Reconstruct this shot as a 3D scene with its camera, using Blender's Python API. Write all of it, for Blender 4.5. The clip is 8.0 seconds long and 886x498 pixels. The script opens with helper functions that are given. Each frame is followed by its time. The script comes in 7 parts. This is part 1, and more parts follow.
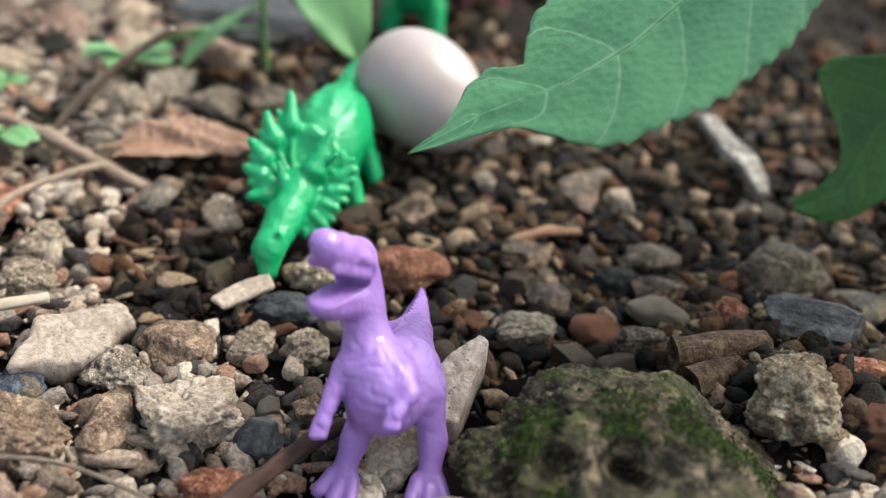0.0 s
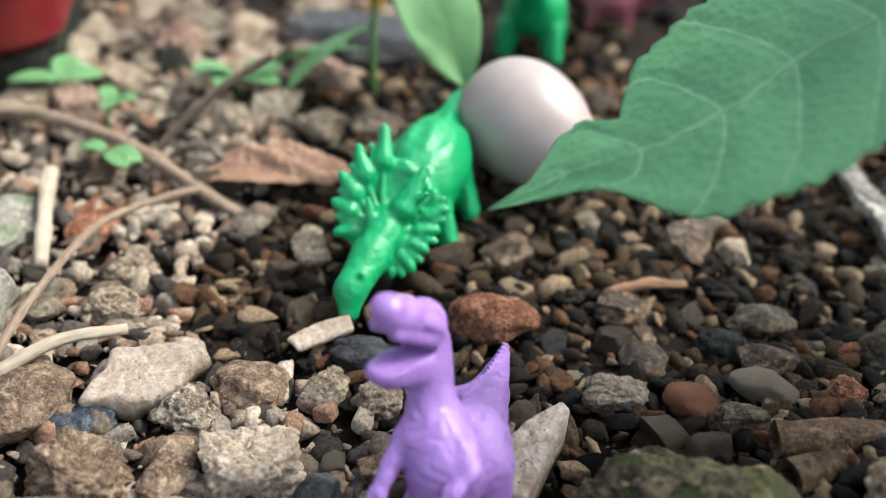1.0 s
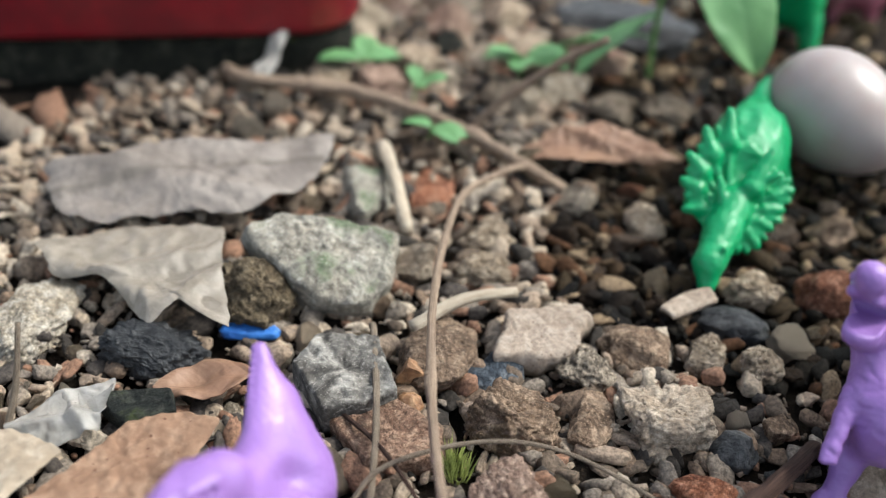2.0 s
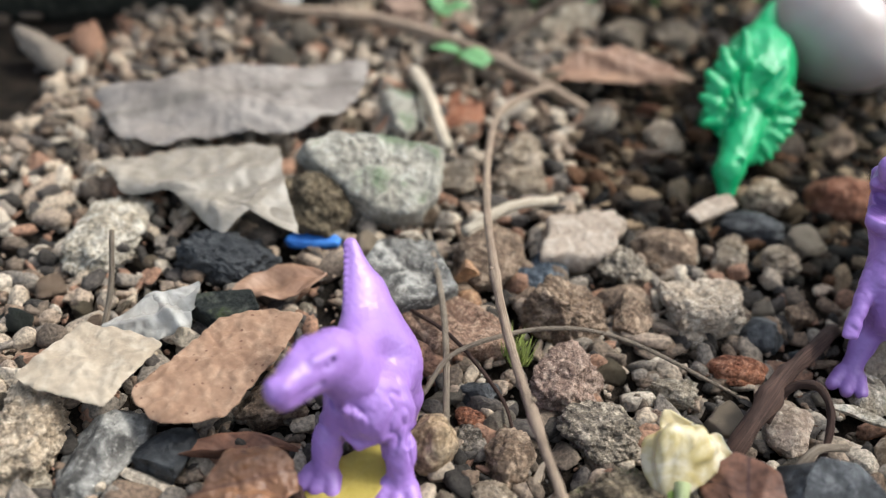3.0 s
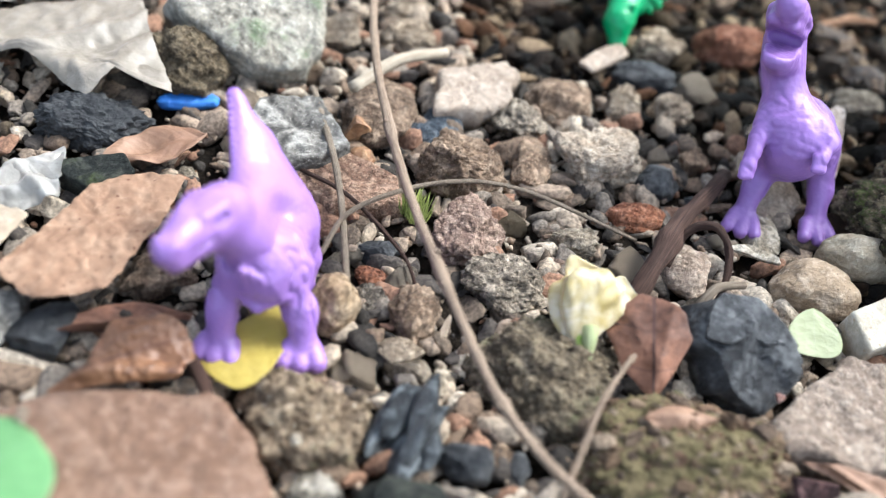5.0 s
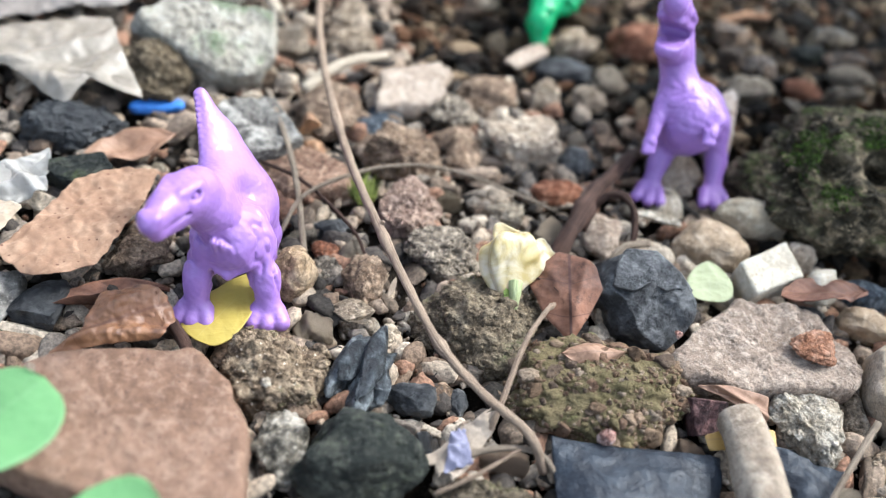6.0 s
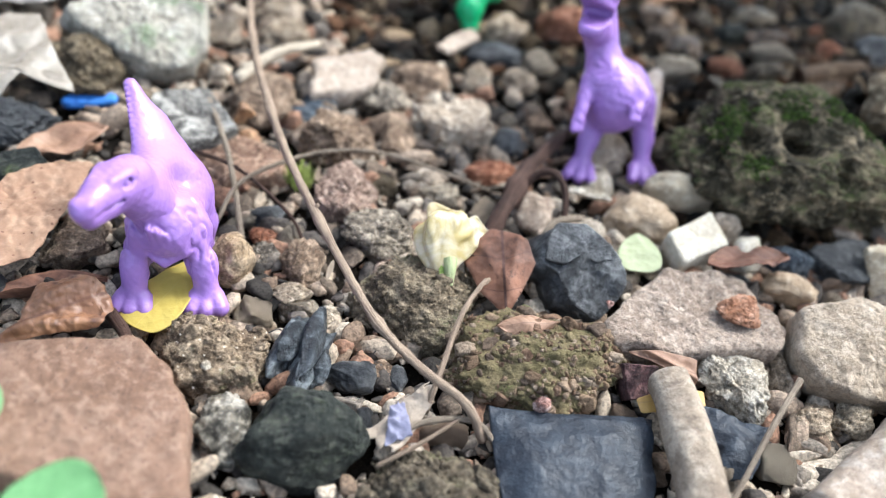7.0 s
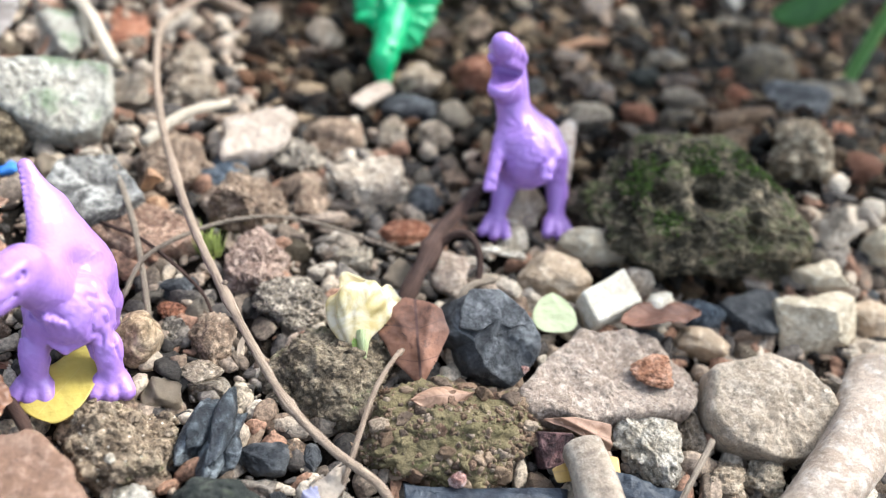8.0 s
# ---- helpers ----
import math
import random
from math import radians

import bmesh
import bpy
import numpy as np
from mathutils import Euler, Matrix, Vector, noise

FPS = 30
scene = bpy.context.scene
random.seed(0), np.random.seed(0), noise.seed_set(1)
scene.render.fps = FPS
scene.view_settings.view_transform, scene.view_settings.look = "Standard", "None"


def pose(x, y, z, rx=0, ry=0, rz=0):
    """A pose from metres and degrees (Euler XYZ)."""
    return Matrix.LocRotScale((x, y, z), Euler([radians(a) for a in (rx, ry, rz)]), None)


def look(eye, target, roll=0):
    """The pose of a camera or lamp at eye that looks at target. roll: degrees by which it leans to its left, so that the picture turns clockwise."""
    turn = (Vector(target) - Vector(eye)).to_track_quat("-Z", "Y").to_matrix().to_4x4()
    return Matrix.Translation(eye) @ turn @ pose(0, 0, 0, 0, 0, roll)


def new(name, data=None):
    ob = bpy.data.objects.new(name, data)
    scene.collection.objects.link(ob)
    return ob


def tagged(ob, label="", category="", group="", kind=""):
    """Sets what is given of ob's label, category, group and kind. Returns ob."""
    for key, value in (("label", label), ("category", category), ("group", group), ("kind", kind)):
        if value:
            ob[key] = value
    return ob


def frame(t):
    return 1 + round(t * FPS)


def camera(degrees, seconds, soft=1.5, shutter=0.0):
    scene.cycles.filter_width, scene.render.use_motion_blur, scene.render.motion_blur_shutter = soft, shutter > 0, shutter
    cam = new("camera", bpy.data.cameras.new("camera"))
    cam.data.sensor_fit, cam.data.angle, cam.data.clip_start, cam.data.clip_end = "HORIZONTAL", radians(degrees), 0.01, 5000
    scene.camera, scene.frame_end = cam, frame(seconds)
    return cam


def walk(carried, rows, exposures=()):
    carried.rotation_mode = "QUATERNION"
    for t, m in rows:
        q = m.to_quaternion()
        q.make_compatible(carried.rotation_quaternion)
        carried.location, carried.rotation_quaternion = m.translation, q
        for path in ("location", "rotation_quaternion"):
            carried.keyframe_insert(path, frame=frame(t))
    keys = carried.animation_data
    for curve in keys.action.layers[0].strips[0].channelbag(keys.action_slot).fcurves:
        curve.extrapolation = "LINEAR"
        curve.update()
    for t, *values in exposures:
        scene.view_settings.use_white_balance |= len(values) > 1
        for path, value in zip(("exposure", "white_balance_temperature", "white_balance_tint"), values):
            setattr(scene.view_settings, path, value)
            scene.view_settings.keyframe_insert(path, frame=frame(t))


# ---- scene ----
cam = camera(50.6, 8.0, soft=1.15)
PATH = [
    (0, (0.0504, -0.1140, 0.1819), (0.0569, 0.1274, 0.0040), 6.33),
    (0.5, (0.0823, -0.1063, 0.1874), (0.0638, 0.1313, 0.0053), 4.41),
    (1, (0.0607, -0.0919, 0.1858), (0.0256, 0.1441, 0.0040), 3.52),
    (1.5, (0.0086, -0.1024, 0.1867), (-0.0358, 0.1324, 0.0052), 3.49),
    (2, (-0.0287, -0.1286, 0.1874), (-0.0774, 0.1026, 0.0026), 3.26),
    (3.3, (-0.0520, -0.1618, 0.1918), (-0.0800, 0.0584, -0.0100), 4.90),
    (3.5, (-0.0539, -0.1633, 0.1880), (-0.0786, 0.0540, -0.0172), 5.30),
    (4, (-0.0511, -0.1528, 0.1739), (-0.0599, 0.0570, -0.0403), 6.99),
    (4.2, (-0.0481, -0.1486, 0.1690), (-0.0512, 0.0593, -0.0474), 7.60),
    (5.3, (-0.0559, -0.1650, 0.1843), (-0.0407, 0.0394, -0.0348), 10.26),
    (5.5, (-0.0553, -0.1728, 0.1901), (-0.0386, 0.0336, -0.0270), 9.73),
    (6, (-0.0498, -0.1880, 0.1948), (-0.0262, 0.0203, -0.0198), 9.99),
    (6.5, (-0.0487, -0.1915, 0.1966), (-0.0187, 0.0167, -0.0174), 10.40),
    (7, (-0.0450, -0.1951, 0.1961), (-0.0067, 0.0121, -0.0174), 10.67),
    (7.5, (-0.0395, -0.1984, 0.2008), (0.0091, 0.0074, -0.0120), 11.39),
    (8, (-0.0380, -0.1819, 0.2077), (0.0192, 0.0251, -0.0018), 12.51),
]
EXPOSURES = [(0.0, 1.2, 6280, 5), (1.0, 1.18, 6220, 5), (1.5, 0.95, 6180, 5), (2.0, 0.88, 6120, 5), (3.5, 1.1, 6000, 5), (4.0, 1.49, 5920, 5), (5.5, 1.45, 5720, 5), (6.5, 1.46, 5720, 5), (8.0, 1.64, 5770, 5)]
walk(cam, [(t, look(eye, target, roll)) for t, eye, target, roll in PATH], EXPOSURES)
# focus on the toys, as a close phone lens has it
cam.data.dof.use_dof = True
cam.data.dof.focus_distance = 0.24
cam.data.dof.aperture_fstop = 6.0

# ---- light ----
SUN_ELEVATION, SUN_TURN = radians(52), radians(62)
world = bpy.data.worlds.new("sky")
scene.world = world
world.use_nodes = True
wn = world.node_tree
sky = wn.nodes.new("ShaderNodeTexSky")
sky.sky_type = "NISHITA"
sky.sun_disc = False
sky.sun_elevation, sky.sun_rotation = SUN_ELEVATION, SUN_TURN
sky.dust_density = 4.0
haze = wn.nodes.new("ShaderNodeHueSaturation")  # thin cloud takes the blue out of the sky
haze.inputs["Saturation"].default_value = 0.55
wn.links.new(sky.outputs["Color"], haze.inputs["Color"])
wn.links.new(haze.outputs["Color"], wn.nodes["Background"].inputs["Color"])
wn.nodes["Background"].inputs["Strength"].default_value = 0.175
sun_data = bpy.data.lights.new("sun", "SUN")
sun_data.energy, sun_data.angle, sun_data.color = 1.7, radians(13), (1.0, 0.95, 0.88)
sun = new("sun", sun_data)
sun.matrix_world = look((math.cos(SUN_ELEVATION) * math.sin(SUN_TURN), math.cos(SUN_ELEVATION) * math.cos(SUN_TURN), math.sin(SUN_ELEVATION)), (0, 0, 0))


# ---- materials ----
class Nodes:
    """A material and short ways to add nodes to it."""

    def __init__(self, name, roughness=0.7):
        self.m = bpy.data.materials.new(name)
        self.m.use_nodes = True
        self.t = self.m.node_tree
        self.b = self.t.nodes["Principled BSDF"]
        self.b.inputs["Roughness"].default_value = roughness
        self.coord = self.t.nodes.new("ShaderNodeTexCoord")

    def put(self, socket, value):
        if isinstance(value, bpy.types.NodeSocket):
            self.t.links.new(value, socket)
        elif isinstance(value, (tuple, list)) and len(value) == 3 and socket.type == "RGBA":
            socket.default_value = (*value, 1)
        else:
            socket.default_value = value

    def noise(self, scale, detail=4.0, rough=0.55, coord="Object", distortion=0.0):
        n = self.t.nodes.new("ShaderNodeTexNoise")
        self.t.links.new(self.coord.outputs[coord], n.inputs["Vector"])
        n.inputs["Scale"].default_value, n.inputs["Detail"].default_value = scale, detail
        n.inputs["Roughness"].default_value, n.inputs["Distortion"].default_value = rough, distortion
        return n.outputs["Fac"]

    def cells(self, scale, feature="F1", coord="Object"):
        n = self.t.nodes.new("ShaderNodeTexVoronoi")
        n.feature = feature
        self.t.links.new(self.coord.outputs[coord], n.inputs["Vector"])
        n.inputs["Scale"].default_value = scale
        return n.outputs["Distance"]

    def math(self, op, a, b=0.0, c=0.0):
        n = self.t.nodes.new("ShaderNodeMath")
        n.operation = op
        for s, v in zip(n.inputs, (a, b, c)):
            self.put(s, v)
        return n.outputs[0]

    def ramp(self, fac, low, high, a=0.0, b=1.0):
        n = self.t.nodes.new("ShaderNodeMapRange")
        n.interpolation_type = "SMOOTHSTEP"
        for k, v in (("Value", fac), ("From Min", low), ("From Max", high), ("To Min", a), ("To Max", b)):
            self.put(n.inputs[k], v)
        return n.outputs[0]

    def mix(self, fac, a, b, blend="MIX"):
        n = self.t.nodes.new("ShaderNodeMix")
        n.data_type, n.blend_type = "RGBA", blend
        self.put(n.inputs[0], fac), self.put(n.inputs[6], a), self.put(n.inputs[7], b)
        return n.outputs[2]

    def random(self):
        return self.t.nodes.new("ShaderNodeObjectInfo").outputs["Random"]

    def island(self):
        return self.t.nodes.new("ShaderNodeNewGeometry").outputs["Random Per Island"]

    def up(self):
        s = self.t.nodes.new("ShaderNodeSeparateXYZ")
        self.t.links.new(self.t.nodes.new("ShaderNodeNewGeometry").outputs["Normal"], s.inputs[0])
        return s.outputs["Z"]

    def uv(self):
        s = self.t.nodes.new("ShaderNodeSeparateXYZ")
        self.t.links.new(self.coord.outputs["UV"], s.inputs[0])
        return s.outputs["X"], s.outputs["Y"]

    def bump(self, height, strength=0.6, distance=0.001):
        n = self.t.nodes.new("ShaderNodeBump")
        self.put(n.inputs["Height"], height)
        n.inputs["Strength"].default_value, n.inputs["Distance"].default_value = strength, distance
        self.t.links.new(n.outputs["Normal"], self.b.inputs["Normal"])

    def color(self, value):
        self.put(self.b.inputs["Base Color"], value)

    def set(self, **inputs):
        for k, v in inputs.items():
            self.put(self.b.inputs[k.replace("_", " ")], v)
        return self.m


def stone_material(name, dark, mid, light, grain=900, pits=0.5, roughness=0.85, patch=90, bump=0.7, vary=0.35, moss=0.0, moss_color=(0.05, 0.09, 0.015), flecks=None, moss_grain=0.25):
    n = Nodes(name, roughness)
    rugged = min(1.0, max(0.15, (bump - 0.2) / 0.5))  # smooth faces show little grain
    broad, fine, dust = n.noise(patch, 5, 0.6), n.noise(grain, 6, 0.7), n.noise(grain * 0.3, 5, 0.65, distortion=0.4)
    c = n.mix(n.ramp(broad, 0.35, 0.65), dark, mid)
    c = n.mix(n.ramp(dust, 0.45, 0.68), c, light)
    crumb = n.noise(grain * 2.2, 4, 0.6)
    c = n.mix(n.ramp(fine, 0.34, 0.52, 0.6 * rugged, 0.0), c, tuple(v * 0.3 for v in dark))
    c = n.mix(n.ramp(crumb, 0.56, 0.7, 0.0, 0.45 * rugged), c, tuple(min(0.8, v * 1.35) for v in light))
    c = n.mix(rugged, c, n.mix(n.ramp(n.noise(grain * 0.55, 5, 0.75), 0.36, 0.64), (0.68,) * 3, (1.28, 1.26, 1.23)), "MULTIPLY")
    if pits >= 0.5:  # dark pore-like spots
        c = n.mix(n.ramp(n.cells(grain * 0.5), 0.3, 0.08, 0, min(0.75, pits * 0.8)), c, tuple(v * 0.35 for v in dark))
    if flecks:
        c = n.mix(n.ramp(n.cells(grain * 0.45), 0.16, 0.1), c, flecks)
    r = n.random()
    c = n.mix(1.0, c, n.mix(r, (1 - vary,) * 3, (1 + vary, 1 + vary * 0.9, 1 + vary * 0.75)), "MULTIPLY")
    if moss:
        soft = n.math("ADD", n.noise(70, 5, 0.65), n.math("MULTIPLY", n.up(), 0.14))
        tuft = n.ramp(soft, 0.7 - moss * 0.2, 0.86 - moss * 0.2)
        c = n.mix(n.math("MULTIPLY", tuft, n.ramp(n.noise(1500, 3), moss_grain, moss_grain + 0.3)), c, n.mix(n.noise(500, 3), tuple(v * 0.4 for v in moss_color), tuple(v * 1.5 for v in moss_color)))
    n.color(c)
    hole = n.ramp(n.cells(grain * 0.35), 0.05, 0.35)
    h = n.math("ADD", n.math("MULTIPLY", fine, 0.9), n.math("ADD", n.math("MULTIPLY", dust, 0.8), n.math("MULTIPLY", hole, pits)))
    n.bump(h, min(1.0, bump * 1.35), 0.0018)
    n.set(Roughness=n.ramp(fine, 0.2, 0.8, roughness - 0.12, min(1.0, roughness + 0.1)), Specular_IOR_Level=0.45 if roughness < 0.65 else 0.22)
    return n.m


MATS = {
    "grey": stone_material("grey lava stone", (0.0972, 0.0799, 0.0616), (0.238, 0.2, 0.157), (0.41, 0.351, 0.275), 1100, 0.9),
    "tan": stone_material("tan porous stone", (0.212, 0.161, 0.111), (0.36, 0.286, 0.207), (0.488, 0.408, 0.313), 1000, 0.8),
    "brown": stone_material("brown stone", (0.108, 0.0713, 0.0464), (0.259, 0.18, 0.123), (0.4, 0.299, 0.213), 900, 0.5),
    "mauve": stone_material("mauve brown stone", (0.168, 0.111, 0.0861), (0.326, 0.226, 0.176), (0.43, 0.326, 0.257), 1100, 0.5),
    "black": stone_material("black stone", (0.009, 0.01, 0.012), (0.024, 0.025, 0.027), (0.075, 0.076, 0.075), 700, 0.3, 0.5, bump=0.5),
    "charcoal": stone_material("charcoal", (0.006, 0.007, 0.009), (0.025, 0.03, 0.036), (0.12, 0.135, 0.145), 400, 0.3, 0.45),
    "cream": stone_material("cream stone", (0.24, 0.195, 0.14), (0.36, 0.3, 0.225), (0.46, 0.4, 0.315), 1000, 0.5, flecks=(0.2, 0.16, 0.12)),
    "cream_smooth": stone_material("beige worn stone", (0.29, 0.22, 0.153), (0.385, 0.303, 0.217), (0.47, 0.383, 0.285), 1200, 0.25, 0.9, 60, 0.35, 0.05, flecks=(0.2, 0.15, 0.1)),
    "brick_dull": stone_material("dull brick", (0.13, 0.075, 0.05), (0.24, 0.15, 0.105), (0.36, 0.25, 0.18), 1100, 0.5),
    "green_dark": stone_material("dark greenish stone", (0.012, 0.014, 0.012), (0.03, 0.034, 0.028), (0.075, 0.078, 0.062), 900, 0.5, 0.8, moss=0.3, moss_color=(0.035, 0.045, 0.014), moss_grain=0.3),
    "brick": stone_material("red brick", (0.16, 0.06, 0.032), (0.31, 0.13, 0.07), (0.43, 0.22, 0.14), 1200, 0.6),
    "terracotta": stone_material("terracotta", (0.138, 0.08, 0.051), (0.195, 0.12, 0.082), (0.24, 0.156, 0.11), 900, 0.25, 0.9, 35, 0.36, 0.03, flecks=(0.1, 0.06, 0.045)),
    "moss": stone_material("mossy dark stone", (0.022, 0.018, 0.0095), (0.09, 0.074, 0.043), (0.28, 0.217, 0.137), 520, 0.6, 0.92, 38, 1.0, 0.0, moss=0.55, moss_color=(0.06, 0.085, 0.014), moss_grain=0.36),
    "honey": stone_material("honey tan stone", (0.285, 0.204, 0.128), (0.399, 0.299, 0.199), (0.484, 0.38, 0.271), 1200, 0.25, 0.9, 60, 0.4, 0.03, flecks=(0.2, 0.15, 0.1)),
    "sand": stone_material("sand beige stone", (0.324, 0.261, 0.175), (0.45, 0.373, 0.263), (0.522, 0.45, 0.333), 1200, 0.25, 0.9, 60, 0.4, 0.03, flecks=(0.25, 0.19, 0.13)),
    "ivory": stone_material("ivory white stone", (0.418, 0.357, 0.265), (0.502, 0.448, 0.351), (0.555, 0.509, 0.416), 900, 0.15, 0.85, 90, 0.35, 0.0, flecks=(0.4, 0.3, 0.2)),
    "pumice": stone_material("weathered pumice", (0.12, 0.085, 0.05), (0.27, 0.2, 0.13), (0.44, 0.37, 0.26), 800, 0.9, vary=0.05),
    "olive": stone_material("olive brown stone", (0.05, 0.037, 0.022), (0.125, 0.095, 0.058), (0.22, 0.175, 0.115), 900, 0.5, vary=0.15),
    "white": stone_material("white stone", (0.33, 0.275, 0.2), (0.44, 0.385, 0.305), (0.52, 0.475, 0.4), 700, 0.3, vary=0.05, patch=160),
    "coal": stone_material("grey black charcoal", (0.016, 0.016, 0.017), (0.04, 0.041, 0.043), (0.105, 0.106, 0.106), 600, 0.35, 0.5, 300, 0.6, 0.0),
    "mossgrey": stone_material("grey mossy stone", (0.072, 0.055, 0.036), (0.175, 0.137, 0.091), (0.29, 0.237, 0.165), 1000, 0.7, moss=0.26, moss_color=(0.085, 0.1, 0.028), moss_grain=0.35),
    "clod": stone_material("mossy earth", (0.054, 0.0384, 0.024), (0.144, 0.108, 0.072), (0.288, 0.216, 0.144), 800, 0.9, 0.95, 70, 0.6, 0.1, moss=0.3, moss_color=(0.07, 0.1, 0.02)),
    "clodtan": stone_material("tan earth", (0.095, 0.067, 0.043), (0.21, 0.16, 0.11), (0.34, 0.27, 0.19), 1000, 0.8, 0.92, moss=0.1, flecks=(0.5, 0.45, 0.37)),
    "speckled": stone_material("speckled stone", (0.05, 0.045, 0.035), (0.3, 0.26, 0.2), (0.6, 0.54, 0.45), 500, 0.6, 0.8, 200),
    "lichen": stone_material("lichen stained stone", (0.276, 0.248, 0.198), (0.377, 0.35, 0.29), (0.46, 0.432, 0.373), 500, 0.3, moss=0.5, moss_color=(0.13, 0.16, 0.09), vary=0.05, moss_grain=0.2),
    "bark_grey": stone_material("weathered bark", (0.11, 0.1, 0.088), (0.26, 0.245, 0.22), (0.42, 0.4, 0.36), 400, 0.4, 0.9, 150),
    # near black: the shade beneath the pot is put into this colour
    "foot": stone_material("mossy foot with painted shade", (0.008, 0.009, 0.006), (0.02, 0.021, 0.014), (0.05, 0.05, 0.035), 500, 0.4, 0.9, moss=0.2),
    "husk": stone_material("orange seed husk", (0.16, 0.075, 0.03), (0.3, 0.155, 0.07), (0.42, 0.27, 0.15), 500, 0.2, 0.6, 120, 0.4, 0.0),
    "pod": stone_material("tan shell", (0.27, 0.18, 0.1), (0.36, 0.255, 0.155), (0.43, 0.325, 0.215), 700, 0.5, 0.8, vary=0.0),
    "blue": stone_material("blue grey stone", (0.035, 0.045, 0.06), (0.085, 0.105, 0.13), (0.16, 0.18, 0.2), 900, 0.3),
    "wine": stone_material("wine red bark", (0.03, 0.014, 0.014), (0.075, 0.036, 0.036), (0.14, 0.08, 0.075), 700, 0.3, 0.8, vary=0.0),
    "pink": stone_material("pink crumb", (0.3, 0.14, 0.11), (0.45, 0.25, 0.2), (0.62, 0.48, 0.42), 1200, 0.2, vary=0.0),
    "dry_log": stone_material("mottled dry wood", (0.16, 0.122, 0.09), (0.26, 0.21, 0.157), (0.34, 0.285, 0.22), 700, 0.3, 0.85, 110, 0.4, 0.1),
    "bleached_log": stone_material("bleached driftwood", (0.225, 0.171, 0.126), (0.324, 0.257, 0.2), (0.396, 0.338, 0.279), 700, 0.3, 0.8, 80, 0.42, 0.1),
    "slabgrey": stone_material("grey brown stone", (0.19, 0.143, 0.11), (0.3, 0.236, 0.186), (0.39, 0.323, 0.262), 1100, 0.6, 0.85, 50, 0.55),
    "sandstone": stone_material("worn sandstone", (0.24, 0.185, 0.13), (0.35, 0.277, 0.2), (0.44, 0.36, 0.272), 1000, 0.5, 0.9, 45, 0.5, 0.05),
    "orange_brick": stone_material("orange brick", (0.26, 0.115, 0.06), (0.38, 0.19, 0.11), (0.46, 0.27, 0.18), 1100, 0.4, vary=0.0),
    # damp stone, its colour also darkened to carry the plant's shade
    "wet_black": stone_material("damp black stone with painted shade", (0.006, 0.005, 0.004), (0.016, 0.013, 0.009), (0.06, 0.05, 0.038), 700, 0.3, 0.5),
    "pale": stone_material("pale pinkish stone", (0.323, 0.252, 0.183), (0.437, 0.356, 0.269), (0.513, 0.432, 0.338), 900, 0.6, 0.9, 70, 0.6, 0.05),
    "pale_chip": stone_material("smooth beige chip", (0.28, 0.217, 0.163), (0.35, 0.28, 0.217), (0.41, 0.34, 0.27), 900, 0.2, 0.85, 60, 0.42, 0.03, flecks=(0.17, 0.125, 0.09)),
    "speckled_cream": stone_material("speckled pinkish stone", (0.342, 0.261, 0.198), (0.45, 0.369, 0.297), (0.522, 0.45, 0.378), 900, 0.4, 0.85, 90, 0.5, 0.0, flecks=(0.16, 0.095, 0.055)),
    "brown_stem": stone_material("brown rotten stem", (0.05, 0.029, 0.015), (0.12, 0.073, 0.04), (0.2, 0.135, 0.082), 700, 0.3, 0.75, 130),
    # likewise damp, with the shade under the plant put into the colour
    "wet_brown": stone_material("damp brown stone with painted shade", (0.022, 0.012, 0.006), (0.075, 0.044, 0.023), (0.19, 0.125, 0.075), 800, 0.5, 0.55),
    "wet_olive": stone_material("damp olive stone with painted shade", (0.024, 0.016, 0.007), (0.085, 0.06, 0.03), (0.2, 0.15, 0.085), 800, 0.5, 0.55, vary=0.2),
}


def soil_material():
    n = Nodes("dark soil", 0.95)
    a, b = n.noise(120, 6, 0.7), n.noise(1200, 5, 0.7)
    c = n.mix(n.ramp(a, 0.35, 0.65), (0.008, 0.006, 0.004), (0.03, 0.021, 0.014))
    c = n.mix(n.ramp(b, 0.52, 0.72, 0, 0.6), c, (0.1, 0.072, 0.048))
    n.color(c)
    n.bump(n.math("ADD", a, b), 1.0, 0.002)
    return n.set(Specular_IOR_Level=0.15)


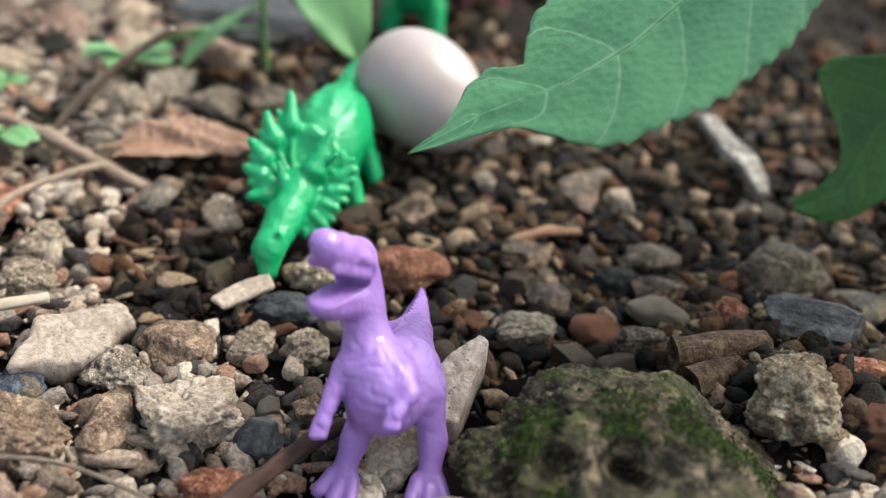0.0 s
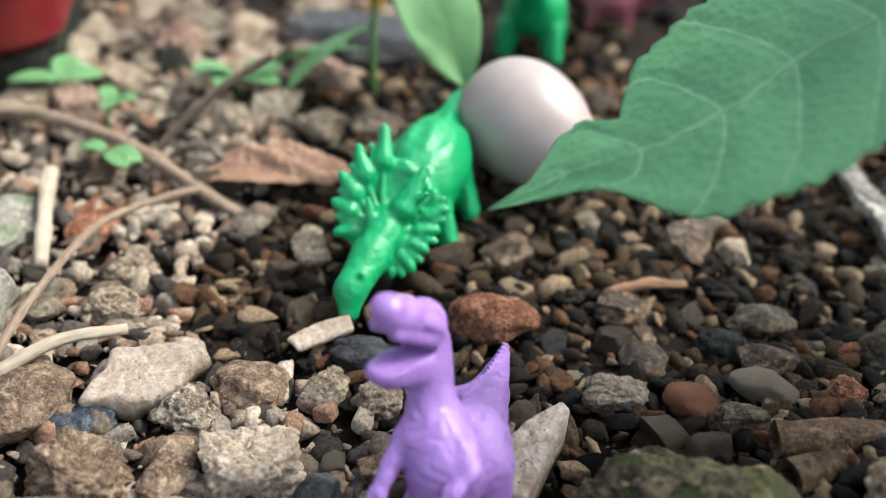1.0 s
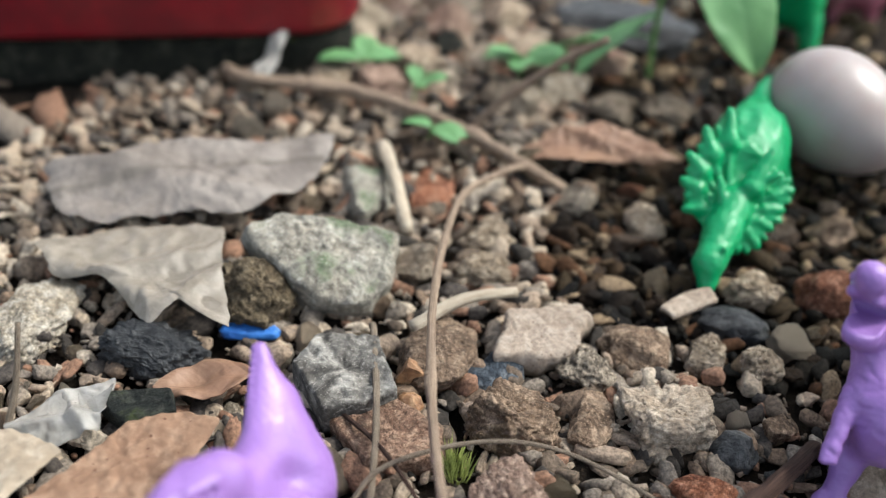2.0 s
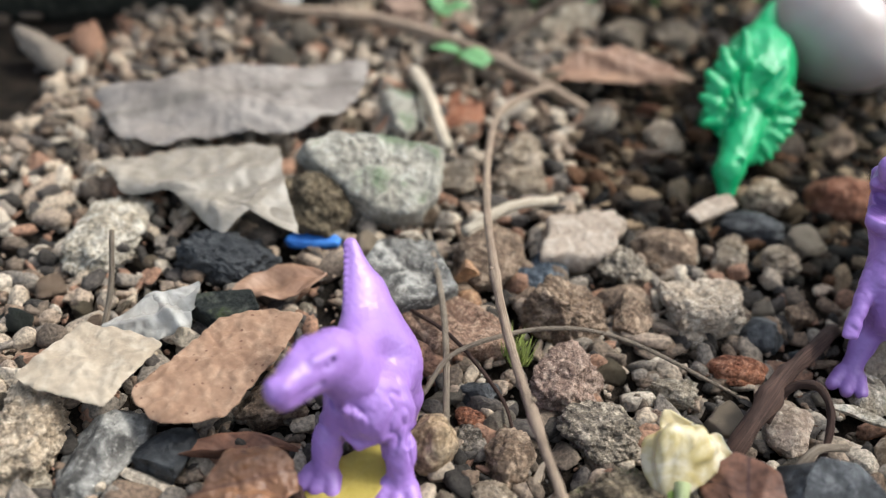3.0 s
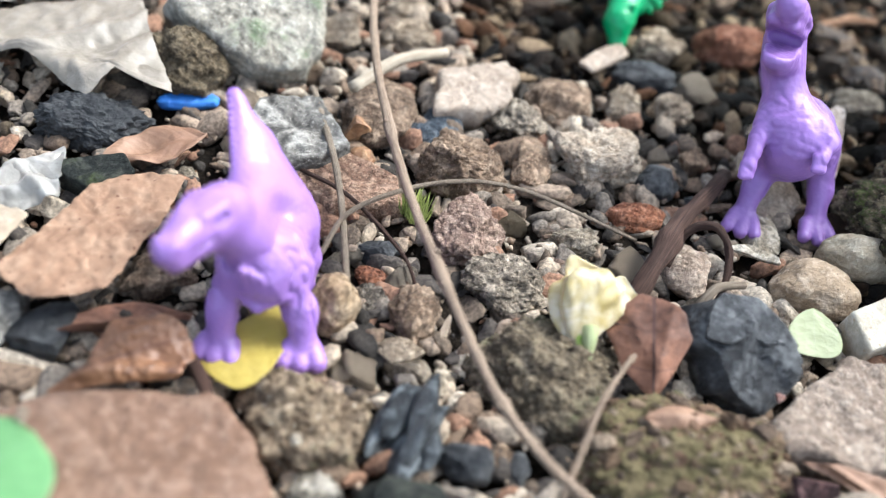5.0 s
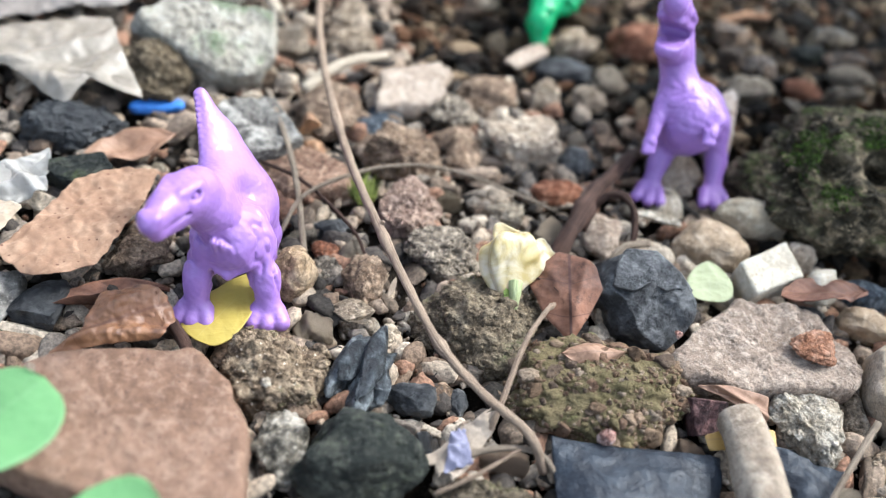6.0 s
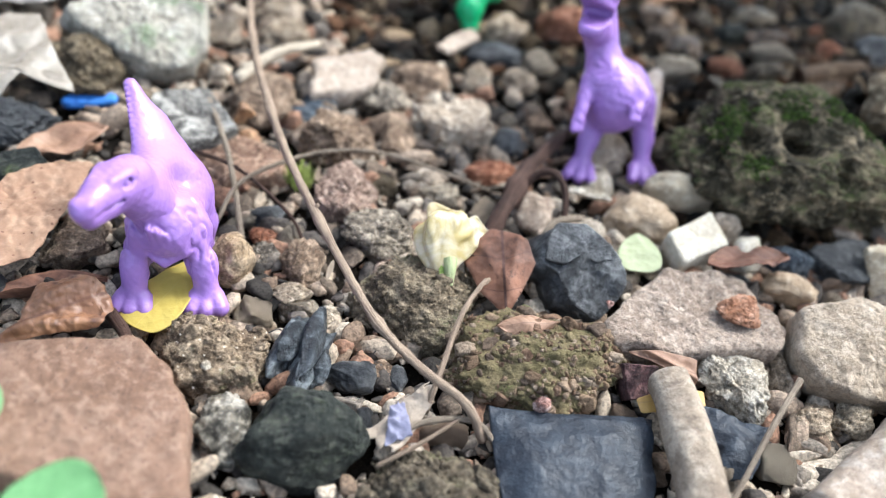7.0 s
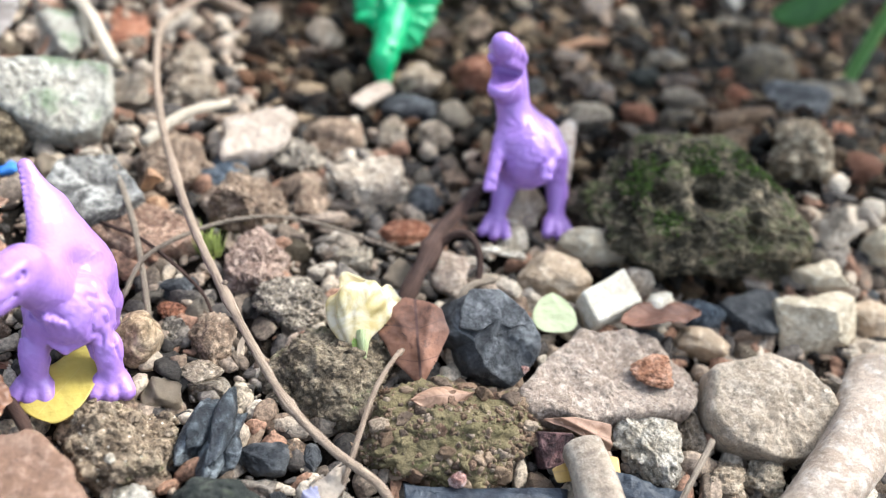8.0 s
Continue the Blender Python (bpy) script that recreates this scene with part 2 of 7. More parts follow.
def clod_material():
    """Crumbly earth: every crumb a little different, with moss here and there."""
    n = Nodes("crumbly earth", 0.95)
    r, fine, broad = n.island(), n.noise(1100, 5, 0.7), n.noise(110, 4, 0.6)
    ramp = n.t.nodes.new("ShaderNodeValToRGB")
    tones = [(0.11, 0.071, 0.043), (0.19, 0.127, 0.08), (0.28, 0.2, 0.135), (0.05, 0.04, 0.035), (0.22, 0.15, 0.094), (0.16, 0.09, 0.058), (0.35, 0.275, 0.2), (0.13, 0.12, 0.05)]
    while len(ramp.color_ramp.elements) < len(tones):
        ramp.color_ramp.elements.new(0.5)
    for i, (e, c) in enumerate(zip(ramp.color_ramp.elements, tones)):
        e.position, e.color = i / len(tones), (*c, 1)
    ramp.color_ramp.interpolation = "CONSTANT"
    n.t.links.new(r, ramp.inputs[0])
    c = n.mix(0.55, n.mix(n.ramp(broad, 0.35, 0.65), (0.095, 0.061, 0.038), (0.22, 0.15, 0.095)), ramp.outputs[0])
    c = n.mix(n.math("MULTIPLY", n.ramp(n.noise(130, 4, 0.6), 0.64, 0.74), n.ramp(fine, 0.45, 0.62)), c, (0.1, 0.13, 0.03))
    n.color(n.mix(n.ramp(fine, 0.3, 0.55, 0.6, 0.0), c, (0.02, 0.014, 0.009)))
    n.bump(fine, 0.9, 0.001)
    return n.set(Specular_IOR_Level=0.15)


def gravel_material(name, tones):
    n = Nodes(name, 0.88)
    r, fine = n.island(), n.noise(900, 5, 0.65)
    ramp = n.t.nodes.new("ShaderNodeValToRGB")
    ramp.color_ramp.interpolation = "CONSTANT"
    while len(ramp.color_ramp.elements) < len(tones):
        ramp.color_ramp.elements.new(0.5)
    for i, (e, c) in enumerate(zip(ramp.color_ramp.elements, tones)):
        e.position, e.color = i / len(tones), (*c, 1)
    n.t.links.new(r, ramp.inputs[0])
    n.color(n.mix(n.ramp(fine, 0.3, 0.7), n.mix(1.0, ramp.outputs[0], (0.5, 0.5, 0.5), "MULTIPLY"), n.mix(1.0, ramp.outputs[0], (1.35, 1.3, 1.25), "MULTIPLY")))
    n.bump(fine, 0.8, 0.001)
    return n.set(Specular_IOR_Level=0.2)


def plastic_toy(name, color, bump=0.25):
    n = Nodes(name, 0.4)
    a, b = n.noise(350, 3, 0.5), n.noise(60, 3)
    n.color(n.mix(n.ramp(b, 0.3, 0.7), tuple(v * 0.9 for v in color), tuple(min(1, v * 1.08) for v in color)))
    n.bump(n.math("ADD", n.math("MULTIPLY", n.cells(700), 0.7), a), bump, 0.0006)
    return n.set(Roughness=n.ramp(a, 0.3, 0.7, 0.33, 0.5), Subsurface_Weight=0.12, Subsurface_Scale=0.002, Subsurface_Radius=(1.0, 1.0, 1.0), Specular_IOR_Level=0.5)


def leaf_material(name, low, high, vein, veins=7.0, translucent=0.35, spots=None, roughness=0.5, slope=0.6, relief=0.8):
    """A leaf, its side veins drawn along u and v of the blade."""
    n = Nodes(name, roughness)
    u, v = n.uv()
    side = n.math("ABSOLUTE", n.math("SUBTRACT", v, 0.5))
    bow = n.math("ADD", n.math("MULTIPLY", side, -slope * veins * 0.3), n.math("MULTIPLY", n.math("MULTIPLY", side, side), -slope * veins * 0.9))
    wave = n.math("ADD", n.math("MULTIPLY", u, veins), bow)
    wave = n.math("ADD", wave, n.math("MULTIPLY", n.noise(60, 2), 0.25))
    line = n.math("ABSOLUTE", n.math("SUBTRACT", n.math("FRACT", wave), 0.5))
    rib = n.math("MAXIMUM", n.ramp(line, 0.032, 0.0, 0, 0.7), n.ramp(side, 0.016, 0.004))
    net = n.ramp(n.cells(420, "DISTANCE_TO_EDGE"), 0.07, 0.0, 0, 0.18)
    broad, fine = n.noise(50, 5), n.noise(700, 4)
    c = n.mix(n.ramp(n.math("ADD", n.math("MULTIPLY", broad, 0.75), n.math("MULTIPLY", fine, 0.25)), 0.35, 0.65), low, high)
    if spots:
        c = n.mix(n.ramp(n.noise(140, 5, 0.7), 0.56, 0.7), c, spots)
    c = n.mix(n.math("MAXIMUM", rib, net), c, vein)
    n.color(c)
    swell = n.ramp(line, 0.0, 0.3)
    n.bump(n.math("ADD", n.math("MULTIPLY", swell, relief), n.math("ADD", n.math("MULTIPLY", fine, 0.25), n.math("MULTIPLY", n.cells(420), 0.3))), 0.55, 0.0012)
    t = n.t.nodes.new("ShaderNodeBsdfTranslucent")
    n.put(t.inputs["Color"], n.mix(0.5, c, high))
    mix = n.t.nodes.new("ShaderNodeMixShader")
    mix.inputs[0].default_value = translucent
    out = n.t.nodes["Material Output"]
    n.t.links.new(n.b.outputs[0], mix.inputs[1]), n.t.links.new(t.outputs[0], mix.inputs[2]), n.t.links.new(mix.outputs[0], out.inputs["Surface"])
    return n.m


def wood_material(name, dark, light, scale=300, roughness=0.8, rings=0.0):
    n = Nodes(name, roughness)
    s = n.t.nodes.new("ShaderNodeMapping")
    n.t.links.new(n.coord.outputs["UV"], s.inputs["Vector"])
    s.inputs["Scale"].default_value = (6, 40, 1)
    grain = n.t.nodes.new("ShaderNodeTexNoise")
    n.t.links.new(s.outputs[0], grain.inputs["Vector"])
    grain.inputs["Scale"].default_value, grain.inputs["Detail"].default_value = 1.2, 5
    blot = n.noise(scale, 4)
    g = n.math("ADD", n.math("MULTIPLY", grain.outputs["Fac"], 0.75), n.math("MULTIPLY", blot, 0.25))
    n.color(n.mix(n.ramp(g, 0.32, 0.68), dark, light))
    n.bump(g, 0.9, 0.001)
    return n.set(Specular_IOR_Level=0.22)


def film_material(name, dark, light, roughness, alpha=1.0, scale=180, relief=0.5):
    n = Nodes(name, roughness)
    a, b = n.noise(scale, 5, 0.65), n.noise(900, 4)
    n.color(n.mix(n.ramp(a, 0.35, 0.7), dark, light))
    n.bump(n.math("ADD", a, n.math("MULTIPLY", b, 0.08)), relief, 0.002)
    return n.set(Alpha=alpha, Roughness=n.ramp(b, 0.3, 0.7, roughness - 0.08, roughness + 0.15))


SOIL = soil_material()
MATS["clod"] = clod_material()
GRAVEL = gravel_material("mixed fine gravel", [(0.0389, 0.0335, 0.0281), (0.184, 0.131, 0.0918), (0.302, 0.232, 0.171), (0.0648, 0.0551, 0.0475), (0.367, 0.297, 0.221), (0.205, 0.173, 0.14), (0.248, 0.143, 0.094), (0.432, 0.367, 0.286), (0.13, 0.0994, 0.0734)])
# tones of damp gravel, lowered further for the shade of the plant
DAMP_SHADED_GRAVEL = gravel_material("damp gravel with painted shade", [(0.005, 0.004, 0.003), (0.02, 0.012, 0.006), (0.055, 0.034, 0.017), (0.007, 0.006, 0.004), (0.04, 0.027, 0.013), (0.014, 0.011, 0.007), (0.085, 0.042, 0.02), (0.2, 0.145, 0.09), (0.011, 0.007, 0.004)])
PURPLE = plastic_toy("purple soft plastic", (0.262, 0.138, 0.385))
GREEN = plastic_toy("green soft plastic", (0.006, 0.265, 0.085))
PINK = plastic_toy("dull pink plastic", (0.24, 0.06, 0.085))
BIG_LEAF = leaf_material("broad green leaf", (0.075, 0.23, 0.098), (0.13, 0.34, 0.145), (0.3, 0.5, 0.29), 8.5, 0.35, slope=0.28, relief=0.5)
DEEP_LEAF = leaf_material("deep green leaf", (0.022, 0.088, 0.008), (0.042, 0.135, 0.014), (0.06, 0.16, 0.025), 7.0, 0.3, relief=0.3)
YOUNG_LEAF = leaf_material("young green leaf", (0.17, 0.36, 0.14), (0.21, 0.42, 0.17), (0.25, 0.46, 0.21), 6.0, 0.45, relief=0.08)
BROWN_LEAF = leaf_material("dry brown leaf", (0.2, 0.105, 0.06), (0.3, 0.18, 0.11), (0.17, 0.09, 0.055), 7.0, 0.1, (0.12, 0.06, 0.035), 0.6, relief=0.12)
RUST_LEAF = leaf_material("rusty dry leaf", (0.085, 0.036, 0.02), (0.24, 0.108, 0.06), (0.07, 0.03, 0.02), 4.5, 0.08, (0.05, 0.022, 0.014), 0.7, relief=0.3)
BEIGE_LEAF = leaf_material("bleached dry leaf", (0.24, 0.175, 0.115), (0.34, 0.26, 0.18), (0.2, 0.14, 0.09), 7.0, 0.15, (0.2, 0.14, 0.09), 0.6, relief=0.12)
GREY_LEAF = leaf_material("grey rotten leaf", (0.15, 0.125, 0.105), (0.25, 0.215, 0.185), (0.13, 0.11, 0.09), 8.0, 0.05, (0.11, 0.095, 0.08), 0.7, relief=0.12)
CURLED_LEAF = leaf_material("curled orange brown leaf", (0.17, 0.075, 0.035), (0.31, 0.155, 0.075), (0.14, 0.06, 0.03), 7.0, 0.12, (0.09, 0.04, 0.022), 0.45, relief=0.2)
YELLOW_LEAF = leaf_material("yellow leaflet", (0.46, 0.34, 0.06), (0.54, 0.42, 0.1), (0.52, 0.41, 0.11), 5.0, 0.3, relief=0.12)
ORANGE_LEAF = leaf_material("orange yellow dry leaf", (0.42, 0.24, 0.06), (0.52, 0.33, 0.1), (0.4, 0.24, 0.08), 6.0, 0.2, (0.5, 0.36, 0.16), 0.5, relief=0.12)
LIME_LEAF = leaf_material("pale green leaflet", (0.37, 0.4, 0.2), (0.43, 0.45, 0.26), (0.43, 0.45, 0.27), 5.0, 0.3, relief=0.05)

PAPER = film_material("torn beige paper", (0.24, 0.19, 0.14), (0.36, 0.29, 0.22), 0.85, 1.0, 220)
BROWN_PLAIN = stone_material("dry brown leaf face", (0.2, 0.115, 0.07), (0.265, 0.16, 0.1), (0.31, 0.2, 0.13), 700, 0.15, 0.75, 60, 0.25, 0.0, flecks=(0.13, 0.065, 0.04))
BEIGE_PLAIN = stone_material("bleached leaf face", (0.28, 0.22, 0.155), (0.34, 0.275, 0.2), (0.38, 0.315, 0.235), 700, 0.1, 0.75, 50, 0.25, 0.0)
TWIG = wood_material("pale brown twig", (0.17, 0.115, 0.08), (0.36, 0.27, 0.19))
ROOT = wood_material("dark root", (0.026, 0.014, 0.01), (0.08, 0.044, 0.031))
STRAW = wood_material("bleached straw", (0.34, 0.27, 0.19), (0.5, 0.43, 0.33))
DRY_WOOD = wood_material("grey dry wood", (0.12, 0.088, 0.062), (0.29, 0.232, 0.17), 500)
RED_WOOD = wood_material("brown wood", (0.18, 0.09, 0.05), (0.36, 0.21, 0.12))
LIME_STEM = wood_material("pale green stem", (0.3, 0.33, 0.14), (0.42, 0.45, 0.25))
GREEN_SEPAL = wood_material("fresh green sepal", (0.22, 0.33, 0.06), (0.36, 0.46, 0.13))
GREEN_STEM = wood_material("green stem", (0.09, 0.2, 0.05), (0.16, 0.3, 0.09))
MOSS_TUFT = film_material("yellow green moss", (0.14, 0.17, 0.03), (0.3, 0.33, 0.08), 0.8)
GREEN_MOSS = gravel_material("green moss heads", [(0.022, 0.038, 0.006), (0.048, 0.08, 0.01), (0.035, 0.055, 0.01), (0.07, 0.12, 0.016), (0.02, 0.03, 0.007)])
BLACK_FILM = film_material("crumpled black plastic film", (0.009, 0.011, 0.016), (0.024, 0.03, 0.039), 0.46, 1.0, 200, 0.6)
BLACK_FILM.node_tree.nodes["Principled BSDF"].inputs["Specular IOR Level"].default_value = 0.32
CLEAR_FILM = film_material("cloudy beige plastic film", (0.23, 0.195, 0.15), (0.33, 0.285, 0.23), 0.4, 0.85)
WHITE_FILM = film_material("milky plastic film", (0.33, 0.305, 0.265), (0.46, 0.435, 0.39), 0.35, 0.6)
BLUE_BIT = film_material("blue plastic", (0.015, 0.09, 0.33), (0.03, 0.15, 0.45), 0.5)
LILAC_BIT = film_material("faded lilac paper", (0.13, 0.125, 0.18), (0.22, 0.21, 0.27), 0.85)
ORANGE_BIT = film_material("orange flower", (0.6, 0.26, 0.02), (0.8, 0.42, 0.04), 0.6)


def bloom_material():
    n = Nodes("limp cream petals", 0.42)
    a, b = n.noise(130, 4, 0.6, distortion=0.6), n.noise(900, 4)
    c = n.mix(n.ramp(a, 0.38, 0.62), (0.49, 0.4, 0.255), (0.37, 0.275, 0.1))
    n.color(n.mix(n.ramp(b, 0.6, 0.75, 0, 0.35), c, (0.42, 0.31, 0.12)))
    n.bump(n.math("ADD", a, n.math("MULTIPLY", b, 0.3)), 0.3, 0.0008)
    return n.set(Subsurface_Weight=0.35, Subsurface_Scale=0.003, Subsurface_Radius=(1.0, 0.8, 0.4))


BLOOM = bloom_material()


def egg_material():
    n = Nodes("eggshell", 0.38)
    a, b = n.noise(90, 4), n.noise(2200, 3)
    n.color(n.mix(n.ramp(a, 0.3, 0.7), (0.30, 0.243, 0.22), (0.335, 0.278, 0.255)))
    n.bump(b, 0.12, 0.0003)
    return n.set(Subsurface_Weight=0.08, Subsurface_Scale=0.003)


def pot_material():
    n = Nodes("red glazed pot", 0.4)
    a, b = n.noise(40, 5, 0.65), n.noise(500, 4)
    n.color(n.mix(n.ramp(n.math("ADD", a, n.math("MULTIPLY", b, 0.2)), 0.45, 0.75), (0.22, 0.009, 0.016), (0.14, 0.009, 0.014)))
    n.bump(b, 0.2, 0.0005)
    return n.m


EGG, POT = egg_material(), pot_material()


# ---- shapes ----
def mesh_object(name, verts, faces, material, parent=None, smooth=True, uvs=None, label=""):
    me = bpy.data.meshes.new(name)
    verts = np.asarray([tuple(v) for v in verts] if not isinstance(verts, np.ndarray) else verts, dtype=np.float32)
    if isinstance(faces, np.ndarray):
        corners, sizes = faces.astype(np.int32).ravel(), np.full(len(faces), faces.shape[1], np.int32)
    else:
        corners = np.fromiter((i for f in faces for i in f), np.int32)
        sizes = np.fromiter((len(f) for f in faces), np.int32)
    me.vertices.add(len(verts)), me.loops.add(len(corners)), me.polygons.add(len(sizes))
    me.vertices.foreach_set("co", verts.ravel())
    me.loops.foreach_set("vertex_index", corners)
    me.polygons.foreach_set("loop_start", np.concatenate([[0], np.cumsum(sizes)[:-1]]).astype(np.int32))
    me.update(calc_edges=True)
    if uvs is not None:
        layer = me.uv_layers.new(name="uv")
        layer.data.foreach_set("uv", np.asarray(uvs, dtype=np.float32)[corners].ravel())
    me.materials.append(material)
    if smooth:
        me.polygons.foreach_set("use_smooth", [True] * len(me.polygons))
    me.update()
    ob = new(name, me)
    if parent:
        ob.parent = parent
    if label:
        tagged(ob, label)
    return ob


def empty(name, place=(0, 0, 0)):
    ob = new(name)
    ob.location = place
    ob.empty_display_size = 0.01
    return ob


GRADIENTS = np.random.RandomState(5).normal(size=(4096, 3))
GRADIENTS /= np.linalg.norm(GRADIENTS, axis=1, keepdims=True)


def field_noise(p):
    """Smooth gradient noise, about -0.7 to 0.7, at an array of points."""
    i = np.floor(p).astype(np.int64)
    f = p - i
    w = f * f * f * (f * (f * 6 - 15) + 10)
    out = np.zeros(len(p))
    for dx in (0, 1):
        for dy in (0, 1):
            for dz in (0, 1):
                c = i + np.array([dx, dy, dz])
                key = (c[:, 0] * 73856093 ^ c[:, 1] * 19349663 ^ c[:, 2] * 83492791) & 4095
                dot = ((f - np.array([dx, dy, dz])) * GRADIENTS[key]).sum(axis=1)
                out += dot * np.where(dx, w[:, 0], 1 - w[:, 0]) * np.where(dy, w[:, 1], 1 - w[:, 1]) * np.where(dz, w[:, 2], 1 - w[:, 2])
    return out


ICO = {}


def ico(sub):
    if sub not in ICO:
        bm = bmesh.new()
        bmesh.ops.create_icosphere(bm, subdivisions=sub, radius=1.0)
        ICO[sub] = (np.array([v.co[:] for v in bm.verts]), np.array([[v.index for v in f.verts] for f in bm.faces]))
        bm.free()
    return ICO[sub]


def stone_points(seed, shape, sub):
    """The points of a stone of about radius 1: a ball cut by planes and roughened."""
    rng = random.Random(seed)
    p, faces = ico(sub)
    p = p.copy()
    cuts, near, far, square, lump, rough, pore = {
        "round": (7, 0.72, 0.95, 0.05, 0.2, 0.04, 0.02),
        "rough": (9, 0.6, 0.92, 0.15, 0.26, 0.11, 0.2),
        "pitted": (7, 0.7, 0.95, 0.25, 0.26, 0.07, 0.26),
        "clod": (5, 0.75, 0.95, 0.1, 0.25, 0.07, -0.22),
        "angular": (11, 0.42, 0.8, 0.25, 0.14, 0.045, 0.03),
        "slab": (9, 0.62, 0.9, 0.55, 0.1, 0.035, 0.03),
        "block": (8, 0.72, 0.95, 0.7, 0.08, 0.03, 0.02),
        "boulder": (7, 0.76, 0.95, 0.1, 0.26, 0.09, 0.2),
    }[shape]
    p /= np.abs(p).max(axis=1, keepdims=True) ** square
    for _ in range(cuts):
        n = np.array([rng.gauss(0, 1), rng.gauss(0, 1), rng.gauss(0, 0.7)])
        n /= np.linalg.norm(n)
        s = p @ n
        d = rng.uniform(near, far) * s.max()
        over = s > d
        p[over] -= np.outer((s[over] - d) * 0.93, n)
    v = p + np.array([rng.uniform(-50, 50), rng.uniform(-50, 50), rng.uniform(-50, 50)])
    amount = lump * 1.3 * field_noise(v * 1.5) + rough * 1.3 * (field_noise(v * 4.0) + 0.6 * field_noise(v * 9.0) + 0.38 * field_noise(v * 19.0))
    if sub > 4:
        amount += rough * 0.25 * field_noise(v * 41.0)
    if pore:
        amount -= pore * 1.4 * (np.maximum(0, field_noise(v * 3.1 + 7) - 0.08) + 0.9 * np.maximum(0, field_noise(v * 7.5) - 0.12) + 0.5 * np.maximum(0, field_noise(v * 17.0 + 3) - 0.1))
    unit = p / np.linalg.norm(p, axis=1, keepdims=True)
    p = p + unit * amount[:, None]
    p -= (p.max(axis=0) + p.min(axis=0)) / 2
    p /= np.abs(p).max(axis=0)
    return p, faces


FOOTPRINTS = []


def soil_rise(x, y):
    """Height of the soil: a low bank of stones on one side."""
    return 0.021 * math.exp(-(((x - 0.155) / 0.04) ** 2 + ((y - 0.06) / 0.05) ** 2))


def stone(name, label, x, y, w, d, h, turn, shape, material, seed, lift=0.22, pits=(), lean=0.0):
    """A stone of the given width, depth and height, sunk a little into the soil."""
    sub = 7 if w > 0.07 else 6 if w > 0.019 else 5
    p, faces = stone_points(seed * 13 + 5, shape, sub)
    p[:, 2] -= lean * np.maximum(0, p[:, 0] + 0.1) ** 1.5 * (p[:, 2] + 1) / 2
    v = p * np.array([w / 2, d / 2, h / 2])
    for px, py, pz, radius, depth in pits:  # hollows, given about the stone's middle
        near = np.exp(-(np.linalg.norm((v - np.array([px, py, pz])) * np.array([1.0, 0.8, 0.8]), axis=1) / radius) ** 4)
        v += np.outer(near * depth, np.array([0.1, 0.72, -0.68]))
    ob = mesh_object(name, v, faces, MATS[material])
    ob.matrix_basis = pose(x, y, h * lift + soil_rise(x, y), 0, 0, turn)
    FOOTPRINTS.append((x, y, max(w, d) * 0.42, h * (lift + 0.5)))
    return tagged(ob, label, name.replace("_", " "), "stones on the soil")


def disc(o, thick, edge, rough, seed, wobble, foot=0.985, grain=0.012):
    """Middle, points, faces and rim of a piece with the outline o in its plane, its face at 0 and its back at -thick."""
    c = o.mean(axis=0)
    n, rings = 160, 26
    rim = []
    for i in range(n):
        w = 2 * math.pi * i / n
        d = np.array([math.cos(w), math.sin(w)])
        best = 1e9
        for a, b in zip(o, np.roll(o, -1, axis=0)):
            e = b - a
            det = d[0] * -e[1] + d[1] * e[0]
            if abs(det) > 1e-12:
                q = a - c
                r, t = (q[0] * -e[1] + q[1] * e[0]) / det, (d[0] * q[1] - d[1] * q[0]) / det
                if r > 0 and -1e-9 <= t <= 1 + 1e-9:
                    best = min(best, r)
        rim.append(best)
    rim = np.array(rim)
    rim = (rim + np.roll(rim, 1) + np.roll(rim, -1)) / 3
    levels = [(k / rings * 0.93, 0.0) for k in range(1, rings + 1)] + [(0.975, -edge * 0.35), (1.0, -edge), (1.01, -thick * 0.5), (foot, -thick)]
    w = np.arange(n) * 2 * math.pi / n
    v = np.array([(r * f * math.cos(a), r * f * math.sin(a), z) for f, z in levels for r, a in zip(rim, w)] + [(0, 0, 0)])
    q = v / grain + seed * 7.3
    v[:, 2] += rough * (1.6 * field_noise(q * 0.7) + field_noise(q * 2.2) + 0.7 * field_noise(q * 5.5))
    grow = 1 + wobble * field_noise(np.stack([q[:, 0] * 1.6, q[:, 1] * 1.6, q[:, 2] * 1.2], 1)) + wobble * 0.5 * field_noise(q * 4.5)
    v[:, :2] *= grow[:, None]
    faces = []
    for k in range(len(levels) - 1):
        for i in range(n):
            j = (i + 1) % n
            faces.append((k * n + i, (k + 1) * n + i, (k + 1) * n + j, k * n + j))
    last = len(v) - 1
    faces += [(last, i, (i + 1) % n) for i in range(n)]
    faces.append(tuple(range((len(levels) - 1) * n, len(levels) * n))[::-1])
    return c, v, faces, rim


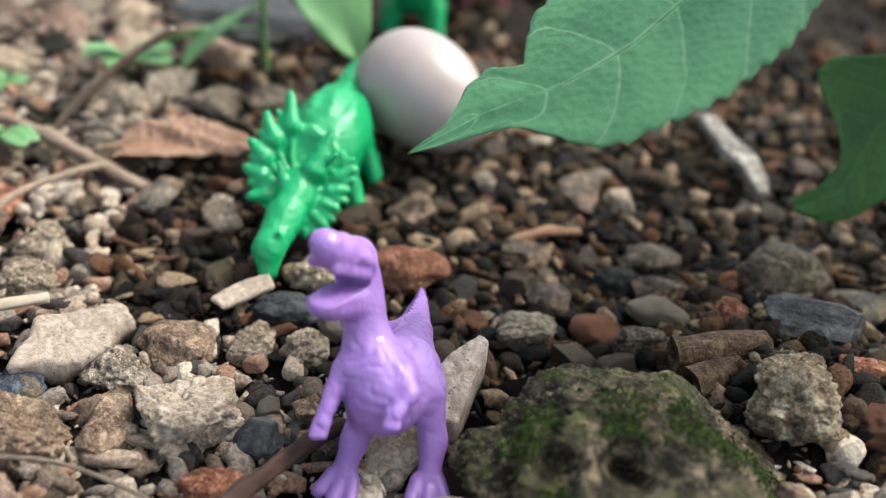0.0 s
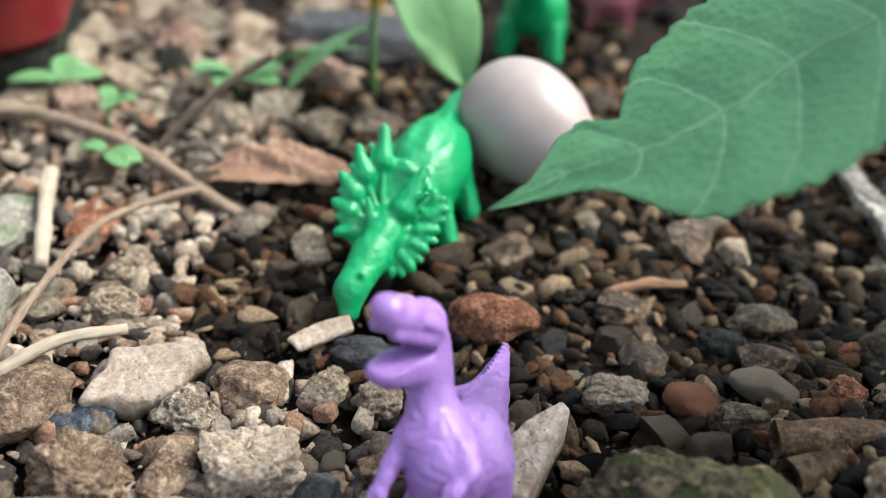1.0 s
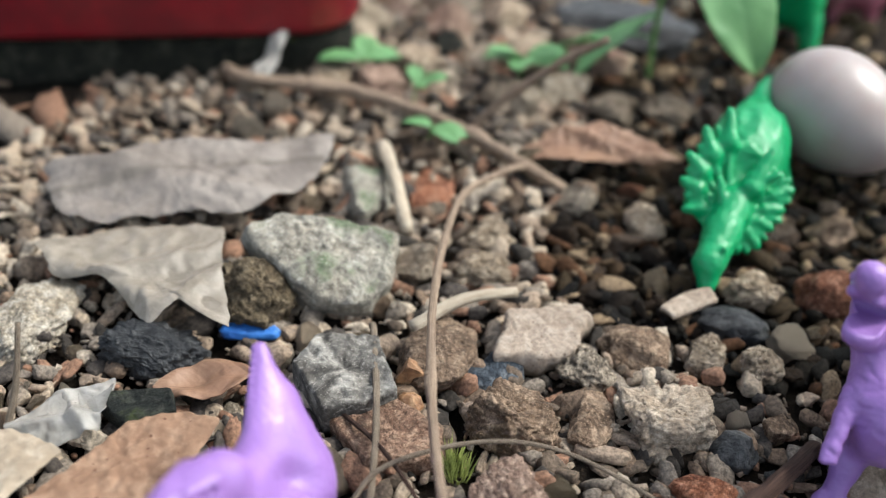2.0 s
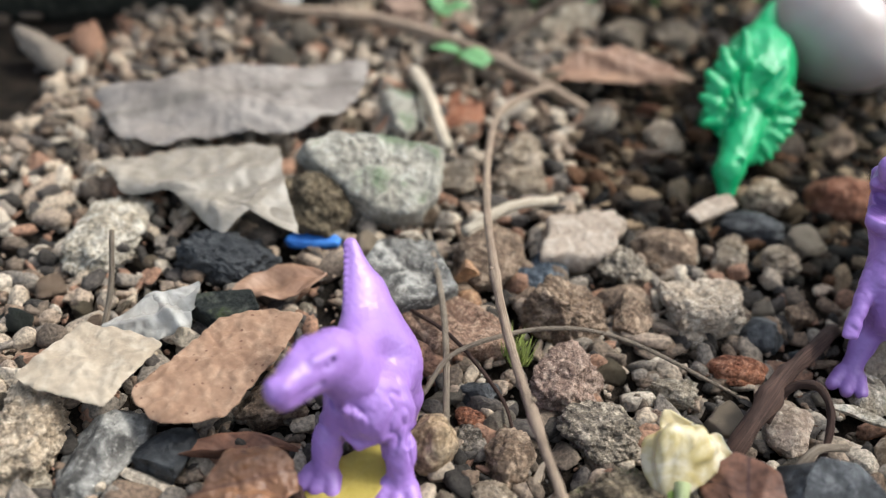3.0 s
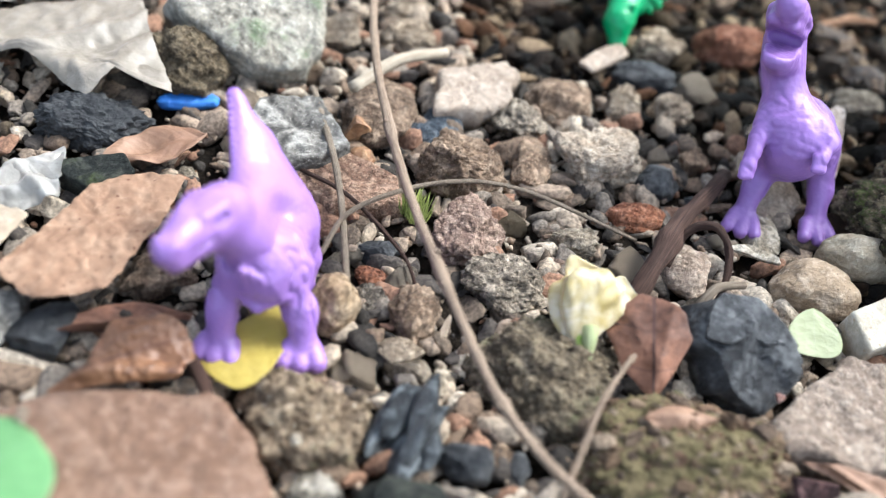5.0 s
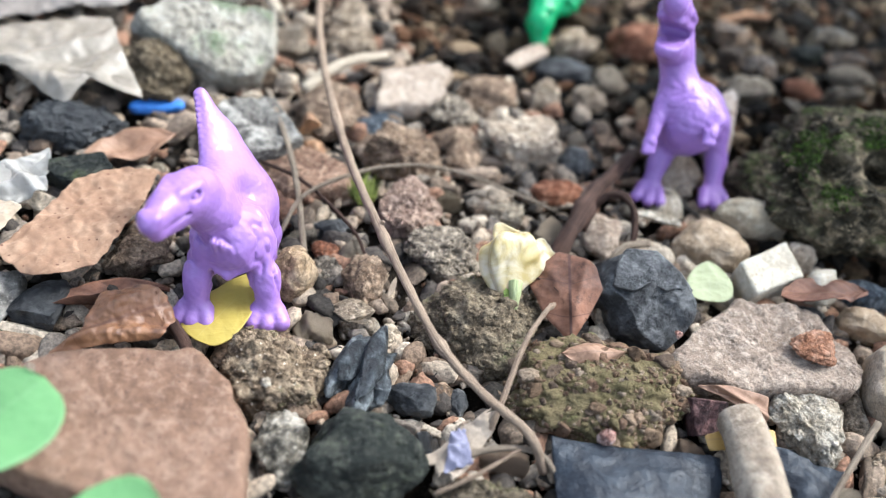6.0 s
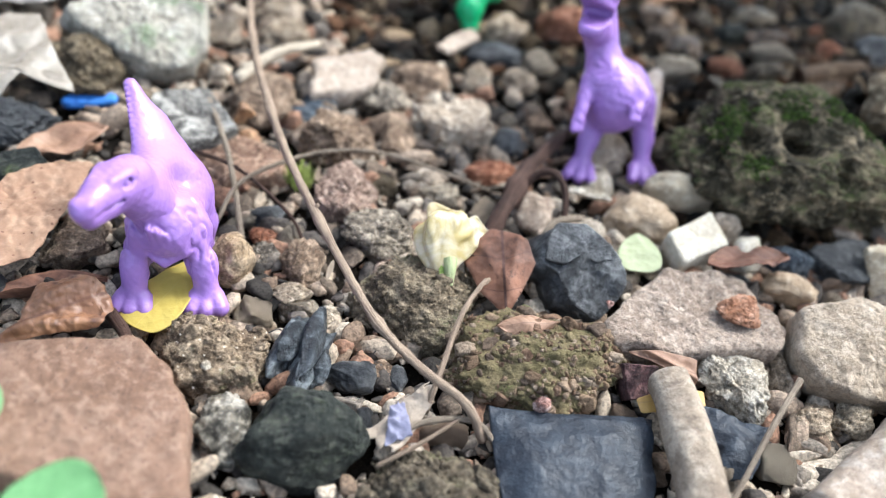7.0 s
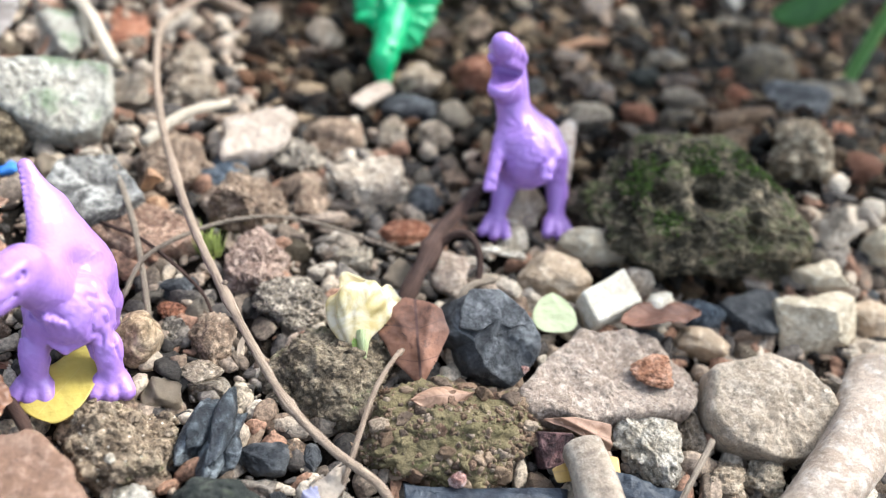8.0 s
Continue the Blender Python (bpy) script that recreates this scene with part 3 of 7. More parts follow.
def plate(name, label, outline, thick, material, seed, category, group="stones on the soil", edge=0.0012, rough=0.0006, wobble=0.06, bulge=0.0, foot=0.985, grain=0.012, folds=(), slide=(0, 0, 0)):
    """A flat broken piece that lies or leans as its outline does in space. folds: lines (angle, offset, height) along which its face rises."""
    o = np.array(outline, float)
    c = o.mean(axis=0)
    a, b, n = np.linalg.svd(o - c)[2]
    n = n if n[2] > 0 else -n
    b = np.cross(n, a)
    flat = np.stack([(o - c) @ a, (o - c) @ b], 1)
    mid, v, faces, rim = disc(flat, thick, edge, rough, seed, wobble, foot, grain)
    count = len(rim)
    turn = np.arctan2(flat[:, 1] - mid[1], flat[:, 0] - mid[0])
    rise = (o - c) @ n
    order = np.argsort(turn)
    ang = np.arctan2(v[:, 1], v[:, 0])
    far = np.hypot(v[:, 0], v[:, 1]) / np.maximum(rim[np.round(ang / (2 * math.pi) * count).astype(int) % count], 1e-6)
    v[:, 2] += np.interp(ang, turn[order], rise[order], period=2 * math.pi) * np.minimum(far, 1) ** 1.5
    v[:, 2] += bulge * (1 - np.minimum(far, 1) ** 2)
    size = rim.mean()
    for w, offset, height in folds:
        d = (v[:, 0] * math.cos(radians(w)) + v[:, 1] * math.sin(radians(w))) / size - offset
        v[:, 2] += height * np.exp(-(d / 0.22) ** 2)
    uvs = np.stack([v[:, 0] / (4 * size) + 0.5, v[:, 1] / (4 * size) + 0.5], 1)
    v[:, :2] += mid
    v = v @ np.stack([a, b, n])
    v[-2 * count - 1:-count - 1] += np.array(slide) * 0.6  # the back may lie askew of the face
    v[-count - 1:-1] += np.array(slide)
    ob = mesh_object(name, v, faces, material, uvs=uvs)
    ob.location = c
    FOOTPRINTS.append((c[0], c[1], size * 0.8, c[2]))
    return tagged(ob, label, category, group)


def flat_piece(name, label, outline, top, thick, material, seed, category, group="stones on the soil", edge=0.0012, rough=0.0006, tilt=0.0, wobble=0.06):
    """A flat broken piece: an outline in the plan, given height and thickness, with worn edges."""
    c, v, faces, rim = disc(np.array(outline, float), thick, edge, rough, seed, wobble)
    v[:, 2] += tilt * v[:, 1]
    ob = mesh_object(name, v, faces, material)
    ob.location = (c[0], c[1], top)
    FOOTPRINTS.append((c[0], c[1], rim.mean() * 0.9, top))
    return tagged(ob, label, category, group)


def smooth_path(points, steps=8):
    """Catmull-Rom through the points."""
    q = [np.array(p, float) for p in points]
    q = [2 * q[0] - q[1], *q, 2 * q[-1] - q[-2]]
    out = []
    for a, b, c, d in zip(q, q[1:], q[2:], q[3:]):
        for i in range(steps):
            t = i / steps
            out.append(0.5 * (2 * b + (c - a) * t + (2 * a - 5 * b + 4 * c - d) * t * t + (3 * b - a - 3 * c + d) * t ** 3))
    return np.array(out + [q[-2]])


def stick(name, points, radius, material, parent=None, taper=0.75, knots=(), rough=0.08, sides=14, seed=0, label="", steps=10, hollow=False):
    """A round stick along the points, with knots at parts of its length."""
    c = smooth_path(points, steps)
    n = len(c)
    verts, uvs, faces = [], [], []
    side = np.array([0.3, 0.2, 1.0])
    length = 0.0
    for i in range(n):
        t = c[min(i + 1, n - 1)] - c[max(i - 1, 0)]
        t /= np.linalg.norm(t)
        a = np.cross(t, side)
        a /= np.linalg.norm(a)
        b = np.cross(t, a)
        side = -b if b @ side < 0 else b
        b = np.cross(a, t)
        f = i / (n - 1)
        r = radius * (1 + (taper - 1) * f)
        r *= 1 + sum(0.45 * math.exp(-((f - k) * n / 1.3) ** 2) for k in knots)
        length += np.linalg.norm(c[i] - c[i - 1]) if i else 0
        for j in range(sides):
            w = 2 * math.pi * j / sides
            rr = r * (1 + rough * noise.noise(Vector((math.cos(w) * 1.3 + seed * 3.7, math.sin(w) * 1.3, length / radius * 0.35))) * 2)
            verts.append(c[i] + rr * (math.cos(w) * a + math.sin(w) * b))
            uvs.append((length * 10, j / sides))
    for i in range(n - 1):
        for j in range(sides):
            k = (j + 1) % sides
            faces.append((i * sides + j, i * sides + k, (i + 1) * sides + k, (i + 1) * sides + j))
    if hollow:
        base = len(verts)
        for i in (0, n - 1):
            for j in range(sides):
                verts.append(c[i] + (np.array(verts[i * sides + j]) - c[i]) * 0.62)
                uvs.append((0, j / sides))
        for e, i in ((0, 0), (1, n - 1)):
            for j in range(sides):
                k = (j + 1) % sides
                faces.append((i * sides + j, i * sides + k, base + e * sides + k, base + e * sides + j))
        for j in range(sides):
            k = (j + 1) % sides
            faces.append((base + j, base + k, base + sides + k, base + sides + j))
    else:
        faces.append(tuple(range(sides))[::-1])
        faces.append(tuple((n - 1) * sides + j for j in range(sides)))
    return mesh_object(name, verts, faces, material, parent, True, uvs, label)


def frame_from(base, tip, across):
    """Axes of a blade: x from base to tip, y across it, z its face."""
    base, tip, across = Vector(base), Vector(tip), Vector(across)
    x = (tip - base).normalized()
    z = x.cross(across).normalized()
    y = z.cross(x)
    m = Matrix((x, y, z)).transposed().to_4x4()
    m.translation = base
    return m, (tip - base).length


def blade(name, base, tip, across, width, material, parent=None, peak=0.4, sag=0.0, fold=0.1, wave=0.03, teeth=0.0, count=16, curl=0.0, thick=0.00025, seed=0, label="", sharp=1.0, cut=0.0, nu=56, nv=24, rib=0.0, sides=None):
    """A leaf blade from base to tip, with a fold along its rib, a sagging length, a wavy face and a toothed edge."""
    m, length = frame_from(base, tip, across)
    rng = random.Random(seed)
    off = rng.uniform(-40, 40)
    verts, uvs = [], []
    for layer in (0, 1):
        for i in range(nu + 1):
            u = i / nu
            shape = (u ** (peak * 1.4) * (1 - u) ** ((1 - peak) * 1.4 * sharp))
            top = peak ** (peak * 1.4) * (1 - peak) ** ((1 - peak) * 1.4 * sharp)
            half = width / 2 * max(shape / top, 0.012)
            for j in range(nv + 1):
                s = 2 * j / nv - 1
                tooth = 1 + teeth * ((u * count + (0.3 if s > 0 else 0.0)) % 1.0 - 0.5) * abs(s) ** 4
                tooth += cut * noise.noise(Vector((u * 7 + off, s * 1.5, 3))) * abs(s) ** 3
                y = half * s * tooth
                if sides:  # widths to one and the other side of the rib along the blade
                    own = sides[0] if s > 0 else sides[1]
                    off_rib = np.interp(u, sides[2][0], sides[2][1])
                    y = off_rib + (np.interp(u, own[0], own[1]) - off_rib) * abs(s) * tooth
                x = u * length
                z = -sag * 4 * u * (1 - u) * length * -1 + fold * abs(y) + wave * length * noise.noise(Vector((u * 3 + off, s * 1.2, off)))
                z += wave * 0.5 * length * abs(s) ** 2 * noise.noise(Vector((u * 8 + off, s * 2, 9)))
                if curl:
                    w = curl * s * half / (width / 2)
                    y, z = (half * math.sin(w) / max(abs(curl), 0.01)) if abs(curl) > 0.01 else y, z + half * (1 - math.cos(w)) / max(abs(curl), 0.01)
                verts.append(m @ Vector((x, y, z - layer * thick)))
                uvs.append((u, j / nv))
    faces = []
    row, size = nv + 1, (nu + 1) * (nv + 1)
    for i in range(nu):
        for j in range(nv):
            a = i * row + j
            faces.append((a, a + row, a + row + 1, a + 1))
            faces.append((a + size, a + 1 + size, a + row + 1 + size, a + row + size))
    rim = [j for j in range(row)] + [i * row + nv for i in range(1, nu + 1)] + [nu * row + j for j in range(nv - 1, -1, -1)] + [i * row for i in range(nu - 1, 0, -1)]
    for a, b in zip(rim, rim[1:] + rim[:1]):
        faces.append((a, b, b + size, a + size))
    ob = mesh_object(name, verts, faces, material, parent, True, uvs, label)
    if rib:
        line = [verts[i * row + nv // 2] for i in range(0, nu + 1, 4)]
        stick("midrib", line, rib, material, ob, taper=0.3, sides=8, steps=3, rough=0.03)
    return ob


def sheet(name, corners, material, bulge=0.004, crumple=0.004, scale=60.0, thick=0.0004, seed=0, parent=None, n=48, ragged=0.04, label=""):
    """A thin crumpled sheet between four corners."""
    a, b, c, d = (np.array(q, float) for q in corners)
    verts, uvs, faces = [], [], []
    for layer in (0, 1):
        for i in range(n + 1):
            for j in range(n + 1):
                u, v = i / n, j / n
                edge = 1 - 16 * u * (1 - u) * v * (1 - v)
                ru = u + ragged * edge ** 4 * noise.noise(Vector((u * 6 + seed, v * 6, 1.5)))
                rv = v + ragged * edge ** 4 * noise.noise(Vector((u * 6 + seed, v * 6, 8.5)))
                p = a * (1 - ru) * (1 - rv) + b * ru * (1 - rv) + c * ru * rv + d * (1 - ru) * rv
                q = Vector(p) * scale + Vector((seed * 5.1, 0, 0))
                ridge = 1 - abs(noise.noise(q)) * 2
                z = bulge * 16 * u * (1 - u) * v * (1 - v) + crumple * (0.6 * ridge + 0.5 * noise.noise(q * 0.6) + 0.25 * (1 - abs(noise.noise(q * 2.7)) * 2))
                verts.append(p + np.array([0, 0, z - layer * thick]))
                uvs.append((u, v))
    row, size = n + 1, (n + 1) ** 2
    for i in range(n):
        for j in range(n):
            k = i * row + j
            faces.append((k, k + row, k + row + 1, k + 1))
            faces.append((k + size, k + 1 + size, k + row + 1 + size, k + row + size))
    rim = [j for j in range(row)] + [i * row + n for i in range(1, row)] + [n * row + j for j in range(n - 1, -1, -1)] + [i * row for i in range(n - 1, 0, -1)]
    for p, q in zip(rim, rim[1:] + rim[:1]):
        faces.append((p, q, q + size, p + size))
    return mesh_object(name, verts, faces, material, parent, True, uvs, label)


# ---- moulded figures: blended cones and balls turned into one skin ----
def cone(p, a, b, ra, rb):
    a, b = np.array(a, float), np.array(b, float)
    ab = b - a
    t = np.clip(((p - a) @ ab) / (ab @ ab), 0, 1)
    return np.linalg.norm(p - a - t[..., None] * ab, axis=-1) - (ra + (rb - ra) * t)


def ball(p, c, r, turn=(0, 0, 0)):
    q = (p - np.array(c, float)) @ np.array(Euler([radians(v) for v in turn]).to_matrix())
    r = np.array(r, float) if hasattr(r, "__len__") else np.array([r, r, r], float)
    k0, k1 = np.linalg.norm(q / r, axis=-1), np.linalg.norm(q / r ** 2, axis=-1)
    return k0 * (k0 - 1) / np.maximum(k1, 1e-6)


def blend(a, b, k):
    h = np.clip(0.5 + 0.5 * (b - a) / k, 0, 1)
    return b + (a - b) * h - k * h * (1 - h)


def carve(a, b, k):
    return -blend(-a, b, k)


def skin(field, low, high, step):
    """Surface net of the field's zero level."""
    low, high = np.array(low, float), np.array(high, float)
    axes = [np.arange(l, h + step, step) for l, h in zip(low, high)]
    grid = np.stack(np.meshgrid(*axes, indexing="ij"), -1)
    # only the blocks that the surface may pass are worked out in full
    block = 6
    shape = grid.shape[:3]
    mids = [l + step * (block * np.arange(-(-n // block)) + (block - 1) / 2) for l, n in zip(low, shape)]
    coarse = field(np.stack(np.meshgrid(*mids, indexing="ij"), -1))
    f = coarse.repeat(block, 0).repeat(block, 1).repeat(block, 2)[:shape[0], :shape[1], :shape[2]].copy()
    close = np.abs(f) < step * block * 1.5
    f[close] = field(grid[close])
    inside = f < 0
    cells = tuple(n - 1 for n in f.shape)
    total, count = np.zeros((*cells, 3)), np.zeros(cells)
    part = lambda arr, o: arr[o[0]:o[0] + cells[0], o[1]:o[1] + cells[1], o[2]:o[2] + cells[2]]
    for axis in range(3):
        others = [i for i in range(3) if i != axis]
        for da in (0, 1):
            for db in (0, 1):
                o = [0, 0, 0]
                o[others[0]], o[others[1]] = da, db
                e = list(o)
                e[axis] = 1
                fa, fb = part(f, o), part(f, e)
                cross = (fa < 0) != (fb < 0)
                t = np.where(cross, fa / np.where(cross, fa - fb, 1), 0)
                q = np.zeros((*cells, 3))
                q[..., axis] = t
                q += np.array(o)
                total += q * cross[..., None]
                count += cross
    active = count > 0
    index = -np.ones(cells, int)
    index[active] = np.arange(active.sum())
    base = np.stack(np.meshgrid(*[np.arange(n) for n in cells], indexing="ij"), -1)[active]
    verts = low + step * (base + total[active] / count[active][:, None])
    faces = []
    for axis in range(3):
        b, c = [(1, 2), (2, 0), (0, 1)][axis]
        sl = [slice(None)] * 3
        sl[axis] = slice(0, -1)
        lo = inside[tuple(sl)]
        sl[axis] = slice(1, None)
        hi = inside[tuple(sl)]
        for flip in (False, True):
            at = np.argwhere((~lo & hi) if flip else (lo & ~hi))
            ok = (at[:, b] > 0) & (at[:, c] > 0) & (at[:, b] < cells[b]) & (at[:, c] < cells[c])
            at = at[ok]
            eb, ec = np.eye(3, dtype=int)[b], np.eye(3, dtype=int)[c]
            quad = [index[tuple(v.T)] for v in (at - eb - ec, at - ec, at, at - eb)]
            faces.append(np.stack(quad[::-1] if flip else quad, 1))
    return verts, np.concatenate(faces)


def folds(p, size):
    """Creases of moulded skin, 0 to about 1."""
    q = p.reshape(-1, 3) / size
    a = np.abs(field_noise(q)) * 2
    return (1 - np.minimum(1, a * 2.2)).reshape(p.shape[:-1])


U = 0.0012  # the figures' unit in metres


def figure(name, label, category, field, low, high, step, material, group="toy dinosaurs", rise=0.0):
    v, f = skin(field, low, high, step)
    c = np.array([(low[0] + high[0]) / 2, (low[1] + high[1]) / 2, v[:, 2].min()])
    ob = mesh_object(name, (v - c) * U, f, material)
    ob.location = Vector(c) * U + Vector((0, 0, rise))
    return tagged(ob, label, category, group)


def joined(p, parts, k=2.0):
    f = None
    for kind, *args in parts:
        g = cone(p, *args) if kind == "cone" else ball(p, *args)
        f = g if f is None else blend(f, g, k)
    return f


# ---- ground ----
def ground():
    steps = np.concatenate([-np.geomspace(40, 0.45, 22), np.linspace(-0.42, 0.42, 141), np.geomspace(0.45, 40, 22)])
    n = len(steps)
    verts = []
    for y in steps:
        for x in steps:
            v = Vector((x * 14, y * 14, 2))
            z = 0.005 * noise.noise(v) + 0.003 * noise.noise(v * 3.3) + 0.0018 * noise.noise(v * 9)
            verts.append((x, y + 0.08, z - 0.003 + soil_rise(x, y + 0.08)))
    faces = [(j * n + i, j * n + i + 1, (j + 1) * n + i + 1, (j + 1) * n + i) for j in range(n - 1) for i in range(n - 1)]
    ob = mesh_object("ground", verts, faces, SOIL)
    return tagged(ob, "dark brown crumbly garden soil under the gravel", "ground", kind="structure")


ground()


# ---- toys ----
def toes(x, y, z, dx, dy, spread, r, long=1.0):
    """Three toes that start at x, y, z and point along dx, dy."""
    out = []
    for s in (-1, 0, 1):
        px, py = x - dy * s * spread * 0.55, y + dx * s * spread * 0.55
        reach = long * (4.6 if s == 0 else 3.9)
        out.append(("cone", (px, py, z + 0.6), (px + dx * reach - dy * s * spread * 0.35, py + dy * reach + dx * s * spread * 0.35, z), r, r * 0.85))
    return out


def upright_dinosaur():
    parts = [
        ("ball", (37.2, 34.2, 20.0), (7.9, 7.8, 9.2), (15, 0, 0)),
        ("ball", (34.8, 37, 24.6), (6.9, 6.2, 6.2)),
        ("ball", (41.0, 41, 18.5), (7.6, 8.0, 7.5)),
        ("cone", (33.6, 39.5, 26.5), (31.0, 44.6, 34), 5.2, 4.1),
        ("cone", (31.0, 44.6, 34), (30.2, 46.6, 38), 4.1, 4.1),
        ("cone", (30.2, 33.8, 26.2), (41.0, 33.4, 25.2), 0.9, 0.9),
                # legs and feet
        ("cone", (34.4, 36, 16.5), (32.2, 32, 9.0), 3.9, 2.5),
        ("cone", (32.2, 32, 9.0), (30.6, 28, 4.0), 2.4, 2.4),
        ("cone", (45.4, 38, 17.5), (47.8, 33.5, 9.0), 4.2, 2.5),
        ("cone", (47.8, 33.5, 9.0), (47.6, 29, 4.0), 2.4, 2.4),
    ]
    fine = toes(30.4, 26.5, 3.0, -0.25, -0.97, 3.6, 1.75) + toes(47.4, 27.5, 3.0, 0.05, -1.0, 3.6, 1.75)
    fine += [
        # arms
        ("cone", (29.4, 36, 25.0), (27.8, 31.8, 22.0), 2.6, 2.0),
        ("cone", (27.8, 31.8, 22.2), (26.2, 27.2, 18.9), 2.0, 1.7),
        ("cone", (40.2, 34, 26.6), (42.2, 29.5, 25.6), 2.7, 2.0),
        ("cone", (42.2, 29.5, 25.6), (39.6, 25.6, 24.2), 1.9, 1.5),
    ]
    for hx, hy, hz in ((26.1, 26.8, 18.9), (39.6, 25.6, 24.4)):
        fine += [("cone", (hx + s, hy, hz), (hx + s * 1.25 - 0.3, hy - 2.0, hz - 1.7), 1.05, 0.85) for s in (-0.8, 0.0, 0.8)]
    # the head is thrown up and back, the jaws wide apart
    head = [
        ("cone", (30.4, 46.6, 37.0), (29.4, 47.2, 42.0), 4.2, 4.2),
        ("cone", (29.2, 47.0, 43.0), (26.6, 41.8, 47.6), 4.1, 3.6),
        ("cone", (26.6, 41.8, 48.0), (25.0, 38.9, 50.4), 3.5, 2.9),
        ("ball", (24.6, 39.2, 52.0), (2.9, 2.6, 2.1)),
        ("cone", (32.4, 45.0, 43.4), (30.8, 42.6, 46.4), 1.3, 1.1), ("cone", (25.4, 47.4, 43.6), (23.8, 44.4, 46.8), 1.3, 1.1),
        ("cone", (31.6, 43.0, 42.2), (26.6, 37.4, 47.2), 1.2, 1.2), ("cone", (25.4, 45.4, 42.2), (22.6, 39.2, 47.4), 1.2, 1.2),
        ("cone", (30.8, 44.8, 35.2), (29.0, 41.2, 36.8), 3.6, 3.3),
        ("cone", (29.0, 41.2, 36.8), (26.4, 36.2, 39.6), 3.1, 2.8),
        ("ball", (25.2, 34.6, 40.9), (3.2, 2.5, 2.3)),
        ("cone", (31.0, 41.4, 38.4), (27.6, 34.6, 42.3), 0.9, 0.8), ("cone", (25.6, 42.6, 38.6), (22.8, 35.9, 42.4), 0.9, 0.8),
    ]
    mouth = []
    for s in (-2.4, -0.8, 0.8, 2.4):
        mouth.append(("cone", (29.0 + 0.94 * s, 44.4 - 0.34 * s, 40.0), (23.2 + 0.94 * s, 32.8 - 0.34 * s, 46.0), 1.2, 3.0))
    # a long tail runs straight back, with a toothed ridge from the back on
    ridge = []
    spine = smooth_path([(34.0, 45.6, 27.4), (37.6, 52.0, 23.4), (40.2, 62.0, 17.6), (42.6, 80.6, 9.4)], 8)
    for a in spine:
        ridge.append(("cone", a + np.array((0.2, 0.9, -1.6)), a + np.array((-0.2, -0.5, 0.7)), 1.0, 0.3))
    fin = [("cone", (40.2, 44.0, 18.6), (41.6, 60.0, 13.6), 7.2, 4.4), ("cone", (41.6, 60.0, 13.6), (42.8, 79.5, 7.6), 4.4, 1.4)]

    def field(p):
        f = joined(p, parts, 2.4)
        f = blend(f, joined(p, head, 1.3), 1.6)
        f = blend(f, joined(p, fine, 0.7), 1.2)
        f = blend(f, joined(p, fin, 0.8), 1.8)
        f = blend(f, joined(p, ridge, 0.25), 0.5)
        f = carve(f, joined(p, mouth, 0.8), 0.5)
        f = blend(f, joined(p, [("ball", (31.3, 43.4, 44.6), 0.7), ("ball", (24.6, 45.4, 44.6), 0.7)], 0.3), 0.3)
        f = f + 0.2 * folds(p, 3.4) * np.clip((35 - p[..., 2]) / 4, 0, 1) * np.clip((p[..., 2] - 10) / 4, 0, 1) + 0.06 * folds(p + 40, 1.7)
        return f

    return figure("toy_dinosaur", "glossy purple plastic toy dinosaur standing upright with open mouth", "toy dinosaur", field, (17, 14, -1), (56, 84, 56), 0.32, PURPLE)


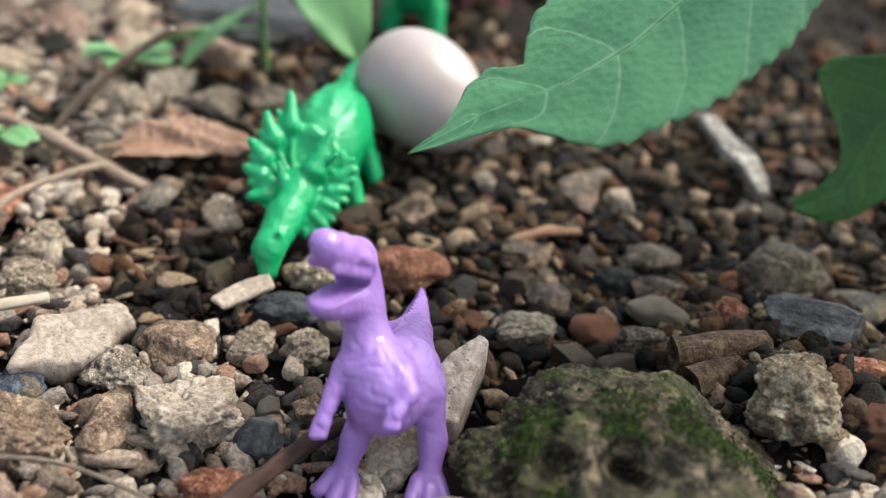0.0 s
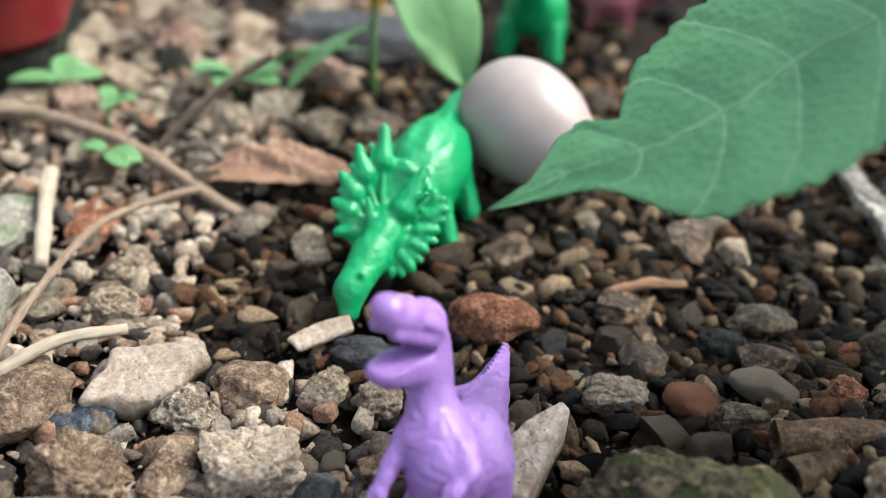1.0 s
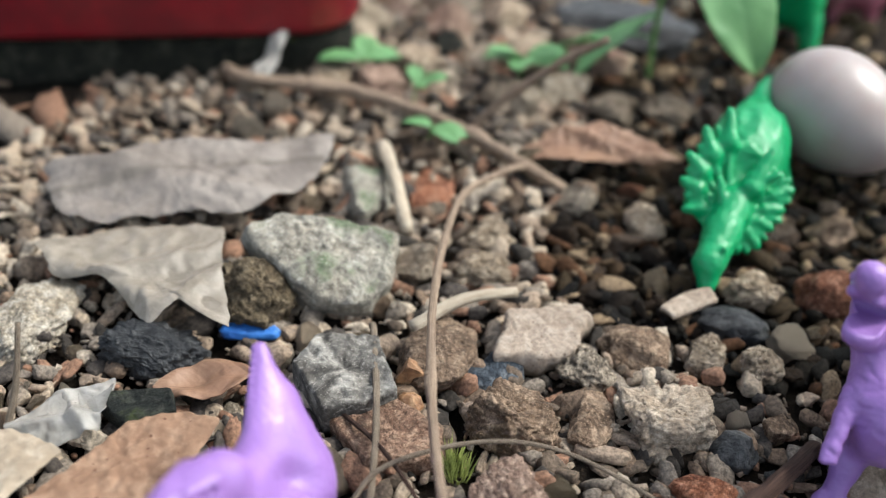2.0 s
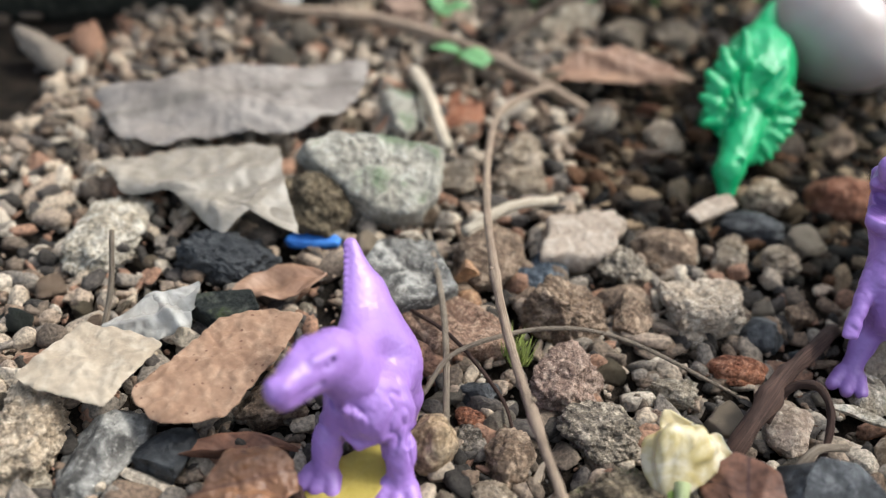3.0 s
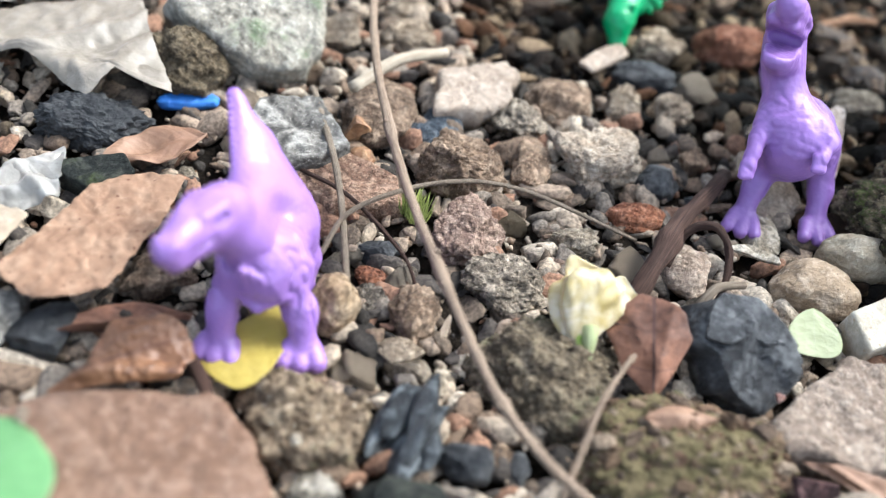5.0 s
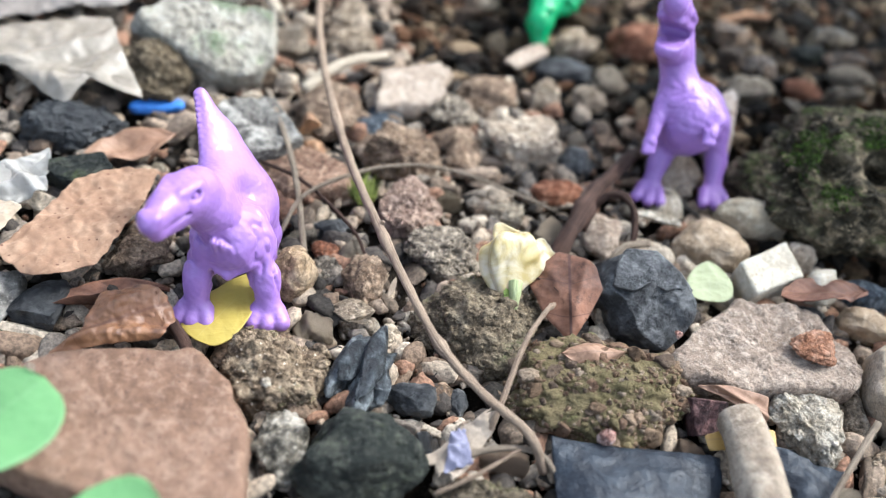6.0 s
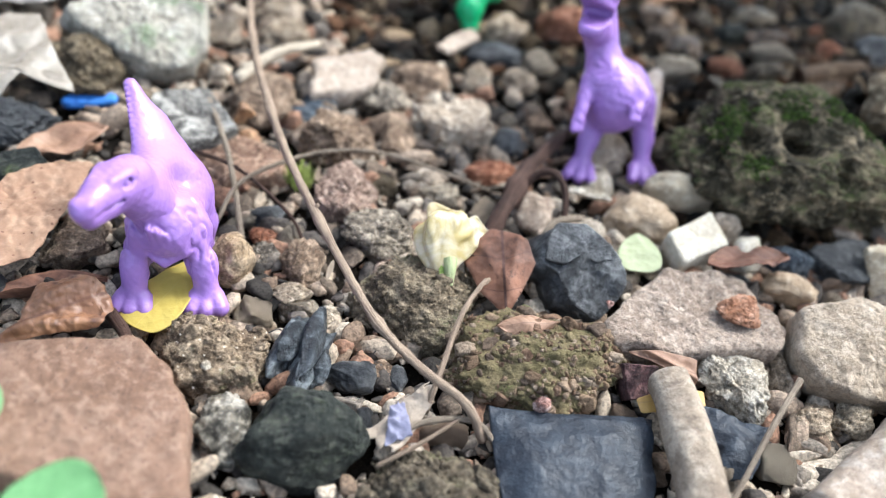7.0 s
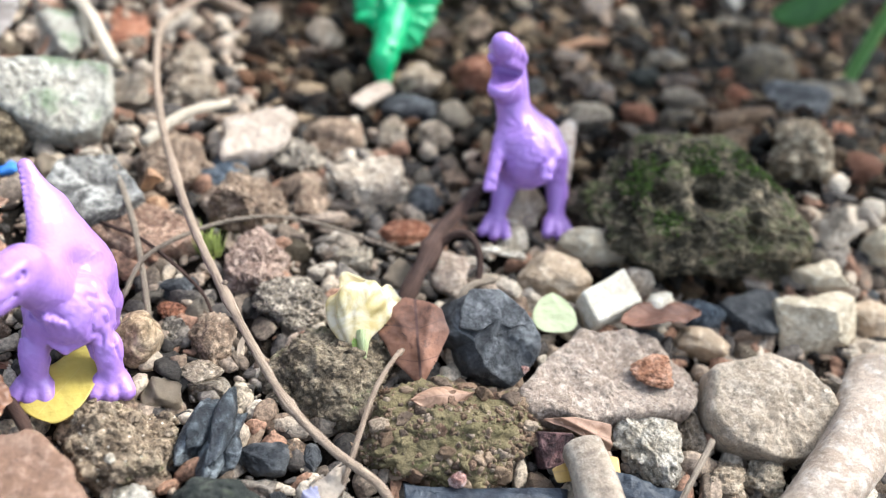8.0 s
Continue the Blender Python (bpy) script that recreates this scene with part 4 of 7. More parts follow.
def crouching_dinosaur():
    parts = [
        ("ball", (-69.6, -19.0, 17.6), (7.8, 8.0, 7.4)),
        ("ball", (-70.4, -9.5, 16.4), (7.4, 9.0, 8.0)),
        ("cone", (-70.5, -6.0, 18.5), (-75.5, 0.0, 27.5), 6.8, 3.8),
        ("cone", (-75.5, 0.0, 27.5), (-79.4, 3.4, 34.4), 3.0, 0.6),
        ("cone", (-71.5, -19, 21.0), (-75.4, -23.5, 30.5), 5.4, 4.4),
        ("cone", (-73.6, -10, 25.0), (-74.4, -20, 28.0), 4.6, 4.6),
        # legs
        ("cone", (-75.0, -21, 17.0), (-76.6, -24.5, 9.5), 4.0, 2.7),
        ("cone", (-76.6, -24.5, 10.5), (-76.8, -27.0, 5.0), 2.5, 2.7),
        ("cone", (-65.0, -20, 16.0), (-62.6, -23.5, 9.5), 4.0, 2.7),
        ("cone", (-62.6, -23.5, 10.5), (-61.8, -26.0, 5.0), 2.5, 2.7),
        ("cone", (-66.2, -8.6, 17.0), (-64.4, -10.0, 10.0), 4.2, 3.0),
        ("cone", (-64.4, -10.0, 9.0), (-64.6, -12.5, 4.4), 2.8, 2.7),
        ("cone", (-74.5, -6, 16.0), (-76.0, -8.0, 5.0), 4.6, 3.0),
    ]
    head = [
        ("cone", (-75.9, -22.5, 32.6), (-77.6, -26.5, 34.4), 5.0, 4.7),
        ("cone", (-77.4, -26.5, 34.6), (-79.4, -31.5, 36.0), 4.5, 3.5),
        ("cone", (-79.4, -31.5, 36.0), (-81.0, -36.4, 37.0), 3.3, 2.5),
        ("cone", (-76.6, -25.5, 31.6), (-80.2, -36.2, 34.6), 3.3, 1.9),
        ("cone", (-74.6, -25.8, 37.4), (-76.9, -30.4, 38.8), 1.3, 0.8), ("cone", (-80.0, -25.4, 37.2), (-80.8, -30.2, 38.6), 1.3, 0.8),
        ("ball", (-79.6, -36.6, 38.6), (0.9, 1.0, 0.8)), ("ball", (-82.2, -36.4, 38.6), (0.9, 1.0, 0.8)),
    ]
    fine = toes(-76.9, -28.3, 2.9, -0.1, -1.0, 3.4, 2.3, 0.6) + toes(-61.9, -27.3, 2.9, 0.1, -1.0, 3.4, 2.3, 0.6) + toes(-64.4, -13.5, 3.0, 0.2, -0.98, 3.2, 1.6)
    fine += [("cone", (-75.0, -24.6, 15.0), (-70.0, -26.2, 13.0), 0.8, 1.0), ("cone", (-70.0, -26.2, 13.0), (-65.0, -25.0, 15.5), 1.0, 0.8)]
    for i in range(3):
        fine.append(("cone", (-65.4, -24.2, 9.0 + i * 1.5), (-60.8, -24.6, 9.4 + i * 1.5), 0.55, 0.55))
    for i in range(4):
        fine.append(("cone", (-72.5 + i * 1.6, -26.6 + i * 0.3, 23 - i), (-71.5 + i * 2.0, -25.6, 16.5 - i * 0.4), 0.7, 0.5))
    # the tail rises as a flat blade with a notched front edge
    fin = []
    tip, front, back = np.array((-80.0, 4.2, 35.6)), np.array((-75.6, -12.0, 27.0)), np.array((-67.0, -7.6, 22.6))
    for i in range(9):
        f = i / 8
        low = front * (1 - f) + back * f + np.array((0.0, 0.0, 1.2 * math.sin(f * 3.1)))
        fin.append(("cone", low, tip, 1.9, 0.45))
    notches = []
    for i in range(16):
        q = front + (tip - front) * (i / 15)
        notches.append(("ball", q + np.array((-0.7, -0.8, 0.4)), 0.6))

    def field(p):
        f = joined(p, parts, 2.6)
        f = blend(f, joined(p, fin, 1.2), 2.6)
        f = blend(f, joined(p, notches, 0.2), 0.5)
        f = blend(f, joined(p, head, 1.0), 1.2)
        f = blend(f, joined(p, fine, 0.6), 0.9)
        f = carve(f, cone(p, (-74.6, -28.6, 34.6), (-78.6, -38.6, 36.2), 0.45, 0.5), 0.4)
        f = carve(f, cone(p, (-81.6, -28.6, 34.6), (-83.0, -37.5, 36.0), 0.45, 0.5), 0.4)
        f = carve(f, ball(p, (-74.6, -28.4, 37.2), (1.3, 1.5, 0.8)), 0.4)
        f = carve(f, ball(p, (-81.2, -28.2, 37.0), (1.3, 1.5, 0.8)), 0.4)
        f = blend(f, joined(p, [("ball", (-75.2, -28.2, 37.0), 0.9), ("ball", (-80.6, -28.0, 36.9), 0.9)], 0.3), 0.3)
        body = np.clip((27 - p[..., 2]) / 5, 0, 1) * np.clip((p[..., 2] - 6) / 3, 0, 1) * np.clip((p[..., 1] + 27) / 3, 0, 1)
        f = f + 0.75 * folds(p * np.array((1.0, 1.0, 0.55)), 3.4) * body * np.clip((-12 - p[..., 1]) / 4, 0, 1) + 0.08 * folds(p + 9, 2.1) * body
        f = f + 0.06 * np.sin(p[..., 0] * 2.9) * np.sin(p[..., 1] * 2.7) * np.sin(p[..., 2] * 3.1)
        return f

    return figure("toy_dinosaur", "glossy purple plastic toy dinosaur with raised notched tail and lowered head", "toy dinosaur", field, (-88, -42, -1), (-54, 11, 44), 0.3, PURPLE, rise=0.0014)


def horned_dinosaur():
    body = [
        ("ball", (12.5, 140, 15), (11.5, 20, 12), (6, 0, -9)),
        ("cone", (14.5, 157, 17), (16.6, 168, 24.5), 6.0, 1.8),
        ("cone", (10, 124, 14), (8, 108, 14), 7.5, 5.0),
        ("cone", (21, 143, 9), (25.6, 140, 3.0), 4.4, 3.2),
        ("cone", (18, 128, 9), (22.0, 124.5, 3.0), 4.2, 3.1),
        ("cone", (4, 130, 9), (0.5, 127, 3.0), 4.2, 3.1),
        ("cone", (5, 150, 9), (2.5, 148, 3.0), 4.4, 3.2),
    ]
    head = [
        ("cone", (4.2, 88.0, 5.0), (3.8, 91.5, 9.0), 2.6, 4.0),
        ("cone", (3.8, 91.5, 9.0), (6.2, 101, 12.2), 4.0, 5.0),
        ("cone", (6.2, 101, 12.2), (8.6, 110, 16.5), 4.6, 4.2),
        ("cone", (6.0, 92.5, 11.5), (6.6, 91.2, 14.5), 1.4, 0.5),
    ]
    tips = [(3.0, 128, 34), (-2.6, 122.5, 30.2), (-5.6, 117, 24.8), (-6.2, 112, 19.6), (-4.2, 106.5, 14.0), (21.6, 119.5, 24.4), (23.6, 116, 20.0), (23.4, 112, 15.4), (21.0, 107.8, 10.8), (17.0, 104, 6.8), (12.0, 101, 4.2)]
    frill, spikes = [("ball", (7.6, 113.4, 18.6), (12.5, 13.5, 2.2), (46, 0, 8))], []
    mid = np.array((7.2, 109.0, 15.2))
    for i, t in enumerate(tips):
        t = np.array(t, float)
        if i > 4:
            t = mid + (t - mid) * (0.88 + 0.07 * math.sin(i * 2.3))
        big = (3.0, 2.7, 2.5, 2.2)[i] if i < 4 else 1.7
        frill.append(("cone", mid, mid + (t - mid) * 0.92, 2.0, 1.4))
        spikes.append(("cone", mid + (t - mid) * 0.66, t, big, 0.55))
    for a, b in [(tips[i], tips[i + 1]) for i in (0, 1, 2, 3, 5, 6, 7, 8, 9)]:
        half = mid + ((np.array(a) + np.array(b)) / 2 - mid) * 0.9
        frill.append(("cone", mid, half, 1.8, 1.0))
    rays = [("cone", mid, mid + (np.array(t) - mid) * 0.8, 1.2, 0.7) for t in tips]
    brow = [("cone", (12.0, 112, 20.5), (15.6, 118.5, 28.4), 3.6, 1.2), ("cone", (12.0, 112, 20.5), (17.4, 113.0, 25.0), 2.2, 0.8), ("cone", (5.0, 108, 18), (3.0, 110.5, 22.5), 1.9, 0.8)]

    def field(p):
        f = joined(p, body, 3.0)
        g = joined(p, frill, 0.8)
        g = carve(g, ball(p, (9.0, 112.4, 21.4), (10.5, 11.0, 3.4), (46, 0, 8)), 0.8)
        g = blend(g, joined(p, rays, 0.3), 0.8)
        g = blend(g, joined(p, head, 1.6), 1.8)
        g = blend(g, joined(p, spikes, 0.7), 1.4)
        g = blend(g, joined(p, brow, 0.5), 0.9)
        f = blend(f, g, 1.4)
        f = carve(f, cone(p, (7.5, 86.5, 6.0), (8.0, 95.0, 9.0), 0.3, 0.6), 0.5)
        f = f + 0.42 * np.sin(p[..., 0] * 1.05 + 0.4 + 0.5 * np.sin(p[..., 1] * 0.3)) * np.sin(p[..., 1] * 0.21 + 0.6) * np.clip((p[..., 1] - 118) / 6, 0, 1) + 0.05 * np.sin(p[..., 1] * 1.3 + p[..., 0]) * (p[..., 1] > 120)
        f = f + 0.16 * folds(p, 3.6)
        return f

    return figure("toy_dinosaur", "shiny green plastic horned toy dinosaur with spiked neck frill", "toy dinosaur", field, (-9, 82, -1), (31, 173, 38), 0.42, GREEN)


def far_dinosaur():
    parts = [
        ("ball", (30, 256, 19), (11.5, 15, 12)),
        ("cone", (30, 246, 24), (28, 240, 34), 6.5, 5.0),
        ("cone", (22, 249, 12), (21, 247, 3), 4.8, 3.6),
        ("cone", (37, 249, 12), (39, 246, 2.5), 4.8, 3.6),
        ("cone", (23, 266, 12), (22, 268, 3), 4.8, 3.6),
        ("cone", (37, 266, 12), (39, 268, 3), 4.8, 3.6),
        ("cone", (30, 268, 20), (31, 280, 28), 6.0, 1.5),
        ("cone", (28, 240, 34), (27, 232, 33), 4.6, 3.0),
    ]
    return figure("toy_dinosaur", "bright green plastic toy dinosaur standing behind the egg", "toy dinosaur", lambda p: joined(p, parts, 2.5), (10, 226, -2), (48, 286, 44), 0.8, GREEN)


def pink_dinosaur():
    parts = [
        ("ball", (58, 288, 12), (13, 10, 8)),
        ("cone", (68, 286, 14), (78, 282, 19), 5.0, 3.8),
        ("cone", (48, 290, 12), (38, 294, 8), 5.0, 1.2),
        ("cone", (64, 282, 9), (65, 280, 2), 3.5, 2.6),
        ("cone", (52, 282, 9), (51, 280, 2), 3.5, 2.6),
    ]
    return figure("toy_dinosaur", "dull pink plastic toy dinosaur lying far back", "toy dinosaur", lambda p: joined(p, parts, 2.5), (34, 268, -2), (84, 304, 26), 0.9, PINK)


upright_dinosaur(), crouching_dinosaur(), horned_dinosaur(), far_dinosaur(), pink_dinosaur()


# ---- egg ----
def egg():
    p, faces = ico(5)
    p = p.copy()
    x = p[:, 0]
    girth = 0.0208 * (1 - 0.13 * x - 0.03 * x * x)
    v = np.stack([0.0268 * x, p[:, 1] * girth, p[:, 2] * girth], 1)
    hole = np.linalg.norm(v - np.array([0.0261, 0.001, 0.003]), axis=1)
    v[:, 0] -= 0.0007 * np.exp(-(hole / 0.0022) ** 2)
    ob = mesh_object("egg", v, faces, EGG)
    ob.matrix_basis = pose(0.0455, 0.1955, 0.0235, 0, 14, -33)
    return tagged(ob, "smooth pale brown eggshell lying on the soil", "egg")


egg()


# ---- plants ----
def broadleaf_plant():
    plant = empty("weed_plant", (0.205, 0.125, 0))
    c = Vector((-0.205, -0.125, 0))
    at = lambda *q: tuple(Vector(q) + c)
    stick("stem", [at(0.205, 0.125, -0.005), at(0.207, 0.126, 0.07), at(0.2, 0.122, 0.145), at(0.199, 0.12, 0.25)], 0.0028, GREEN_STEM, plant, seed=3)
    sides = (((0, 0.2, 0.35, 0.5, 0.6, 0.67, 0.7, 0.735, 0.764, 0.785, 0.811, 0.859, 0.9, 0.924, 0.97, 1), (0.001, 0.016, 0.026, 0.0285, 0.026, 0.0216, 0.0206, 0.0149, 0.0072, 0.0082, 0.0118, 0.0102, 0.0048, 0.0022, 0.0008, 0.0002)),
             ((0, 0.2, 0.347, 0.41, 0.468, 0.513, 0.569, 0.63, 0.69, 0.74, 0.77, 0.80, 0.834, 0.927, 0.97, 1), (-0.001, -0.011, -0.0185, -0.0239, -0.0269, -0.0290, -0.0297, -0.0287, -0.0271, -0.0234, -0.018, -0.0125, -0.0078, -0.0037, -0.0018, -0.0002)),
             ((0, 0.5, 0.6, 0.72, 0.866, 1), (0, 0.0005, -0.0035, -0.0045, -0.0006, 0)))
    blade("leaf", at(0.165, 0.112, 0.142), at(0.0448, 0.0800, 0.066), (-0.05, 0.88, 0.4), 0.063, BIG_LEAF, plant, peak=0.42, fold=0.03, wave=0.012, teeth=0.07, count=26, seed=4, cut=0.06, sides=sides, label="broad green leaf with pale veins and a toothed edge", rib=0.0007, nu=110, nv=30)
    stick("petiole", [at(0.165, 0.112, 0.142), at(0.185, 0.117, 0.145), at(0.2, 0.122, 0.14)], 0.0014, GREEN_STEM, plant)
    sides = (((0, 0.15, 0.28, 0.43, 0.535, 0.565, 0.6, 0.635, 0.68, 0.73, 0.85, 0.97, 1), (0.001, 0.011, 0.0182, 0.0272, 0.0275, 0.0245, 0.0165, 0.0088, 0.0040, 0.0010, -0.0003, 0.0019, -0.001)),
             ((0, 0.15, 0.3, 0.5, 0.66, 0.82, 0.9, 0.95, 1), (-0.001, -0.008, -0.013, -0.0165, -0.0172, -0.0152, -0.0125, -0.0090, -0.002)),
             ((0, 0.5, 0.8, 1), (0, 0.002, -0.006, -0.001)))
    blade("leaf", at(0.212, 0.155, 0.075), at(0.165, 0.1365, 0.0265), (-0.3, 0.45, 0.75), 0.042, DEEP_LEAF, plant, peak=0.5, fold=0.04, wave=0.015, teeth=0.02, seed=8, cut=0.04, sides=sides, label="deep green drooping leaf", rib=0.0005, nu=70)
    stick("petiole", [at(0.212, 0.155, 0.075), at(0.214, 0.14, 0.08), at(0.206, 0.126, 0.075)], 0.0013, GREEN_STEM, plant)
    # unseen upper leaves, added only to cast shade on the right-hand gravel
    for i, (b, e, w) in enumerate((((0.2, 0.12, 0.2), (0.27, 0.19, 0.26), 0.08), ((0.2, 0.12, 0.22), (0.29, 0.12, 0.28), 0.08), ((0.2, 0.12, 0.24), (0.26, 0.05, 0.3), 0.075), ((0.2, 0.12, 0.18), (0.27, 0.05, 0.2), 0.07), ((0.2, 0.12, 0.18), (0.3, 0.17, 0.215), 0.075), ((0.206, 0.126, 0.12), (0.27, 0.22, 0.16), 0.065), ((0.2, 0.12, 0.225), (0.275, 0.055, 0.245), 0.08), ((0.2, 0.12, 0.24), (0.31, 0.075, 0.26), 0.085), ((0.2, 0.12, 0.235), (0.28, 0.15, 0.25), 0.08))):
        d = Vector(e) - Vector(b)
        blade("leaf", at(*b), at(*e), Vector((-d.y, d.x, 0.1)), w, BIG_LEAF, plant, peak=0.45, sag=0.06, fold=0.12, wave=0.02, teeth=0.07, count=15, seed=60 + i, cut=0.1)
    return tagged(plant, "green weed with broad toothed leaves, upper ones added for shade", "plant")


def seedling():
    plant = empty("seedling", (-0.022, 0.246, 0))
    c = Vector((0.022, -0.246, 0))
    at = lambda *q: tuple(Vector(q) + c)
    stick("stem", [at(-0.022, 0.246, -0.005), at(-0.023, 0.247, 0.03), at(-0.02, 0.249, 0.075)], 0.0013, GREEN_STEM, plant)
    blade("leaf", at(-0.012, 0.25, 0.066), at(0.0185, 0.224, 0.020), (0.8, 0.5, 0.2), 0.031, YOUNG_LEAF, plant, peak=0.45, sag=0.08, fold=0.1, wave=0.03, seed=2)
    blade("leaf", at(-0.022, 0.25, 0.066), at(-0.042, 0.232, 0.052), (0.6, -0.6, 0.3), 0.022, YOUNG_LEAF, plant, peak=0.5, sag=0.06, fold=0.1, seed=3)
    blade("leaf", at(-0.024, 0.247, 0.03), at(-0.052, 0.222, 0.010), (0.6, -0.6, 0.3), 0.016, YOUNG_LEAF, plant, peak=0.5, sag=0.06, fold=0.1, seed=5)
    blade("leaf", at(-0.024, 0.247, 0.02), at(-0.066, 0.236, 0.012), (0.3, -0.8, 0.3), 0.010, YOUNG_LEAF, plant, peak=0.5, sag=0.06, fold=0.1, seed=6)
    blade("flower", at(-0.030, 0.275, 0.022), at(-0.026, 0.27, 0.045), (1, 0, 0), 0.011, ORANGE_BIT, plant, peak=0.6, fold=0.4, seed=7, label="small orange flower")
    return tagged(plant, "young green seedling with thin leaves", "seedling")


def front_sprout():
    plant = empty("sprout", (-0.128, -0.098, 0))
    c = Vector((0.128, 0.098, 0))
    at = lambda *q: tuple(Vector(q) + c)
    stick("stem", [at(-0.128, -0.098, -0.004), at(-0.129, -0.1, 0.02), at(-0.137, -0.104, 0.036)], 0.001, GREEN_STEM, plant)
    blade("leaf", at(-0.137, -0.104, 0.036), at(-0.1135, -0.074, 0.028), (0.7, -0.7, 0.2), 0.027, YOUNG_LEAF, plant, peak=0.55, sag=0.08, fold=0.05, seed=12, sharp=0.6)
    stick("petiole", [at(-0.129, -0.1, 0.016), at(-0.116, -0.112, 0.026), at(-0.104, -0.112, 0.029)], 0.0006, GREEN_STEM, plant)
    blade("leaf", at(-0.104, -0.112, 0.029), at(-0.0850, -0.0990, 0.029), (0.5, -0.8, 0.1), 0.018, YOUNG_LEAF, plant, peak=0.5, sag=0.05, fold=0.04, seed=13, sharp=0.6)
    return tagged(plant, "small light green sprout with rounded leaves", "sprout")


broadleaf_plant(), seedling(), front_sprout()


# ---- pot ----
def rounded_box(wide, deep, corner, rings, n=12):
    """Rings of a box with rounded corners: (grow, z) pairs from bottom to top."""
    loop = []
    for k, (sx, sy) in enumerate(((1, -1), (1, 1), (-1, 1), (-1, -1))):
        for i in range(n + 1):
            w = math.pi / 2 * (k - 1 + i / n)
            loop.append((sx * (wide / 2 - corner) + corner * math.cos(w), sy * (deep / 2 - corner) + corner * math.sin(w)))
    m = len(loop)
    v = [(x * g, y * g, z) for g, z in rings for x, y in loop]
    f = [(k * m + i, k * m + (i + 1) % m, (k + 1) * m + (i + 1) % m, (k + 1) * m + i) for k in range(len(rings) - 1) for i in range(m)]
    f += [tuple(range(m))[::-1], tuple((len(rings) - 1) * m + i for i in range(m))]
    return v, f


def pot():
    thing = empty("plant_pot")
    thing.matrix_basis = pose(-0.2485, 0.2310, 0, 0, 0, 22)
    v, f = rounded_box(0.19, 0.12, 0.026, [(0.97, 0.019), (0.985, 0.019), (1.0, 0.022), (1.02, 0.09), (1.05, 0.15), (1.09, 0.151), (1.09, 0.165), (1.02, 0.165), (0.98, 0.12)])
    mesh_object("wall", v, f, POT, thing)
    # a mossy foot whose dark colour stands in for shade below the pot
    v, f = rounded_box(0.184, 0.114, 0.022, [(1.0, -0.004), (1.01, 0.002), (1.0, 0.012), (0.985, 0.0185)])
    mesh_object("base", v, f, MATS["foot"], thing, label="mossy foot of the pot, darkened for the shade beneath")
    return tagged(thing, "red glazed plant pot on a mossy foot painted shade-dark", "plant pot")


pot()


# ---- stones ----
boulder = stone("stone", "large dark stone with green moss on its pitted top", 0.1000, 0.0290, 0.082, 0.056, 0.050, -9, "boulder", "moss", 8, pits=((-0.0150, -0.0130, 0.0190, 0.0052, 0.011), (-0.0010, -0.0120, 0.0210, 0.0060, 0.014), (0.0130, -0.0150, 0.0120, 0.0034, 0.006)), lean=0.35)
flat_piece("brick_fragment", "large flat terracotta brick shard with broken edges", [(-0.150, -0.068), (-0.128, -0.0600), (-0.1172, -0.0543), (-0.0887, -0.0507), (-0.0800, -0.0590), (-0.0733, -0.0722), (-0.0700, -0.0950), (-0.0852, -0.0960), (-0.125, -0.0850)], 0.0125, 0.014, MATS["terracotta"], 1, "brick", rough=0.0009)
flat_piece("stone_chip", "flat beige stone chip lying on the gravel", [(-0.0507, 0.0555), (-0.052, 0.0745), (-0.043, 0.0765), (-0.0303, 0.0849), (-0.0278, 0.078), (-0.0299, 0.0629), (-0.0385, 0.0575)], 0.0085, 0.007, MATS["pale_chip"], 2, "stone chip", rough=0.0005, wobble=0.24)
flat_piece("stone_chip", "dark slate flake beside the cinder", [(-0.1464, 0.0112), (-0.1279, 0.0177), (-0.1235, 0.012), (-0.1296, 0.0017), (-0.1379, 0.0059)], 0.010, 0.006, MATS["green_dark"], 3, "stone chip", wobble=0.15)
flat_piece("bark_chunk", "grey weathered bark chunk with dark cracks", [(-0.1023, 0.0348), (-0.0996, 0.0469), (-0.0834, 0.0517), (-0.0723, 0.033), (-0.0799, 0.0257), (-0.0891, 0.0221)], 0.0105, 0.012, MATS["bark_grey"], 4, "bark", rough=0.0016)
flat_piece("stone_slab", "grey brown flat stone slab with small holes", [(0.0303, -0.0382), (0.053, -0.0174), (0.0738, -0.0177), (0.082, -0.0379), (0.0784, -0.045), (0.0499, -0.0479), (0.0329, -0.046)], 0.0105, 0.012, MATS["slabgrey"], 5, "stone slab", rough=0.0016, wobble=0.1)
flat_piece("brick_fragment", "dull red flat brick piece between twigs", [(-0.0881, 0.0232), (-0.0746, 0.0342), (-0.058, 0.027), (-0.0569, 0.0178), (-0.0749, 0.0116)], 0.0065, 0.009, MATS["brick_dull"], 6, "brick", wobble=0.12)
stone("brick_fragment", "orange brick crumb on the stone slab", 0.0693, -0.0346, 0.0135, 0.011, 0.006, 10, "rough", "orange_brick", 205, 2.0)
stone("seed_pod", "round tan seed pod with a cracked shell", -0.0697, -0.0188, 0.0140, 0.0140, 0.0155, 0, "round", "pod", 204, 0.40)
